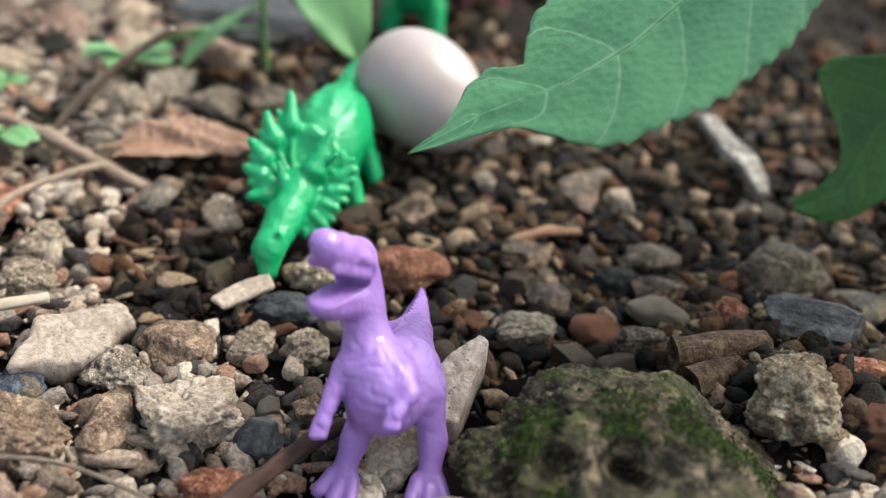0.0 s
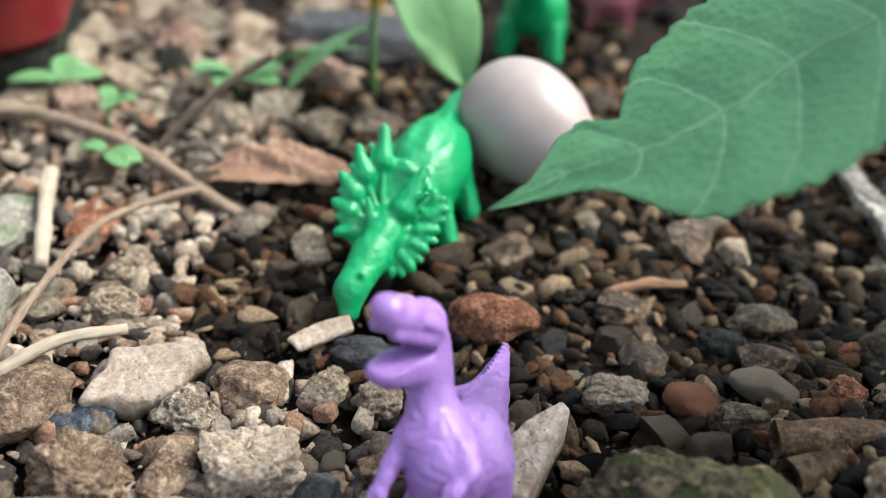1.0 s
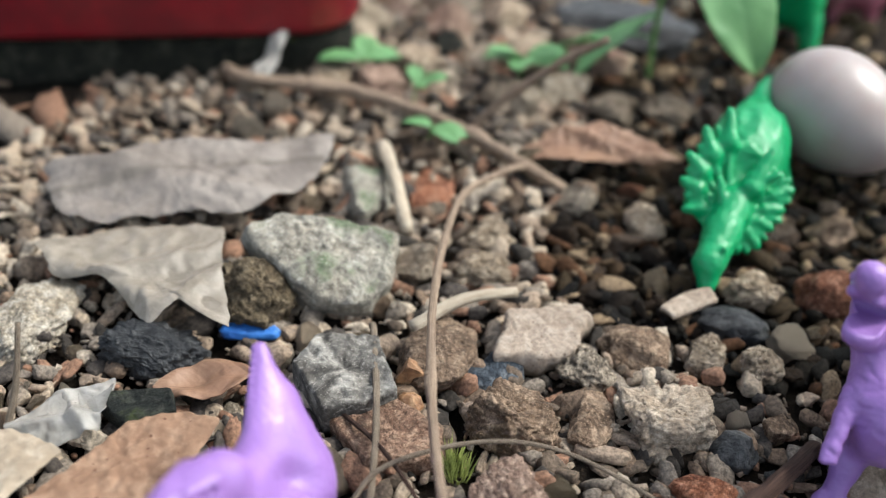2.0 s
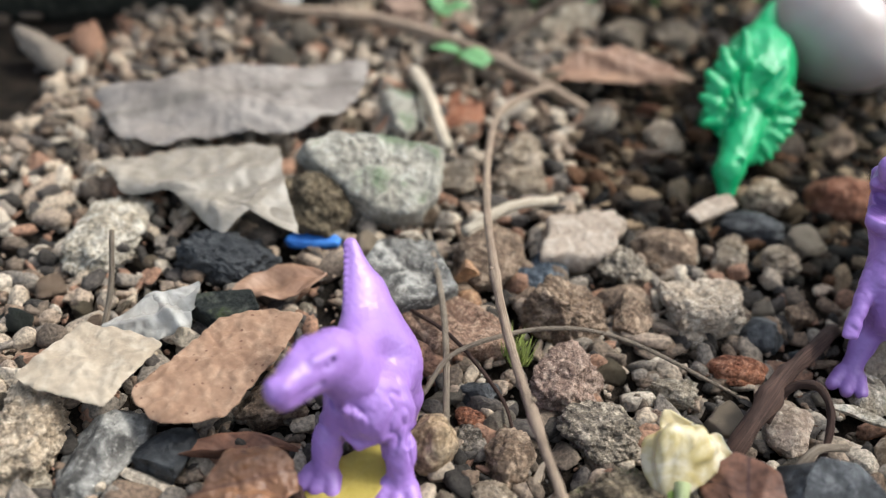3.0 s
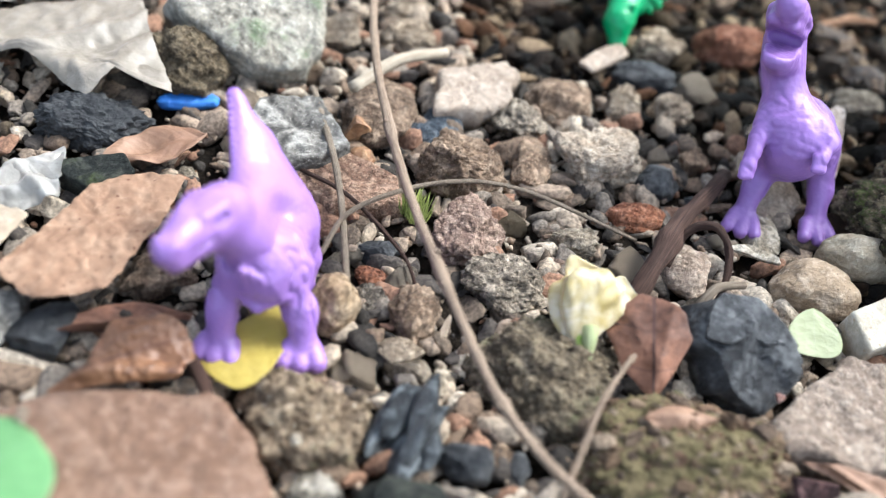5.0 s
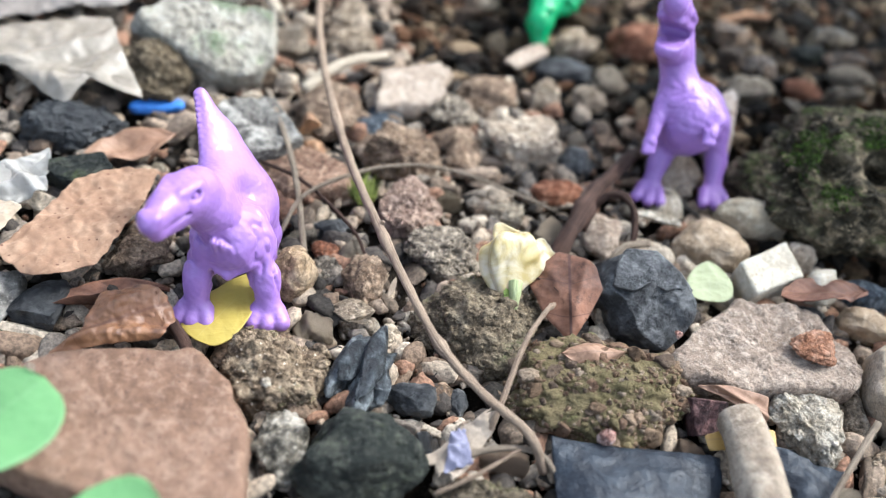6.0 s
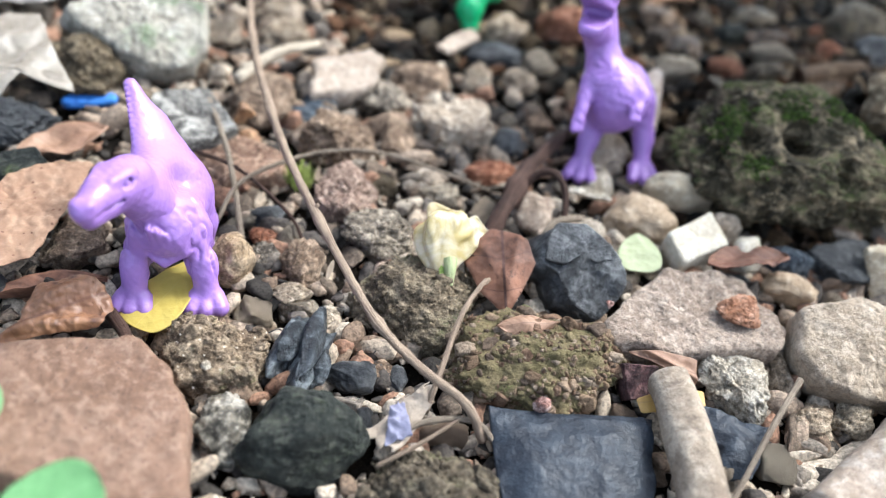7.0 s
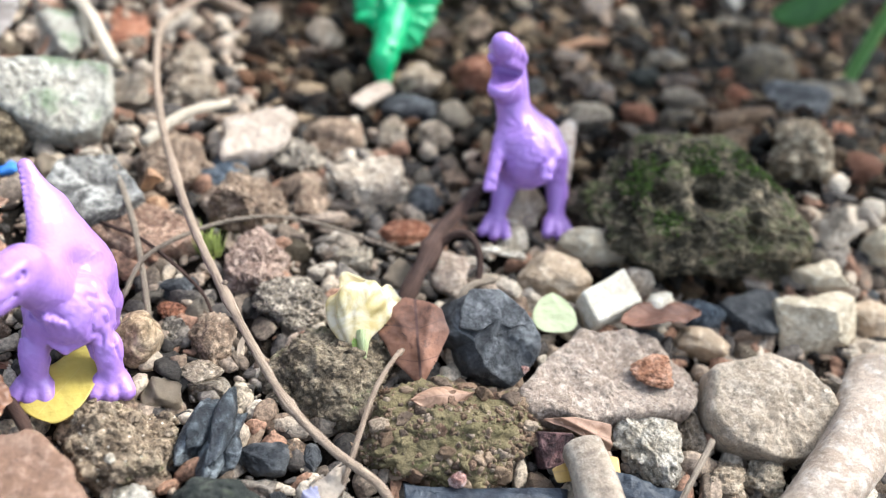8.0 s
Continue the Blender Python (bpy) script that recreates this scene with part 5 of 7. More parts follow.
plate("charcoal", "large charcoal chunk with a broken grey face", [(0.0189, -0.0123, 0.0195), (0.0273, -0.0128, 0.0200), (0.0342, -0.0180, 0.0180), (0.0392, -0.0237, 0.0135), (0.0383, -0.0268, 0.0105), (0.0333, -0.0320, 0.0060), (0.0308, -0.0340, 0.0050), (0.0220, -0.0310, 0.0090), (0.0193, -0.0253, 0.0140), (0.0147, -0.0238, 0.0160), (0.0160, -0.0177, 0.0180)], 0.013, MATS["coal"], 15, "charcoal", edge=0.0004, rough=0.0009, wobble=0.07, folds=((35, -0.25, 0.0016), (100, 0.3, 0.0012)), slide=(-0.0045, -0.0015, -0.001))
plate("charcoal", "thin charcoal flake lying on the large chunk", [(0.0163, -0.0177, 0.0190), (0.0192, -0.0127, 0.0206), (0.0271, -0.0131, 0.0211), (0.0338, -0.0180, 0.0191), (0.0372, -0.0218, 0.0160), (0.0335, -0.0216, 0.0169), (0.0296, -0.0228, 0.0166), (0.0252, -0.0214, 0.0181), (0.0208, -0.0240, 0.0170), (0.0152, -0.0232, 0.0172)], 0.0016, MATS["coal"], 16, "charcoal", edge=0.0002, rough=0.0004, wobble=0.12, grain=0.02)
flat_piece("stone", "long pale speckled stone beside the toy foot", [(0.0559, 0.0604), (0.0629, 0.0705), (0.0685, 0.0759), (0.0709, 0.0737), (0.0665, 0.0580), (0.0630, 0.0455), (0.0596, 0.0461)], 0.014, 0.012, MATS["speckled_cream"], 16, "stone", edge=0.001, wobble=0.16, rough=0.0012, tilt=0.1)
stone("stone", "pale tan porous stone with a hollowed face", -0.0028, 0.0458, 0.0257, 0.0226, 0.0180, 20, "rough", "pale", 1)
stone("stone", "dark grey pitted lava stone among the gravel", -0.0418, 0.0363, 0.0255, 0.0214, 0.0192, 0, "rough", "brown", 2)
stone("stone", "smooth brown stone half sunk in the gravel", -0.0148, 0.0750, 0.0202, 0.0186, 0.0121, 0, "round", "brown", 3)
stone("pebble", "small brown angular pebble", -0.0236, 0.0427, 0.0100, 0.0122, 0.0070, 0, "angular", "brown", 4)
stone("stone", "grey crumbly stone with white flecks", -0.0264, 0.0619, 0.0173, 0.0167, 0.0129, 0, "rough", "grey", 5)
stone("brick_fragment", "rust red brick fragment behind the toy", 0.0456, 0.1148, 0.0279, 0.0176, 0.0167, 10, "round", "brick", 6)
stone("brick_fragment", "small worn red brick pebble", 0.0066, 0.0285, 0.0170, 0.0102, 0.0077, 0, "round", "brick", 7)
stone("stone", "small pale porous stone with a rough surface", 0.0825, 0.0916, 0.0181, 0.0123, 0.0108, 0, "rough", "cream", 8)
stone("stone", "flat black stone with a dull sheen", 0.0141, 0.0926, 0.0218, 0.0120, 0.0109, -10, "round", "black", 9)
stone("pebble", "tan crumbly pebble in the gravel", 0.0067, 0.0799, 0.0107, 0.0111, 0.0086, 0, "rough", "tan", 10)
stone("pebble", "tan crumbly pebble with holes", 0.0215, 0.0764, 0.0125, 0.0125, 0.0100, 30, "rough", "tan", 11)
stone("stone", "smooth pale tan stone between the toy feet", 0.0483, 0.0444, 0.0153, 0.0218, 0.0076, 0, "round", "pale", 12)
stone("stone", "white chipped stone under the toy feet", 0.0421, 0.0309, 0.0138, 0.0180, 0.0062, 10, "angular", "white", 13)
stone("stone", "tan and cream pumice stone with deep pores", 0.1435, 0.0525, 0.0250, 0.0266, 0.0200, 10, "rough", "pumice", 14)
# wet colours on the next stones include painted shade from the weed
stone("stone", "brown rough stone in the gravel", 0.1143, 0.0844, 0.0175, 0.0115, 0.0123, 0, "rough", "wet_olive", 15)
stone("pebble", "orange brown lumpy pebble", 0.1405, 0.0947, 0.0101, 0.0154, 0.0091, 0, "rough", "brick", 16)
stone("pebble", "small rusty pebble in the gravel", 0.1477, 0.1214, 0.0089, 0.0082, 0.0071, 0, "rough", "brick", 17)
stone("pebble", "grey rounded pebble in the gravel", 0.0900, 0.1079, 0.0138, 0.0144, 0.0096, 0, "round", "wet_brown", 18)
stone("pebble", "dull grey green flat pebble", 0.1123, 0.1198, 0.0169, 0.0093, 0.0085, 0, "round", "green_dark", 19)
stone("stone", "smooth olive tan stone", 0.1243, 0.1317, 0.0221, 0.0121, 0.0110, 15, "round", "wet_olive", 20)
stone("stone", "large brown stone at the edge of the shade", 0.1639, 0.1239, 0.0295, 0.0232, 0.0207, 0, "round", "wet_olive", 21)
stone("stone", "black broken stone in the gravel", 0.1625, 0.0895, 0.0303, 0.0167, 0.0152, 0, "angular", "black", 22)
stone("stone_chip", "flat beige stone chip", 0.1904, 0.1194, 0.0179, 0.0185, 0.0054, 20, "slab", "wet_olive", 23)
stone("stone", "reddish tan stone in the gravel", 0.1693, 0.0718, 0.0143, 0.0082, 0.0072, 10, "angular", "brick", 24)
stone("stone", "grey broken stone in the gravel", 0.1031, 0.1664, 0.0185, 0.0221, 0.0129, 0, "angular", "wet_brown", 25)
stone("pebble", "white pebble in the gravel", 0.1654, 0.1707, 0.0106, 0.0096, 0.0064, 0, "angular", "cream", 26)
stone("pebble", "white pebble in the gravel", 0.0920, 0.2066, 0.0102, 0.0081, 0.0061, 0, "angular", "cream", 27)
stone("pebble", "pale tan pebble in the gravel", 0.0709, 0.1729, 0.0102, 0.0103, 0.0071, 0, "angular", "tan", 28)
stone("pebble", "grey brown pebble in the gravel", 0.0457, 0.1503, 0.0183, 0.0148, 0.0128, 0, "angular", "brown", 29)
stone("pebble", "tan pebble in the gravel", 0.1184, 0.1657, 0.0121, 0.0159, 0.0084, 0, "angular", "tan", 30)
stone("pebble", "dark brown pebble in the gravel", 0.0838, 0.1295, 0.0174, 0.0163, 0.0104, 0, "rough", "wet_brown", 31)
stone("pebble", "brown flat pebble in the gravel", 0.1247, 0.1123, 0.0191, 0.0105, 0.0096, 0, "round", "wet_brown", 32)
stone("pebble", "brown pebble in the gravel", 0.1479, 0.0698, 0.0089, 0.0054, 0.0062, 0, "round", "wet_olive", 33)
plate("stone", "large whitish stone stained with green lichen", [(-0.1320, 0.0727, 0.0220), (-0.1218, 0.0804, 0.0230), (-0.1087, 0.0830, 0.0220), (-0.0866, 0.0881, 0.0180), (-0.0862, 0.0722, 0.0110), (-0.0890, 0.0646, 0.0080), (-0.1040, 0.0590, 0.0110), (-0.1211, 0.0648, 0.0190)], 0.019, MATS["lichen"], 34, "stone", edge=0.0016, rough=0.0014, wobble=0.12, bulge=0.002)
# added dark lump: its colour gives the shaded left face of the lichen stone
stone("stone", "dark crumbly lump standing in for the pale stone's shaded side", -0.1245, 0.0600, 0.0270, 0.0230, 0.0260, -20, "clod", "olive", 35)
stone("stone", "small white stone with a green tinge", -0.1110, 0.1236, 0.0204, 0.0310, 0.0122, 10, "angular", "lichen", 36)
stone("stone_chip", "dull red flat stone chip", -0.0887, 0.1368, 0.0159, 0.0272, 0.0048, 0, "slab", "brick", 37)
stone("stone", "white crumbling porous stone", -0.1800, 0.0363, 0.0216, 0.0388, 0.0151, 0, "clod", "white", 38)
stone("stone", "black lumpy cinder stone", -0.1412, 0.0330, 0.0324, 0.0178, 0.0178, 0, "clod", "black", 39)
stone("stone", "brown rounded stone beside the twig", -0.0665, 0.0546, 0.0220, 0.0297, 0.0154, 0, "round", "brown", 40)
stone("stone", "blue grey smooth stone", -0.0537, 0.0495, 0.0142, 0.0104, 0.0078, 0, "round", "blue", 41)
stone("stone", "brown stone in the gravel", -0.0223, 0.0415, 0.0118, 0.0180, 0.0094, 0, "angular", "brown", 42)
stone("stone", "small black stone in the gravel", 0.0143, 0.0439, 0.0130, 0.0131, 0.0078, 0, "round", "black", 43)
stone("pebble", "dark brown pebble in the gravel", 0.0260, 0.0553, 0.0104, 0.0104, 0.0073, 0, "angular", "brown", 44)
stone("pebble", "tan pebble in the gravel", 0.0056, 0.0753, 0.0112, 0.0114, 0.0079, 0, "angular", "tan", 45)
stone("stone", "tan rough stone in the gravel", -0.0637, 0.1135, 0.0166, 0.0149, 0.0116, 0, "rough", "tan", 46)
stone("stone", "light brown rough stone", -0.0628, 0.0955, 0.0194, 0.0133, 0.0116, 0, "rough", "tan", 47)
stone("stone", "tan stone beside the twig", -0.0838, 0.0925, 0.0142, 0.0188, 0.0099, 0, "angular", "tan", 48)
stone("stone", "grey brown stone in the gravel", -0.0392, 0.1472, 0.0139, 0.0245, 0.0097, 0, "angular", "grey", 49)
stone("stone", "tan crumbly stone in the gravel", -0.0157, 0.1352, 0.0152, 0.0175, 0.0106, 0, "rough", "tan", 50)
stone("stone", "tan rough stone in the gravel", 0.0192, 0.1092, 0.0192, 0.0133, 0.0115, 0, "rough", "tan", 51)
stone("stone", "grey brown stone in the gravel", 0.0449, 0.1491, 0.0152, 0.0158, 0.0107, 0, "angular", "brown", 52)
stone("stone", "mauve brown rounded stone with a pitted face", -0.0387, 0.0120, 0.0197, 0.0234, 0.0168, 0, "rough", "mauve", 53)
stone("stone", "dark brown crumbly stone", -0.0502, -0.0166, 0.0131, 0.0182, 0.0118, 0, "rough", "brown", 54)
stone("stone", "dark brown crumbly stone behind the toy", -0.1115, -0.0126, 0.0189, 0.0187, 0.0113, 0, "rough", "brown", 55)
stone("charcoal", "shiny black charcoal lump", -0.1316, -0.0345, 0.0151, 0.0141, 0.0090, 0, "angular", "black", 56)
stone("stone", "grey banded stone in the gravel", -0.1457, -0.0394, 0.0189, 0.0311, 0.0114, 0, "angular", "bark_grey", 57)
stone("stone", "light tan pitted stone", -0.1652, -0.0375, 0.0205, 0.0286, 0.0144, 0, "rough", "tan", 58)
stone("pebble", "rusty red pebble in the gravel", -0.0617, -0.0054, 0.0088, 0.0062, 0.0053, 0, "rough", "brick", 59)
stone("pebble", "pale tan pebble in the gravel", -0.0527, -0.0280, 0.0122, 0.0086, 0.0073, 0, "angular", "tan", 60)
stone("pebble", "whitish pebble in the gravel", -0.0423, -0.0343, 0.0066, 0.0074, 0.0047, 0, "angular", "cream", 61)
stone("pebble", "small cream pebble in the gravel", -0.1141, 0.0218, 0.0055, 0.0053, 0.0044, 0, "round", "cream", 62)
stone("stone", "pale crumbly stone behind the flower", -0.0114, 0.0160, 0.0145, 0.0096, 0.0087, 0, "rough", "cream", 63)
stone("stone", "brown stone in the gravel", -0.0224, 0.0478, 0.0100, 0.0167, 0.0080, 0, "angular", "brown", 64)
stone("stone", "grey rough stone behind the clod", -0.0279, -0.0033, 0.0245, 0.0194, 0.0123, 0, "rough", "grey", 65)
stone("stone", "smooth grey stone under the root", 0.0184, 0.0109, 0.0147, 0.0195, 0.0088, 0, "round", "slabgrey", 66)
stone("stone", "rounded tan stone in the gravel", 0.0506, 0.0072, 0.0224, 0.0158, 0.0168, 0, "round", "honey", 67)
stone("stone", "rounded beige stone in the gravel", 0.0670, 0.0205, 0.0250, 0.0127, 0.0185, -8, "round", "sand", 68)
plate("stone", "cream white square stone with sharp edges", [(0.0552, -0.0047, 0.0120), (0.0706, 0.0043, 0.0135), (0.0742, -0.0070, 0.0115), (0.0585, -0.0150, 0.0100)], 0.011, MATS["ivory"], 69, "stone", edge=0.0008, rough=0.0004, wobble=0.04)
stone("pebble", "pale angular pebble beside the square stone", 0.0812, -0.0062, 0.0125, 0.0100, 0.0150, 15, "angular", "ivory", 70, 0.36)
stone("pebble", "beige grey pebble at the foot of the boulder", 0.0775, 0.0060, 0.0115, 0.0085, 0.0120, 0, "round", "pale", 71, 0.4)
plate("stone", "large tan block stone with a worn pitted face", [(0.0842, -0.0354, 0.0165), (0.1028, -0.0318, 0.0195), (0.1112, -0.0360, 0.0195), (0.1175, -0.0460, 0.0180), (0.1192, -0.0509, 0.0160), (0.1149, -0.0566, 0.0130), (0.1071, -0.0607, 0.0100), (0.0985, -0.0615, 0.0090), (0.0846, -0.0557, 0.0115), (0.0818, -0.0485, 0.0135)], 0.019, MATS["sandstone"], 72, "stone", edge=0.0022, rough=0.0011, wobble=0.06, bulge=0.002, foot=0.9)
stone("stone", "white and tan quartz stone", 0.0650, -0.0531, 0.0197, 0.0267, 0.0148, 0, "rough", "white", 73)
stone("stone", "olive tan rough stone", 0.0804, -0.0471, 0.0102, 0.0183, 0.0091, 0, "rough", "tan", 74)
stone("stone", "dark green black rounded stone", -0.0472, -0.0737, 0.0316, 0.0255, 0.0237, 0, "round", "green_dark", 75)
stone("stone", "white and black speckled stone", -0.0657, -0.0711, 0.0149, 0.0196, 0.0126, 0, "rough", "speckled", 76)
stone("charcoal", "black glossy charcoal piece", -0.0367, -0.0547, 0.0149, 0.0087, 0.0089, 0, "angular", "black", 77)
stone("pebble", "black pebble in the gravel", -0.0240, -0.0531, 0.0052, 0.0082, 0.0046, 0, "round", "black", 78)
stone("pebble", "brown pebble in the gravel", -0.0283, -0.0515, 0.0069, 0.0075, 0.0055, 0, "rough", "brown", 79)
stone("pebble", "whitish pebble in the gravel", -0.0413, -0.0329, 0.0054, 0.0078, 0.0043, 0, "angular", "cream", 80)
stone("pebble", "tan pebble in the gravel", -0.0505, -0.0309, 0.0121, 0.0077, 0.0072, 0, "angular", "tan", 81)
stone("pebble", "blue grey pebble in the gravel", -0.0604, -0.0121, 0.0079, 0.0095, 0.0055, 0, "angular", "grey", 82)
stone("pebble", "black pebble in the gravel", -0.0609, 0.0031, 0.0132, 0.0101, 0.0079, 0, "angular", "black", 83)
stone("pebble", "blue grey pebble in the gravel", -0.0487, 0.0551, 0.0131, 0.0151, 0.0079, 0, "round", "blue", 84)
stone("stone", "cream porous stone in the gravel", 0.0957, -0.0626, 0.0129, 0.0121, 0.0103, 0, "rough", "cream", 85)
stone("stone", "tan porous stone in the gravel", 0.0845, -0.0622, 0.0128, 0.0138, 0.0090, 0, "rough", "tan", 86)
stone("stone_chip", "dark flat stone chip", 0.0770, -0.0150, 0.0150, 0.0085, 0.0057, -10, "slab", "black", 87)
stone("pebble", "blue grey pebble in the gravel", 0.0950, -0.0068, 0.0165, 0.0090, 0.0105, -8, "round", "blue", 88, 0.35)
stone("stone", "black stone in the gravel", 0.1126, -0.0070, 0.0211, 0.0176, 0.0106, 10, "angular", "black", 89)
stone("stone", "large beige broken stone in the gravel", 0.1300, -0.0115, 0.0275, 0.0230, 0.0190, -35, "angular", "sand", 90, 0.3)
stone("pebble", "tan rounded pebble in the gravel", 0.1510, -0.0100, 0.0215, 0.0120, 0.0120, -10, "round", "honey", 91, 0.32)
stone("stone", "pale grey stone in the gravel", 0.1465, -0.0225, 0.0215, 0.0150, 0.0120, 0, "angular", "pale", 92, 0.3)
stone("stone", "pale beige stone beside the boulder", 0.1385, 0.0058, 0.0185, 0.0110, 0.0125, 0, "angular", "sand", 93, 0.35)
stone("stone", "cream stone beside the boulder", 0.1490, 0.0215, 0.0130, 0.0115, 0.0150, 0, "angular", "pale", 193, 0.35)
stone("stone", "rounded cream stone in the gravel", 0.1665, 0.0165, 0.0180, 0.0140, 0.0150, 20, "round", "sand", 194, 0.33)
stone("pebble", "light brown pebble in the gravel", 0.0922, -0.0172, 0.0170, 0.0100, 0.0110, -14, "round", "honey", 94, 0.32)
stone("stone", "pale stone near the pot", -0.1495, 0.2398, 0.0170, 0.0306, 0.0136, 0, "angular", "cream", 95)
stone("stone", "beige stone near the twig", -0.1189, 0.2189, 0.0276, 0.0152, 0.0165, 0, "angular", "tan", 96)
stone("stone", "dark slate slab beneath the seedling", -0.0363, 0.2763, 0.0647, 0.0356, 0.0227, 0, "angular", "black", 97)
stone("pebble", "tan pebble in the gravel", 0.0166, 0.1767, 0.0119, 0.0128, 0.0083, 0, "angular", "tan", 98)


def clod(label, x, y, w, d, h, top, material, seed, grains=220, name="soil_clod"):
    """A lump of earth: a round core crusted with grains."""
    rng = random.Random(seed)
    core, faces = stone_points(seed * 17 + 3, "clod", 6)
    verts, polys = [core * np.array([w / 2, d / 2, h / 2])], [np.array(faces)]
    count = len(core)
    banks = [[stone_points(seed * 31 + k, "rough" if k % 2 else "angular", sub) for k in range(6)] for sub in (1, 2, 3)]
    thick = field_noise(core * 2.3 + seed * 9.1) + 0.6 * field_noise(core * 5.1 + seed)
    for _ in range(grains):
        i = rng.randrange(len(core))
        at = core[i]
        if at[2] < -0.35 or thick[i] < rng.uniform(-0.55, 0.25):
            continue
        r = 0.0002 + 0.0008 * rng.random() ** 2.6
        if rng.random() < 0.035:
            r = 0.0009 + 0.0022 * rng.random() ** 1.6
        p, f = banks[0 if r < 0.00045 else 1 if r < 0.0011 else 2][rng.randrange(6)]
        turn = np.array(pose(0, 0, 0, rng.uniform(0, 360), rng.uniform(0, 360), 0).to_3x3())
        verts.append((p * r * np.array([1.2, 1.0, 0.8])) @ turn.T + at * np.array([w / 2, d / 2, h / 2]) * (0.985 if r < 0.0011 else 0.95))
        polys.append(np.array(f) + count)
        count += len(p)
    ob = mesh_object(name, np.concatenate(verts), np.concatenate(polys), MATS[material])
    ob.matrix_basis = pose(x, y, top - h / 2)
    FOOTPRINTS.append((x, y, max(w, d) * 0.42, top))
    return tagged(ob, label, name.replace("_", " "), "stones on the soil")


clod("brown earth clod with tufts of green moss", 0.0125, -0.0475, 0.053, 0.037, 0.026, 0.0155, "clod", 1, 7000)
clod("dark olive stone with mossy crumbs on top", -0.0195, -0.0295, 0.037, 0.033, 0.025, 0.0145, "mossgrey", 2, 2000, "stone")
clod("low earth mound under the toy", -0.0835, -0.0285, 0.040, 0.027, 0.012, 0.0030, "clodtan", 3, 2000)
clod("tan speckled earthy stone below the toy", -0.0700, -0.0505, 0.0275, 0.024, 0.022, 0.0130, "clodtan", 4, 2200, "stone")
clod("grey green mossy stone at the front", -0.0165, -0.0875, 0.038, 0.027, 0.024, 0.0120, "mossgrey", 5, 2500, "stone")
stone("stone_chip", "thin white shell like stone chip", -0.0655, -0.0915, 0.013, 0.008, 0.005, -20, "slab", "cream", 260)
stone("stone_chip", "narrow white stone chip", -0.159, -0.0485, 0.012, 0.006, 0.004, 10, "slab", "cream", 261)


def charcoal_splinter(x, y):
    """Long shards of burnt wood that lie side by side, still joined."""
    rng = random.Random(3)
    thing = empty("charcoal", (x, y, 0.001))
    thing.rotation_euler = (0, 0, radians(-8))
    for i in range(7):
        p, faces = stone_points(700 + i, "angular", 4)
        size = np.array([rng.uniform(0.0018, 0.004), rng.uniform(0.006, 0.0125), rng.uniform(0.002, 0.005)])
        shard = mesh_object("shard", p * size, faces, MATS["charcoal"], thing, smooth=False)
        shard.matrix_basis = pose((i - 3) * 0.0014, rng.uniform(-0.003, 0.003), 0.0055 + 0.0015 * math.sin(i * 1.9), rng.uniform(-5, 28), rng.uniform(-50, 50), rng.uniform(-28, 22))
    FOOTPRINTS.append((x, y, 0.008, 0.01))
    return tagged(thing, "long splintered blue black charcoal piece", "charcoal", "stones on the soil")


charcoal_splinter(-0.0484, -0.0499)


# ---- pale stones at the back ----
def back_stones():
    rng = random.Random(23)
    for i in range(40):
        x, y, r = rng.uniform(-0.15, -0.01), rng.uniform(0.19, 0.37), rng.uniform(0.006, 0.014)
        kind = rng.choice(("tan", "cream", "tan", "mauve", "cream"))
        word = {"tan": "tan", "cream": "cream", "mauve": "mauve brown", "grey": "grey"}[kind]
        stone("stone", "blunt %s stone behind the twigs" % word, x, y, 2 * r, 1.7 * r, 1.2 * r, rng.uniform(0, 360), rng.choice(("angular", "rough")), kind, 400 + i)


back_stones()


# ---- twigs ----
def twig(label, points, radius, material=TWIG, name="twig", category="twig", **more):
    return tagged(stick(name, points, radius, material, **more), label, category, "fallen twigs")


long_twig = twig("long pale brown twig arched over the stones", [(-0.058, 0.153, 0.007), (-0.0645, 0.141, 0.011), (-0.0740, 0.1155, 0.0165), (-0.0733, 0.084, 0.02), (-0.069, 0.054, 0.0225), (-0.0625, 0.0265, 0.0235), (-0.0555, 0.004, 0.0235), (-0.0478, -0.0150, 0.0228), (-0.0388, -0.0335, 0.0200), (-0.0303, -0.0480, 0.0170), (-0.0202, -0.0592, 0.0150), (-0.0090, -0.0680, 0.0126), (-0.004, -0.0725, 0.004)], 0.00122, knots=(0.42, 0.6, 0.75), rough=0.12, taper=0.9, seed=1)
stick("side_stub", [(-0.0478, -0.0150, 0.0228), (-0.0466, -0.0148, 0.0245)], 0.0009, TWIG, long_twig, taper=0.6, steps=3)
stick("side_stub", [(-0.0625, 0.0265, 0.0235), (-0.0640, 0.0268, 0.0250)], 0.0009, TWIG, long_twig, taper=0.6, steps=3)
twig("grey brown forked branch lying along the soil", [(-0.19, 0.188, 0.006), (-0.1751, 0.1795, 0.008), (-0.1393, 0.1818, 0.009), (-0.1105, 0.1774, 0.008), (-0.086, 0.1678, 0.008), (-0.058, 0.1525, 0.006), (-0.045, 0.149, 0.002)], 0.0027, knots=(0.3, 0.7), rough=0.14, seed=2)
twig("thin brown twig pointing upwards", [(-0.085, 0.172, 0.003), (-0.078, 0.1755, 0.013), (-0.058, 0.1775, 0.033), (-0.039, 0.1773, 0.0475)], 0.0017, knots=(0.5,), seed=3)
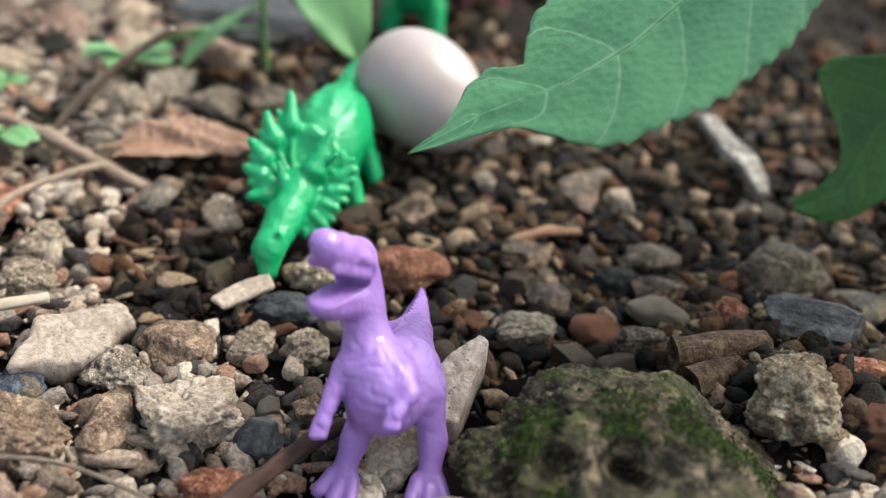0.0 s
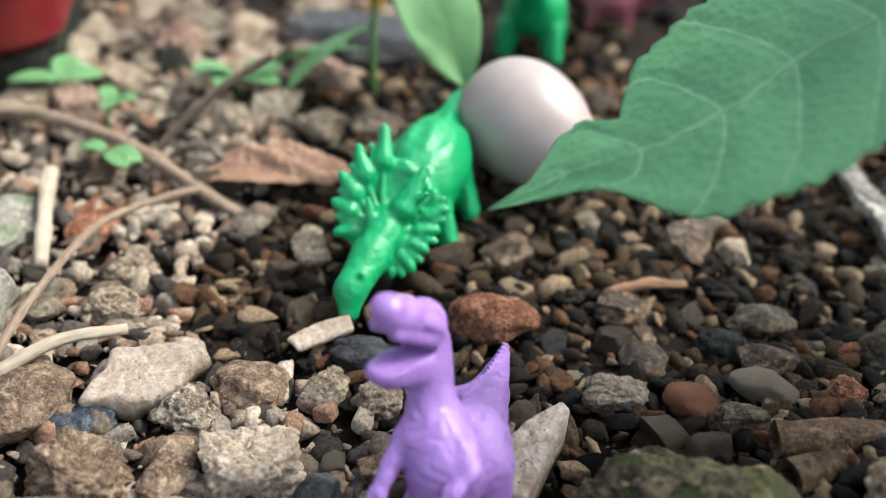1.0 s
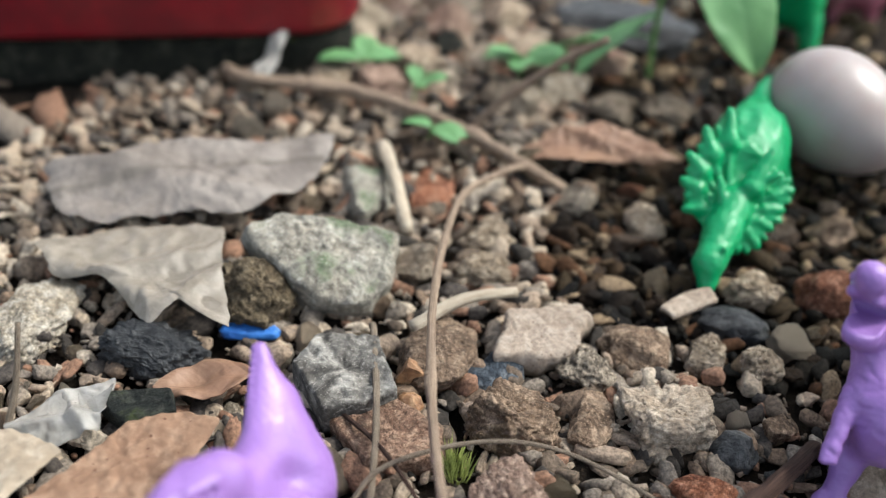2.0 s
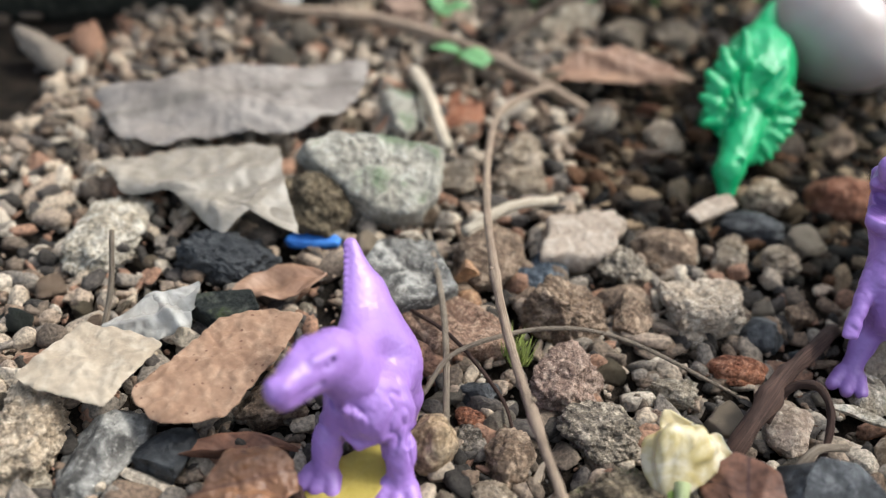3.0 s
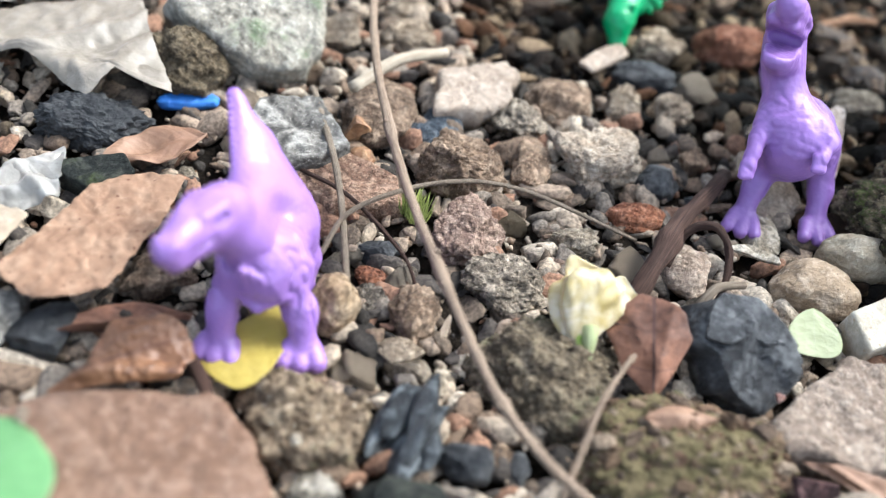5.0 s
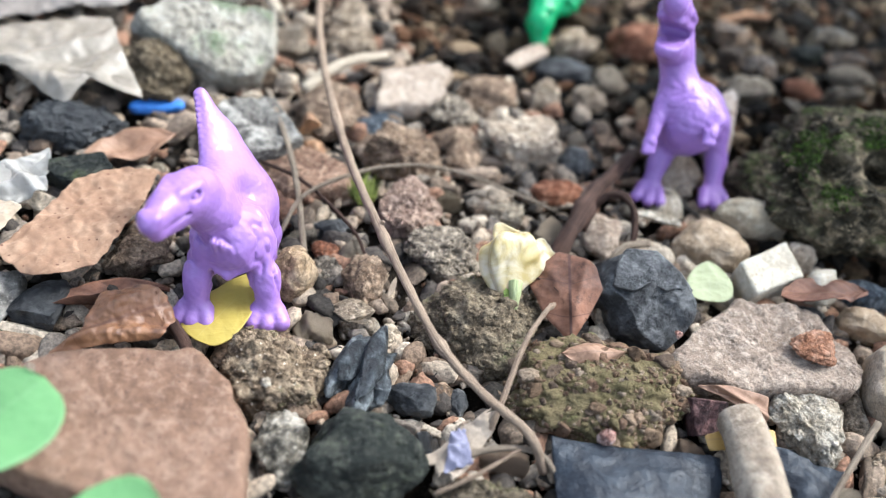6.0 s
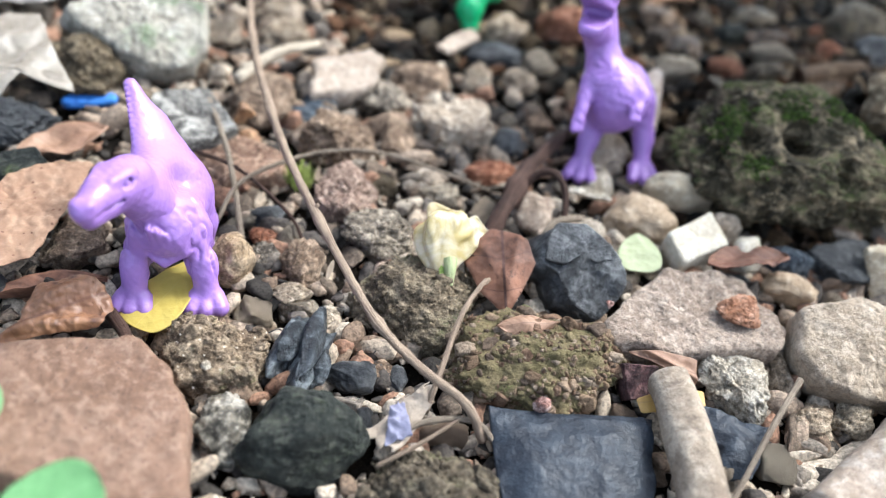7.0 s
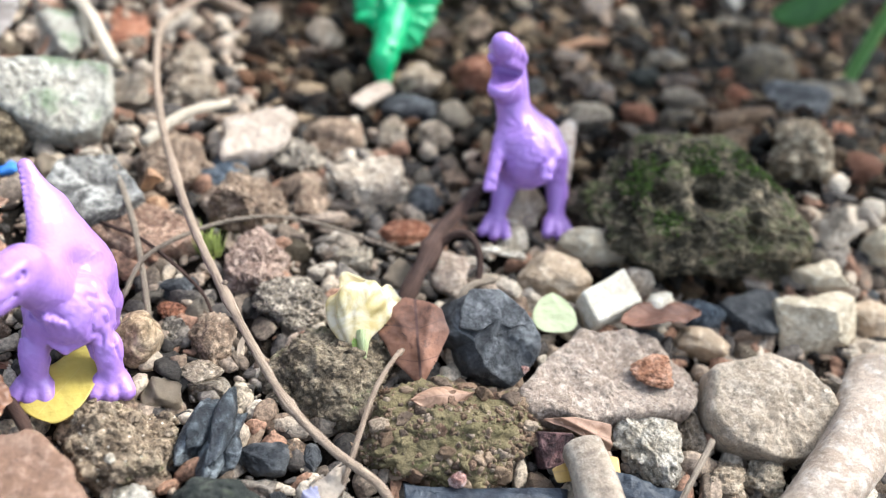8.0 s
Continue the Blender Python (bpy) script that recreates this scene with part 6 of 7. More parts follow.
twig("short bleached stalk under the long twig", [(-0.0755, 0.0575, 0.009), (-0.0638, 0.07, 0.012), (-0.05, 0.0799, 0.010)], 0.002, STRAW, seed=4)
twig("thin grey twig between the stones", [(-0.0872, 0.0582, 0.006), (-0.0852, 0.0532, 0.008), (-0.0739, 0.0187, 0.011), (-0.0669, -0.0125, 0.007)], 0.0011, DRY_WOOD, seed=5)
twig("very thin curved brown rootlet", [(-0.0748, -0.0048, 0.006), (-0.068, 0.007, 0.012), (-0.0467, 0.0199, 0.013), (-0.0252, 0.024, 0.010), (0.005, 0.0154, 0.006)], 0.0007, DRY_WOOD, seed=6)
twig("very thin brown rootlet crossing the twig", [(-0.085, 0.025, 0.006), (-0.07, 0.012, 0.011), (-0.055, -0.002, 0.008), (-0.05, -0.01, 0.004)], 0.0006, ROOT, seed=7)
twig("thick dark root half buried beside the toy", [(-0.002, -0.012, 0.002), (0.006, 0.000, 0.010), (0.0155, 0.0185, 0.012), (0.027, 0.036, 0.010), (0.034, 0.05, 0.003)], 0.0027, ROOT, knots=(0.4,), rough=0.18, seed=8)
twig("curled strip of dry bark", [(0.012, 0.008, 0.006), (0.0162, 0.0142, 0.013), (0.0225, 0.0128, 0.017), (0.0255, 0.006, 0.0145), (0.0245, -0.0015, 0.009), (0.022, -0.005, 0.004)], 0.0011, ROOT, rough=0.2, seed=9)
twig("short bent pale twig end", [(0.016, -0.01, 0.007), (0.0215, -0.0035, 0.012), (0.03, 0.001, 0.010)], 0.0013, DRY_WOOD, seed=10)
twig("thin brown stem leaning on the earth clod", [(-0.018, -0.0665, 0.006), (-0.015, -0.0593, 0.012), (-0.0094, -0.0441, 0.016), (-0.0035, -0.0333, 0.016), (0.0, -0.027, 0.012)], 0.0008, TWIG, knots=(0.9,), seed=11)
twig("broken grey twig ends and fibres", [(-0.028, -0.074, 0.006), (-0.017, -0.0705, 0.009), (-0.006, -0.07, 0.008), (0.0, -0.0755, 0.004)], 0.0009, DRY_WOOD, seed=12)
twig("fine dry fibre lying on soil", [(-0.03, -0.081, 0.005), (-0.02, -0.077, 0.009), (-0.009, -0.069, 0.009)], 0.0006, TWIG, seed=13)
twig("thick grey dry stick end", [(0.0432, -0.0585, 0.012), (0.0438, -0.066, 0.013), (0.0445, -0.083, 0.0125), (0.0452, -0.098, 0.009)], 0.0056, MATS["dry_log"], name="stick", rough=0.06, taper=1.08, seed=14, sides=24)
twig("thick pale bent piece of driftwood", [(0.138, -0.035, 0.012), (0.122, -0.0555, 0.015), (0.0985, -0.0785, 0.014), (0.074, -0.096, 0.009)], 0.0078, MATS["bleached_log"], name="stick", rough=0.16, taper=1.1, seed=15, sides=28)
twig("thin grey stalk leaning over the stones", [(0.0795, -0.0565, 0.012), (0.066, -0.073, 0.012), (0.052, -0.0915, 0.008)], 0.0009, DRY_WOOD, seed=16)
twig("bleached wood splinter on gravel", [(-0.1123, 0.151, 0.006), (-0.103, 0.132, 0.009), (-0.0895, 0.1035, 0.006)], 0.0028, STRAW, rough=0.2, seed=17)
twig("short brown hollow stem", [(0.1195, 0.0735, 0.0165), (0.131, 0.0755, 0.0175), (0.1455, 0.078, 0.0175)], 0.0046, MATS["brown_stem"], name="hollow_stem", hollow=True, rough=0.12, seed=18, sides=24, taper=1.0)
twig("short broken hollow stem", [(0.1215, 0.0615, 0.0165), (0.128, 0.0660, 0.016), (0.137, 0.0715, 0.0155)], 0.0046, MATS["brown_stem"], name="hollow_stem", hollow=True, rough=0.14, seed=19, sides=24, taper=0.8)
twig("dull red curved bark sliver", [(0.078, 0.1335, 0.004), (0.09, 0.1395, 0.006), (0.1022, 0.1445, 0.004)], 0.0022, RED_WOOD, name="bark_sliver", rough=0.25, seed=20, taper=0.6)
flat_piece("wood_splinter", "white weathered flat wood splinter", [(0.155, 0.227), (0.162, 0.224), (0.1715, 0.196), (0.1725, 0.172), (0.167, 0.1685), (0.1655, 0.18), (0.159, 0.203)], 0.012, 0.004, MATS["bark_grey"], 14, "wood splinter", "fallen twigs", edge=0.0006, wobble=0.2, rough=0.0014)
flat_piece("wood_chip", "small pale wood chip below the green toy", [(-0.0085, 0.0895), (-0.004, 0.0862), (0.0085, 0.0982), (0.006, 0.1035), (-0.002, 0.0985)], 0.0072, 0.0016, MATS["pale_chip"], 12, "wood chip", "fallen twigs", edge=0.0006, wobble=0.12)
twig("thin dark twig under the curled leaf", [(-0.1, -0.035, 0.004), (-0.0925, -0.046, 0.007), (-0.083, -0.0625, 0.006)], 0.0018, ROOT, seed=23)
twig("thin upright grey stalk at the gravel edge", [(-0.163, -0.004, 0.002), (-0.162, 0.004, 0.014), (-0.163, 0.012, 0.028)], 0.0009, DRY_WOOD, seed=24)


twig("short grey straw lying on the brick shard", [(-0.1231, -0.0613, 0.0142), (-0.1220, -0.0674, 0.0146), (-0.1209, -0.0734, 0.0142)], 0.0011, DRY_WOOD, seed=25)
stone("stone_chip", "tiny white crumb on the speckled stone", -0.0707, -0.0592, 0.0026, 0.0026, 0.0022, 0, "round", "white", 266, 5.6)


# ---- fallen leaves ----
def dead_leaf(label, base, tip, across, width, material, name="leaf", **more):
    return tagged(blade(name, base, tip, across, width, material, rib=width * 0.012 if width > 0.015 else 0.0, **more), label, "leaf", "fallen leaves")


flat_piece("leaf", "broad dry brown leaf lying flat", [(-0.1421, -0.0246), (-0.138, -0.0302), (-0.1305, -0.0337), (-0.1187, -0.0282), (-0.1125, -0.0077), (-0.1108, 0.0091), (-0.1207, 0.0094), (-0.1311, 0.0024)], 0.0125, 0.0006, BROWN_PLAIN, 8, "leaf", "fallen leaves", edge=0.0002, rough=0.0014, wobble=0.1)
flat_piece("leaf", "bleached beige dry leaf lying flat", [(-0.1718, -0.028), (-0.1638, -0.0317), (-0.1462, -0.0325), (-0.1417, -0.0098), (-0.1519, -0.0071), (-0.1636, -0.0083)], 0.0135, 0.0006, BEIGE_PLAIN, 9, "leaf", "fallen leaves", edge=0.0002, rough=0.0011, wobble=0.08)
plate("leaf", "curled rusty brown dry leaf with a small hole", [(-0.1275, -0.0535, 0.0060), (-0.1165, -0.0475, 0.0090), (-0.1144, -0.0372, 0.0130), (-0.1051, -0.0345, 0.0145), (-0.0984, -0.0358, 0.0130), (-0.0952, -0.0415, 0.0100), (-0.0981, -0.0471, 0.0090), (-0.1108, -0.0500, 0.0095)], 0.0005, CURLED_LEAF, 23, "leaf", "fallen leaves", edge=0.0002, rough=0.0009, wobble=0.12, grain=0.0065, bulge=0.0015, folds=((70, -0.4, 0.002), (95, 0.4, 0.0016), (60, 0.9, -0.0012)))
rust_leaf = plate("leaf", "dark red brown dry leaf leaning on the charcoal", [(0.0009, -0.0129, 0.0175), (0.0060, -0.0152, 0.0182), (0.0108, -0.0172, 0.0175), (0.0127, -0.0228, 0.0150), (0.0089, -0.0299, 0.0100), (0.0051, -0.0347, 0.0060), (-0.0019, -0.0280, 0.0085), (-0.0072, -0.0178, 0.0115)], 0.0004, RUST_LEAF, 9, "leaf", "fallen leaves", edge=0.0002, rough=0.0005, wobble=0.03, bulge=0.0012, folds=((30, 0.55, 0.0012), (75, -0.3, 0.0014), (120, 0.2, 0.0008)))
for line in ([(-0.0068, -0.0180, 0.0124), (-0.0015, -0.0205, 0.0132), (0.0035, -0.0255, 0.0122), (0.0090, -0.0302, 0.0105)], [(0.0035, -0.0255, 0.0122), (0.0052, -0.0228, 0.0138), (0.0062, -0.0210, 0.0148)]):
    stick("vein", [tuple(Vector(q) - rust_leaf.location + Vector((0, -0.0003, 0.0003))) for q in line], 0.00024, ROOT, rust_leaf, taper=0.5, sides=8, steps=6, rough=0.05)
dead_leaf("yellow oval leaflet under the toy", (-0.077, -0.0205, 0.008), (-0.0905, -0.0435, 0.0055), (0.9, -0.5, 0.1), 0.0145, YELLOW_LEAF, peak=0.55, fold=0.05, wave=0.02, seed=25, sharp=0.45)
dead_leaf("pale green round leaflet", (0.0475, -0.0025, 0.009), (0.0465, -0.0155, 0.006), (1, 0, 0.1), 0.0125, LIME_LEAF, peak=0.5, fold=0.03, wave=0.02, seed=26, sharp=0.5)
plate("leaf", "large grey rotten leaf sheet on the stones", [(-0.2178, 0.1007, 0.0060), (-0.1906, 0.1199, 0.0100), (-0.1585, 0.1287, 0.0110), (-0.1280, 0.1491, 0.0120), (-0.1248, 0.1394, 0.0100), (-0.1309, 0.1061, 0.0090), (-0.1428, 0.0923, 0.0100), (-0.1639, 0.0871, 0.0090), (-0.1826, 0.0779, 0.0080), (-0.2026, 0.0827, 0.0060)], 0.0008, GREY_LEAF, 7, "leaf", "fallen leaves", edge=0.0003, rough=0.0024, wobble=0.12, bulge=0.003, grain=0.022, folds=((60, -0.2, 0.004), (110, 0.5, 0.003)))
plate("leaf", "torn red brown leaf flat behind the fork", [(-0.0620, 0.1560, 0.0080), (-0.0560, 0.1700, 0.0120), (-0.0380, 0.1800, 0.0140), (-0.0180, 0.1760, 0.0120), (-0.0060, 0.1660, 0.0080), (-0.0180, 0.1620, 0.0080), (-0.0360, 0.1600, 0.0080)], 0.0005, BROWN_LEAF, 28, "leaf", "fallen leaves", edge=0.0002, rough=0.0016, wobble=0.2, folds=((70, 0.1, 0.003), (100, -0.5, 0.002)))
dead_leaf("small dry leaf scrap on the earth clod", (0.017, -0.0425, 0.014), (0.0, -0.0445, 0.014), (0, 1, 0.3), 0.009, BROWN_LEAF, peak=0.5, fold=0.3, wave=0.08, seed=29, curl=1.0)
plate("leaf", "folded brown leaf between the stones", [(0.0338, -0.0480, 0.0100), (0.0433, -0.0482, 0.0115), (0.0539, -0.0500, 0.0105), (0.0529, -0.0560, 0.0060), (0.0465, -0.0536, 0.0095), (0.0400, -0.0500, 0.0100)], 0.0005, BROWN_LEAF, 30, "leaf", "fallen leaves", edge=0.0002, rough=0.0006, wobble=0.06, folds=((80, 0.1, 0.0016),))
plate("bark_chunk", "dark wine red bark piece under the folded leaf", [(0.0335, -0.0520, 0.0100), (0.0427, -0.0525, 0.0100), (0.0430, -0.0585, 0.0050), (0.0344, -0.0600, 0.0050)], 0.008, MATS["wine"], 41, "bark", edge=0.0006, rough=0.0008, wobble=0.1, folds=((5, -0.4, 0.0008), (0, 0.3, 0.0008)))
tagged(blade("seed_husk", (-0.0417, -0.0185, 0.0075), (-0.0434, -0.0240, 0.0050), (1, 0, 0.1), 0.0016, BEIGE_LEAF, peak=0.5, fold=0.2, seed=50, nu=20, nv=8), "thin pale seed sliver between the stones", "seed husk", "fallen leaves")
plate("stone_chip", "thin white stone chip before the toy feet", [(0.0270, 0.0170, 0.0070), (0.0345, 0.0180, 0.0080), (0.0425, 0.0150, 0.0080), (0.0430, 0.0130, 0.0070), (0.0330, 0.0150, 0.0075)], 0.0012, MATS["white"], 42, "stone chip", edge=0.0003, rough=0.0004, wobble=0.1)
stone("stone_chip", "small pink and white crumb on the earth clod", 0.0109, -0.0642, 0.0042, 0.0040, 0.0050, 20, "angular", "pink", 262, 1.6)
stone("stone_chip", "tiny pink crumb on the charcoal face", 0.0337, -0.0315, 0.0022, 0.0024, 0.0022, 0, "angular", "pink", 263, 4.3)
dead_leaf("dull red leaf scrap", (0.0905, -0.0125, 0.0125), (0.0655, -0.0150, 0.0105), (0.1, -0.9, 0.35), 0.013, RUST_LEAF, peak=0.5, fold=0.3, wave=0.08, seed=31)
plate("leaf", "orange yellow dry leaf strip under the stick", [(0.0355, -0.0614, 0.0080), (0.0439, -0.0586, 0.0090), (0.0536, -0.0587, 0.0090), (0.0536, -0.0636, 0.0080), (0.0366, -0.0650, 0.0070)], 0.0005, ORANGE_LEAF, 32, "leaf", "fallen leaves", edge=0.0002, rough=0.0005, wobble=0.06)
stone("seed_husk", "orange brown curled seed husk", -0.0718, 0.0437, 0.0085, 0.0075, 0.0110, 10, "angular", "husk", 264, 0.55)
stone("seed_husk", "small orange brown seed husk", -0.0695, 0.0340, 0.0075, 0.0060, 0.0080, -15, "round", "husk", 265, 0.45)
dead_leaf("brown leaf scrap under the bark", (-0.11, 0.03, 0.008), (-0.135, 0.02, 0.004), (0.3, -0.9, 0.1), 0.014, BROWN_LEAF, peak=0.5, fold=0.2, wave=0.08, seed=34)
dead_leaf("reddish dry leaf edge", (-0.10, -0.028, 0.006), (-0.132, -0.0365, 0.004), (0.2, -0.9, 0.4), 0.010, RUST_LEAF, peak=0.5, fold=0.3, wave=0.05, seed=35, curl=0.8)


# ---- flower ----
def fallen_flower():
    """A limp pleated corolla, collapsed like a wet bag, on a green calyx with thin bent stalks."""
    thing = empty("fallen_flower", (-0.0125, -0.0258, 0.0095))
    axis = smooth_path([(0.0000, -0.0010, 0.0010), (-0.0006, 0.005, 0.0042), (0.0010, 0.011, 0.0066), (0.0036, 0.0170, 0.0062)], 10)
    rows, n = len(axis), 150
    verts, uvs, faces = [], [], []
    for layer in (0, 1):
        for i, c in enumerate(axis):
            f = i / (rows - 1)
            close = math.sqrt(max(0.0006, 1 - max(0.0, (f - 0.64) / 0.36) ** 2))
            wide, high = (0.0016 + 0.0072 * math.sin(min(1.0, f * 1.25) * 1.5) ** 1.1) * close, (0.0013 + 0.0050 * math.sin(min(1.0, f * 1.4) * 1.57)) * close
            for j in range(n):
                w = 2 * math.pi * j / n
                pleat = 0.9 * math.sin(w * 4 + 1.6 * math.sin(w * 2 + 0.5) + f * 1.6) + 0.35 * math.sin(w * 9 + 2 * f + 1.0) * f
                r = 1 + (0.10 + 0.12 * f) * pleat + 0.16 * f * noise.noise(Vector((math.cos(w) * 1.6, math.sin(w) * 1.6, f * 1.5 + 4)))
                lobe = f ** 4 * 0.0012 * (math.sin(w * 5 + 0.7) + 1.2 * noise.noise(Vector((math.cos(w) * 3, math.sin(w) * 3, 8))))
                x = c[0] + (wide * r - layer * 0.0003) * math.cos(w) + max(0.0, math.cos(w)) * 0.0040 * f ** 2
                z = c[2] + (high * r - layer * 0.0003) * math.sin(w) - max(0.0, math.cos(w)) * 0.0028 * f
                verts.append((x, c[1] + lobe + 0.0016 * f * noise.noise(Vector((x * 500, z * 500, 2))), z))
                uvs.append((f, 0.25 + 0.5 * j / n))
    size = rows * n
    for i in range(rows - 1):
        for j in range(n):
            k = (j + 1) % n
            a, b, c, d = i * n + j, i * n + k, (i + 1) * n + k, (i + 1) * n + j
            faces += [(a, b, c, d), (a + size, d + size, c + size, b + size)]
    for j in range(n):
        k = (j + 1) % n
        a, b = (rows - 1) * n + j, (rows - 1) * n + k
        faces.append((a, b, b + size, a + size))
    mesh_object("corolla", verts, faces, BLOOM, thing, True, uvs)
    for i, (b, tip, w) in enumerate((((0.0035, 0.007, 0.0062), (0.0125, 0.0140, 0.0062), 0.0080), ((-0.0030, 0.006, 0.0060), (0.0030, 0.0185, 0.0085), 0.0100))):
        d = Vector(tip) - Vector(b)
        blade("petal", b, tip, d.cross(Vector((0, -0.3, 1))).normalized(), w, BLOOM, thing, peak=0.6, sag=0.12, fold=-0.3, wave=0.07, seed=40 + i, sharp=0.25, nu=36, nv=18, cut=0.3, thick=0.0004, curl=0.2)
    stick("calyx", [(0.0016, 0.0030, 0.0052), (0.0017, 0.0002, 0.0040), (0.0016, -0.0030, 0.0012)], 0.0021, LIME_STEM, thing, taper=0.6, label="pale green calyx")
    blade("sepal", (0.0006, -0.0036, 0.0010), (-0.0012, 0.0030, 0.0058), (1, 0.2, 0.2), 0.0016, GREEN_SEPAL, thing, peak=0.4, fold=0.2, seed=49, nu=16, nv=8, label="bright green sepal")
    stick("flower_stalk", [(0.0010, -0.0030, 0.0008), (0.0022, -0.0085, -0.002), (0.0048, -0.0105, -0.003)], 0.0007, TWIG, thing)
    stick("flower_stalk", [(0.0014, -0.0030, 0.0010), (0.0036, -0.0070, -0.001), (0.0044, -0.0115, -0.004)], 0.0006, TWIG, thing)
    return tagged(thing, "wilted cream white fallen flower with a green calyx", "flower")


fallen_flower()


# ---- sprigs and moss ----
def sprig(label, x, y, seed, leaves, size, material=YOUNG_LEAF):
    thing = empty("sprig", (x, y, 0))
    rng = random.Random(seed)
    stick("stem", [(0, 0, -0.003), (0.001, 0, 0.006), (0.002, 0.001, 0.012)], 0.0007, GREEN_STEM, thing)
    for i in range(leaves):
        a = rng.uniform(0, 2 * math.pi)
        out = Vector((math.cos(a), math.sin(a), rng.uniform(-0.2, 0.4))) * size
        blade("leaf", (0.002, 0.001, 0.011), Vector((0.002, 0.001, 0.011)) + out, (-math.sin(a), math.cos(a), 0.1), size * 0.6, material, thing, peak=0.5, sag=0.1, seed=seed + i, nu=20, nv=8)
    return tagged(thing, label, "sprig", "green sprigs")


sprig("tiny light green sprig by the branch", -0.098, 0.160, 70, 3, 0.013)
sprig("tiny light green sprig behind the branch", -0.112, 0.190, 71, 3, 0.012)
sprig("small green sprig near the seedling", -0.075, 0.225, 72, 5, 0.018)
sprig("small green sprig beside the pot", -0.1390, 0.2030, 73, 5, 0.018)


def moss_tuft(x, y, seed):
    rng = random.Random(seed)
    verts, faces = [], []
    for _ in range(60):
        a, r = rng.uniform(0, 6.28), 0.0028 * rng.random() ** 0.5
        bx, by = r * math.cos(a), r * math.sin(a)
        tip = (bx * 1.7 + rng.uniform(-1, 1) * 0.001, by * 1.7 + rng.uniform(-1, 1) * 0.001, rng.uniform(0.003, 0.0075))
        k = len(verts)
        verts += [(bx - 0.0003, by, -0.001), (bx + 0.0003, by, -0.001), (bx, by + 0.0003, -0.001), tip]
        faces += [(k, k + 1, k + 3), (k + 1, k + 2, k + 3), (k + 2, k, k + 3)]
    ob = mesh_object("moss_tuft", verts, faces, MOSS_TUFT)
    ob.location = (x, y, 0.003)
    return tagged(ob, "small yellow green moss tuft among the stones", "moss")


def moss_cushion(place, radius, count, seed):
    """Small rounded moss heads that cling to the boulder about a place on it."""
    rng = random.Random(seed)
    m = np.array(boulder.matrix_basis)
    me = boulder.data
    co = np.empty(len(me.vertices) * 3, np.float32)
    me.vertices.foreach_get("co", co)
    no = np.empty(len(me.vertices) * 3, np.float32)
    me.vertices.foreach_get("normal", no)
    co, no = co.reshape(-1, 3) @ m[:3, :3].T + m[:3, 3], no.reshape(-1, 3) @ m[:3, :3].T
    spot = co[np.argmin(np.linalg.norm(co - np.array(place), axis=1))]
    gap = np.linalg.norm(co - spot, axis=1) / (1.6 * radius) + 1.5 * field_noise(co * 330 + seed)
    near = np.flatnonzero((gap < 0.9) & (no[:, 2] > 0.05))
    head, tri = ico(1)
    verts, faces = [], []
    for k in range(count * 2 if len(near) else 0):
        i = near[rng.randrange(len(near))]
        r = 0.00010 + 0.00030 * rng.random() ** 2
        tilt = np.array([rng.uniform(-0.3, 0.3), rng.uniform(-0.3, 0.3), rng.uniform(0.6, 1.6)])
        faces.append(tri + len(head) * k)
        verts.append(head * r * np.array([1, 1, 1.3]) + co[i] - spot + no[i] * r * 0.5 + tilt * r * 0.4)
    if verts:
        ob = mesh_object("moss_cushion", np.concatenate(verts), np.concatenate(faces), GREEN_MOSS)
        ob.location = spot
        tagged(ob, "bright green moss cushion growing on the dark stone", "moss", "moss on the stone")


for i, (place, radius, count) in enumerate((((0.0696, 0.025, 0.036), 0.0050, 700), ((0.0770, 0.033, 0.036), 0.0040, 380), ((0.0826, 0.0105, 0.030), 0.0028, 260), ((0.0982, 0.0316, 0.037), 0.0050, 420), ((0.1143, 0.031, 0.034), 0.0048, 650), ((0.1216, 0.0306, 0.030), 0.0052, 750), ((0.1300, 0.0312, 0.024), 0.0050, 650), ((0.1345, 0.028, 0.016), 0.0046, 420), ((0.0972, 0.0197, 0.038), 0.0030, 220))):
    moss_cushion(place, radius, count, 80 + i)

moss_tuft(-0.0545, 0.019, 5), moss_tuft(-0.0525, 0.0165, 6)


# ---- litter ----
def litter(label, category, ob):
    return tagged(ob, label, category, "litter")


litter("crumpled black plastic film", "plastic film", sheet("plastic_film", [(-0.003, -0.0645, 0.006), (0.0385, -0.0665, 0.006), (0.0345, -0.098, 0.003), (-0.0005, -0.097, 0.003)], BLACK_FILM, 0.005, 0.0022, 48, seed=1, n=90, ragged=0.02))
litter("small crumpled black plastic scrap", "plastic film", sheet("plastic_film", [(0.0528, -0.0625, 0.006), (0.070, -0.0685, 0.005), (0.061, -0.0825, 0.004), (0.0486, -0.0825, 0.003)], BLACK_FILM, 0.004, 0.003, 80, seed=2, n=60))
plate("plastic_film", "cloudy beige plastic film curled over the stones", [(-0.1957, 0.0620, 0.0080), (-0.1702, 0.0776, 0.0090), (-0.1412, 0.0809, 0.0120), (-0.1282, 0.0506, 0.0140), (-0.1181, 0.0313, 0.0120), (-0.1250, 0.0302, 0.0100), (-0.1365, 0.0443, 0.0120), (-0.1430, 0.0361, 0.0080), (-0.1621, 0.0488, 0.0070), (-0.1809, 0.0496, 0.0060)], 0.0004, CLEAR_FILM, 3, "plastic film", "litter", edge=0.0002, rough=0.0016, wobble=0.1, bulge=0.002, grain=0.018, folds=((150, 0.3, 0.004), (100, -0.3, 0.003), (175, -0.6, 0.003)))
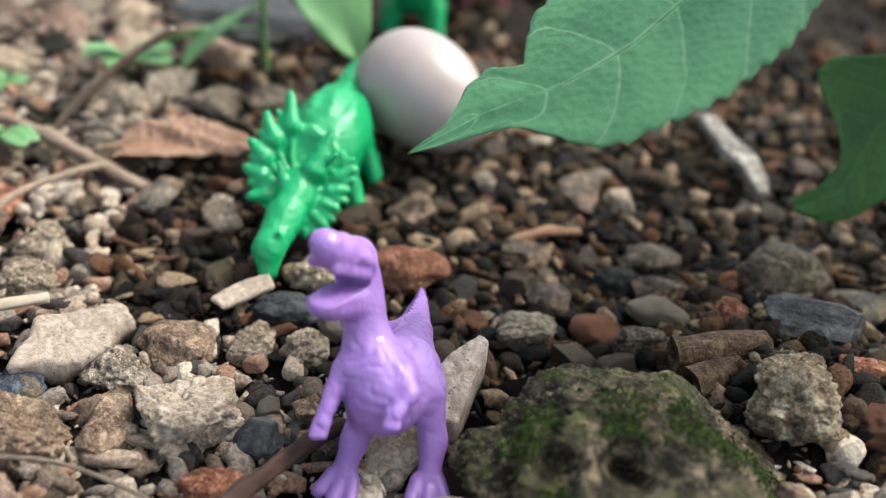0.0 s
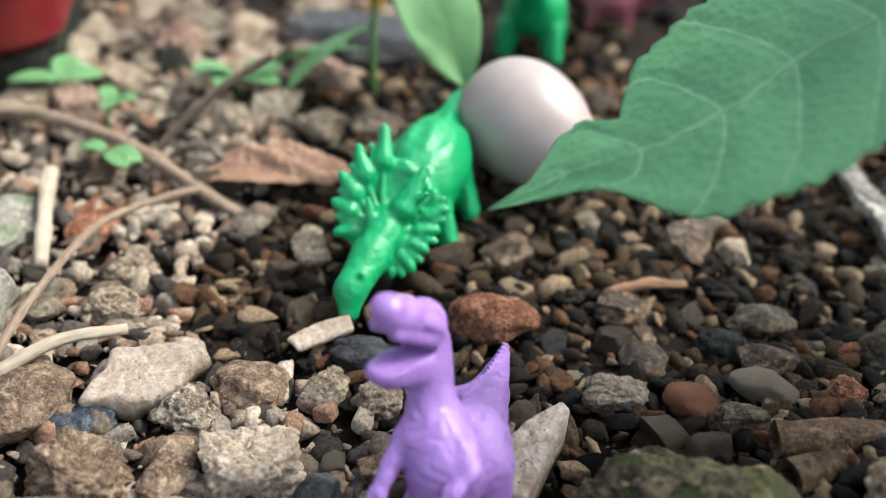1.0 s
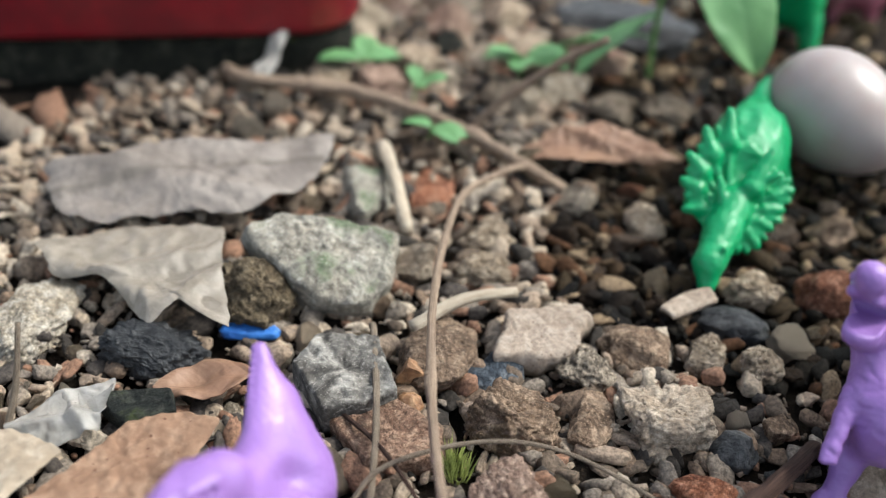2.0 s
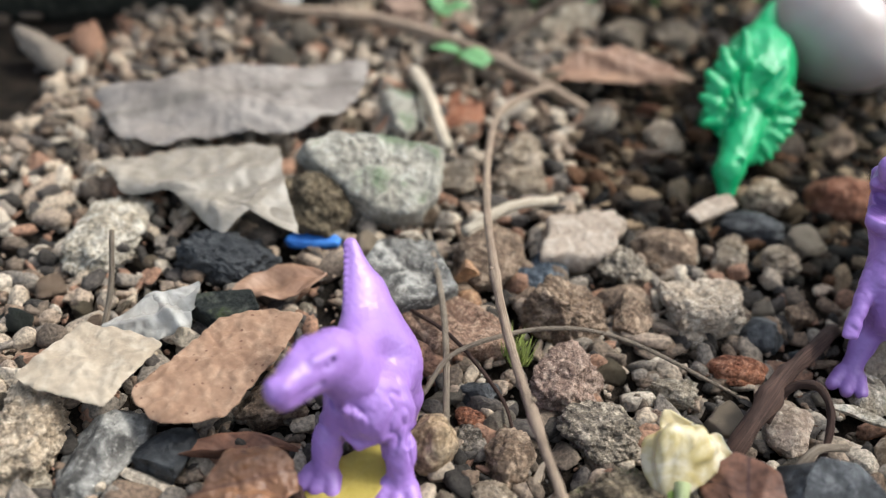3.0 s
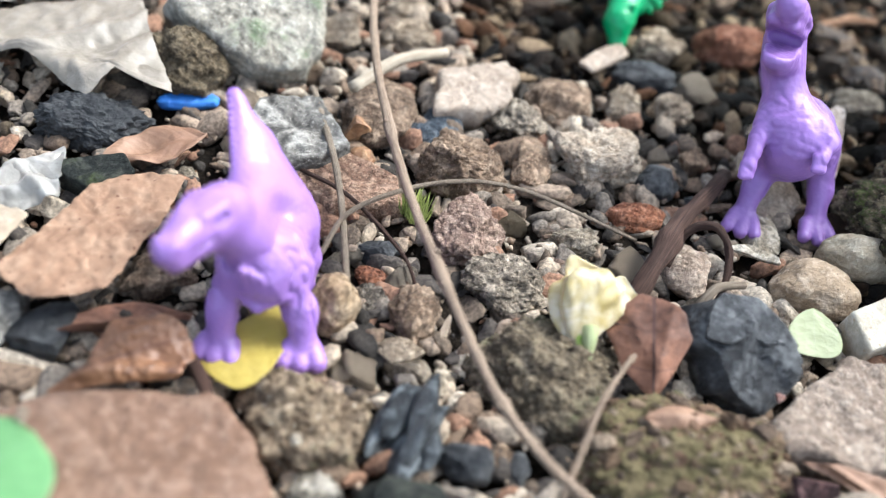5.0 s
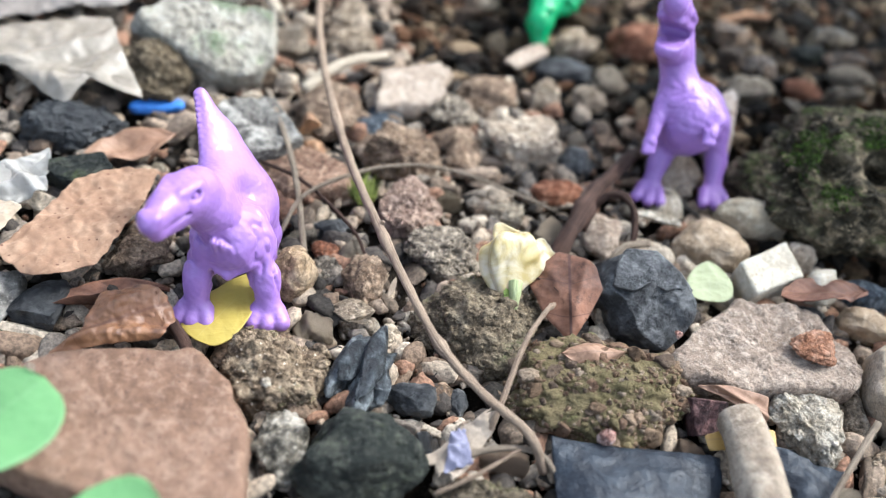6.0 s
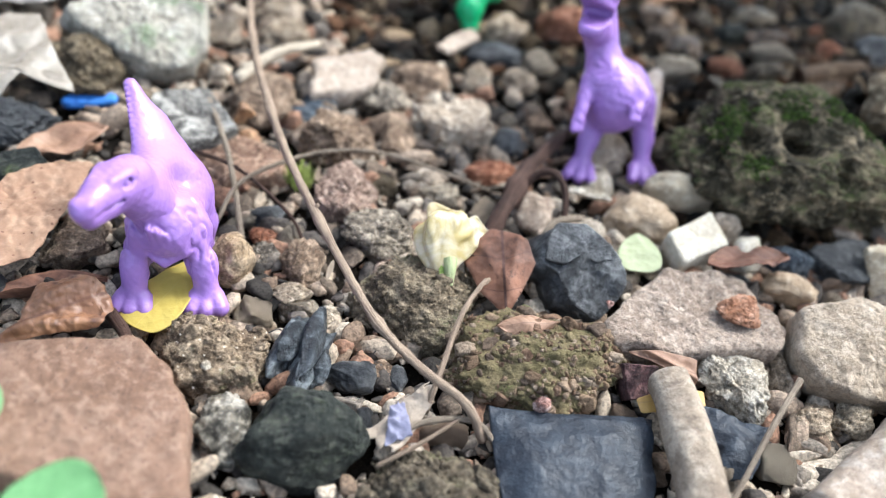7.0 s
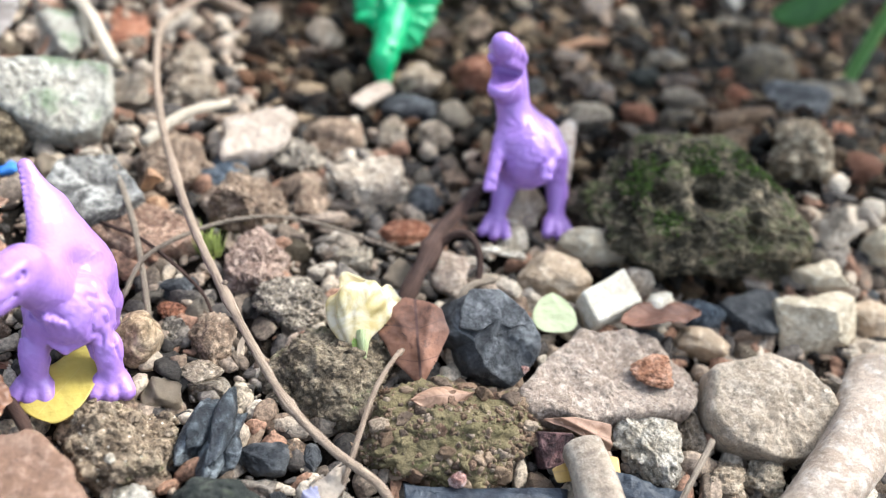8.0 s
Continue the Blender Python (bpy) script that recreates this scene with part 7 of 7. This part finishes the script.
plate("plastic_film", "milky torn plastic scraps", [(-0.1640, -0.0030, 0.0060), (-0.1561, 0.0040, 0.0090), (-0.1541, 0.0070, 0.0105), (-0.1424, 0.0165, 0.0110), (-0.1405, 0.0080, 0.0100), (-0.1395, 0.0011, 0.0080), (-0.1480, -0.0046, 0.0060)], 0.0004, WHITE_FILM, 4, "plastic film", "litter", edge=0.0002, rough=0.0018, wobble=0.2, grain=0.012, folds=((20, 0.2, 0.0025), (80, -0.3, 0.002)))
litter("torn beige paper strip under the fibres", "paper scrap", sheet("paper_scrap", [(-0.0182, -0.0600, 0.0090), (-0.0154, -0.0628, 0.0080), (-0.0254, -0.0793, 0.0060), (-0.0334, -0.0731, 0.0060)], PAPER, 0.0006, 0.0016, 140, seed=8, n=30, ragged=0.12))
litter("faded lilac paper scrap", "paper scrap", sheet("paper_scrap", [(-0.0269, -0.0669, 0.0085), (-0.0233, -0.0658, 0.0085), (-0.0218, -0.0748, 0.0080), (-0.0281, -0.0769, 0.0070)], LILAC_BIT, 0.001, 0.003, 140, seed=5, n=30))


def chip(label, x, y, w, d, h, turn, material, seed):
    p, faces = stone_points(seed, "slab", 4)
    ob = mesh_object("plastic_chip", p * np.array([w / 2, d / 2, h / 2]), faces, material)
    ob.matrix_basis = pose(x, y, h * 0.3 + 0.002, 0, 0, turn)
    return litter(label, "plastic chip", ob)


litter("grey translucent plastic strip near the pot", "plastic film", sheet("plastic_film", [(-0.178, 0.176, 0.004), (-0.168, 0.181, 0.006), (-0.166, 0.203, 0.022), (-0.172, 0.205, 0.020)], WHITE_FILM, 0.001, 0.004, 110, seed=6, n=30))
chip("bright blue plastic chip", -0.1205, 0.049, 0.0175, 0.006, 0.0035, 14, BLUE_BIT, 301)
chip("tiny blue plastic crumb", -0.063, -0.033, 0.003, 0.0025, 0.003, 0, BLUE_BIT, 302)


# ---- loose pebbles and fine gravel ----
def scatter():
    rng = random.Random(11)
    kinds = [("grey", 22), ("brown", 26), ("tan", 24), ("black", 9), ("brick", 5), ("cream", 7), ("mauve", 10), ("clodtan", 12), ("green_dark", 5), ("olive", 8)]
    names, weights = zip(*kinds)
    shapes = {}
    taken = [(x, y, r) for x, y, r, _ in FOOTPRINTS]

    def free(x, y, r, slack):
        return all((x - a) ** 2 + (y - b) ** 2 > (slack * (r + c)) ** 2 for a, b, c in taken)

    made = tries = 0
    while made < 296 and tries < 60000:
        tries += 1
        x, y = rng.uniform(-0.19, 0.21), rng.uniform(-0.1, 0.27)
        r = 0.0026 + 0.0046 * rng.random() ** 1.8
        if y > 0.08 and rng.random() < 0.3 or not free(x, y, r, 0.85):
            continue
        # the area by egg and weed, coloured for damp and for shade
        damp_shade = x > (-0.045 if y > 0.085 else -0.01) and y > (0.07 if x < 0.055 else 0.0 if x < 0.115 else 0.035)
        kind, form = rng.choices(("wet_brown", "wet_olive", "wet_black", "brick", "cream"), (44, 28, 18, 5, 5))[0] if damp_shade else rng.choices(names, weights)[0], rng.choice(("angular", "angular", "rough"))
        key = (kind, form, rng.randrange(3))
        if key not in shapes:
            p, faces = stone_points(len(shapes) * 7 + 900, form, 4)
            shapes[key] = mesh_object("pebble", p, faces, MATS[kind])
            ob = shapes[key]
        else:
            ob = new("pebble", shapes[key].data)
        ob.matrix_basis = pose(x, y, r * rng.uniform(0.1, 0.5) + soil_rise(x, y), rng.uniform(-25, 25), rng.uniform(-25, 25), rng.uniform(0, 360)) @ Matrix.Diagonal((r * rng.uniform(0.9, 1.35), r * rng.uniform(0.8, 1.1), r * rng.uniform(0.55, 0.9), 1))
        word = {"grey": "grey", "brown": "brown", "tan": "tan", "black": "black", "brick": "brick red", "cream": "cream white", "mauve": "mauve brown", "clodtan": "earthy tan", "green_dark": "dark greenish", "olive": "olive brown", "wet_brown": "damp shade-toned brown", "wet_olive": "damp shade-toned olive", "wet_black": "damp shade-toned black"}[kind]
        tagged(ob, "small %s pebble lying in the gravel" % word, "pebble", "pebbles in the gravel")
        taken.append((x, y, r))
        made += 1

    # everything smaller or further off, joined
    banks = [[stone_points(2000 + i, rng.choice(("angular", "angular", "rough", "slab")), sub) for i in range(14)] for sub in (1, 2, 3)]
    heaps = {"dry": ([], [], [0]), "damp_shade": ([], [], [0])}
    for i in range(29500):
        far = i > 24500
        if far:
            w, reach = rng.uniform(0, 2 * math.pi), rng.random() ** 0.75
            x, y = 0.03 + 0.8 * reach * math.cos(w), 0.25 + 0.75 * reach * math.sin(w)
            if abs(x - 0.01) < 0.24 and abs(y - 0.08) < 0.21:
                continue
            r = 0.002 + 0.007 * rng.random() ** 2.2
        else:
            x, y = rng.uniform(-0.24, 0.26), rng.uniform(-0.14, 0.3)
            r = 0.0006 + 0.0036 * rng.random() ** 2.4
        # gravel in this area gets the tones with shade painted in
        damp_shade = x + 0.02 * noise.noise(Vector((x * 30, y * 30, 5))) > (-0.045 if y > 0.085 else 0.0) and y + 0.02 * noise.noise(Vector((x * 30, y * 30, 9))) > (0.075 if x < 0.055 else 0.0 if x < 0.115 else 0.035)
        verts, faces, count = heaps["damp_shade" if damp_shade else "dry"]
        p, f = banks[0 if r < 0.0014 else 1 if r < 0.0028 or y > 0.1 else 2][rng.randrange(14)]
        m = np.array((pose(0, 0, 0, rng.uniform(-40, 40), rng.uniform(-40, 40), rng.uniform(0, 360)) @ Matrix.Diagonal((r * rng.uniform(0.8, 2.0), r * rng.uniform(0.6, 1.05), r * rng.uniform(0.35, 0.9), 1))).to_3x3())
        verts.append(p @ m.T + np.array([x, y, r * rng.uniform(-0.1, 0.55) + soil_rise(x, y)]))
        faces.append(np.array(f) + count[0])
        count[0] += len(p)
    for key, label, material in (("dry", "fine mixed brown and grey gravel over dark soil", GRAVEL), ("damp_shade", "damp brown gravel around the egg, darkened for plant shade", DAMP_SHADED_GRAVEL)):
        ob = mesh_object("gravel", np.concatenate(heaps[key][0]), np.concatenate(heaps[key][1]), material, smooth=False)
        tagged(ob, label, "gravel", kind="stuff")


scatter()
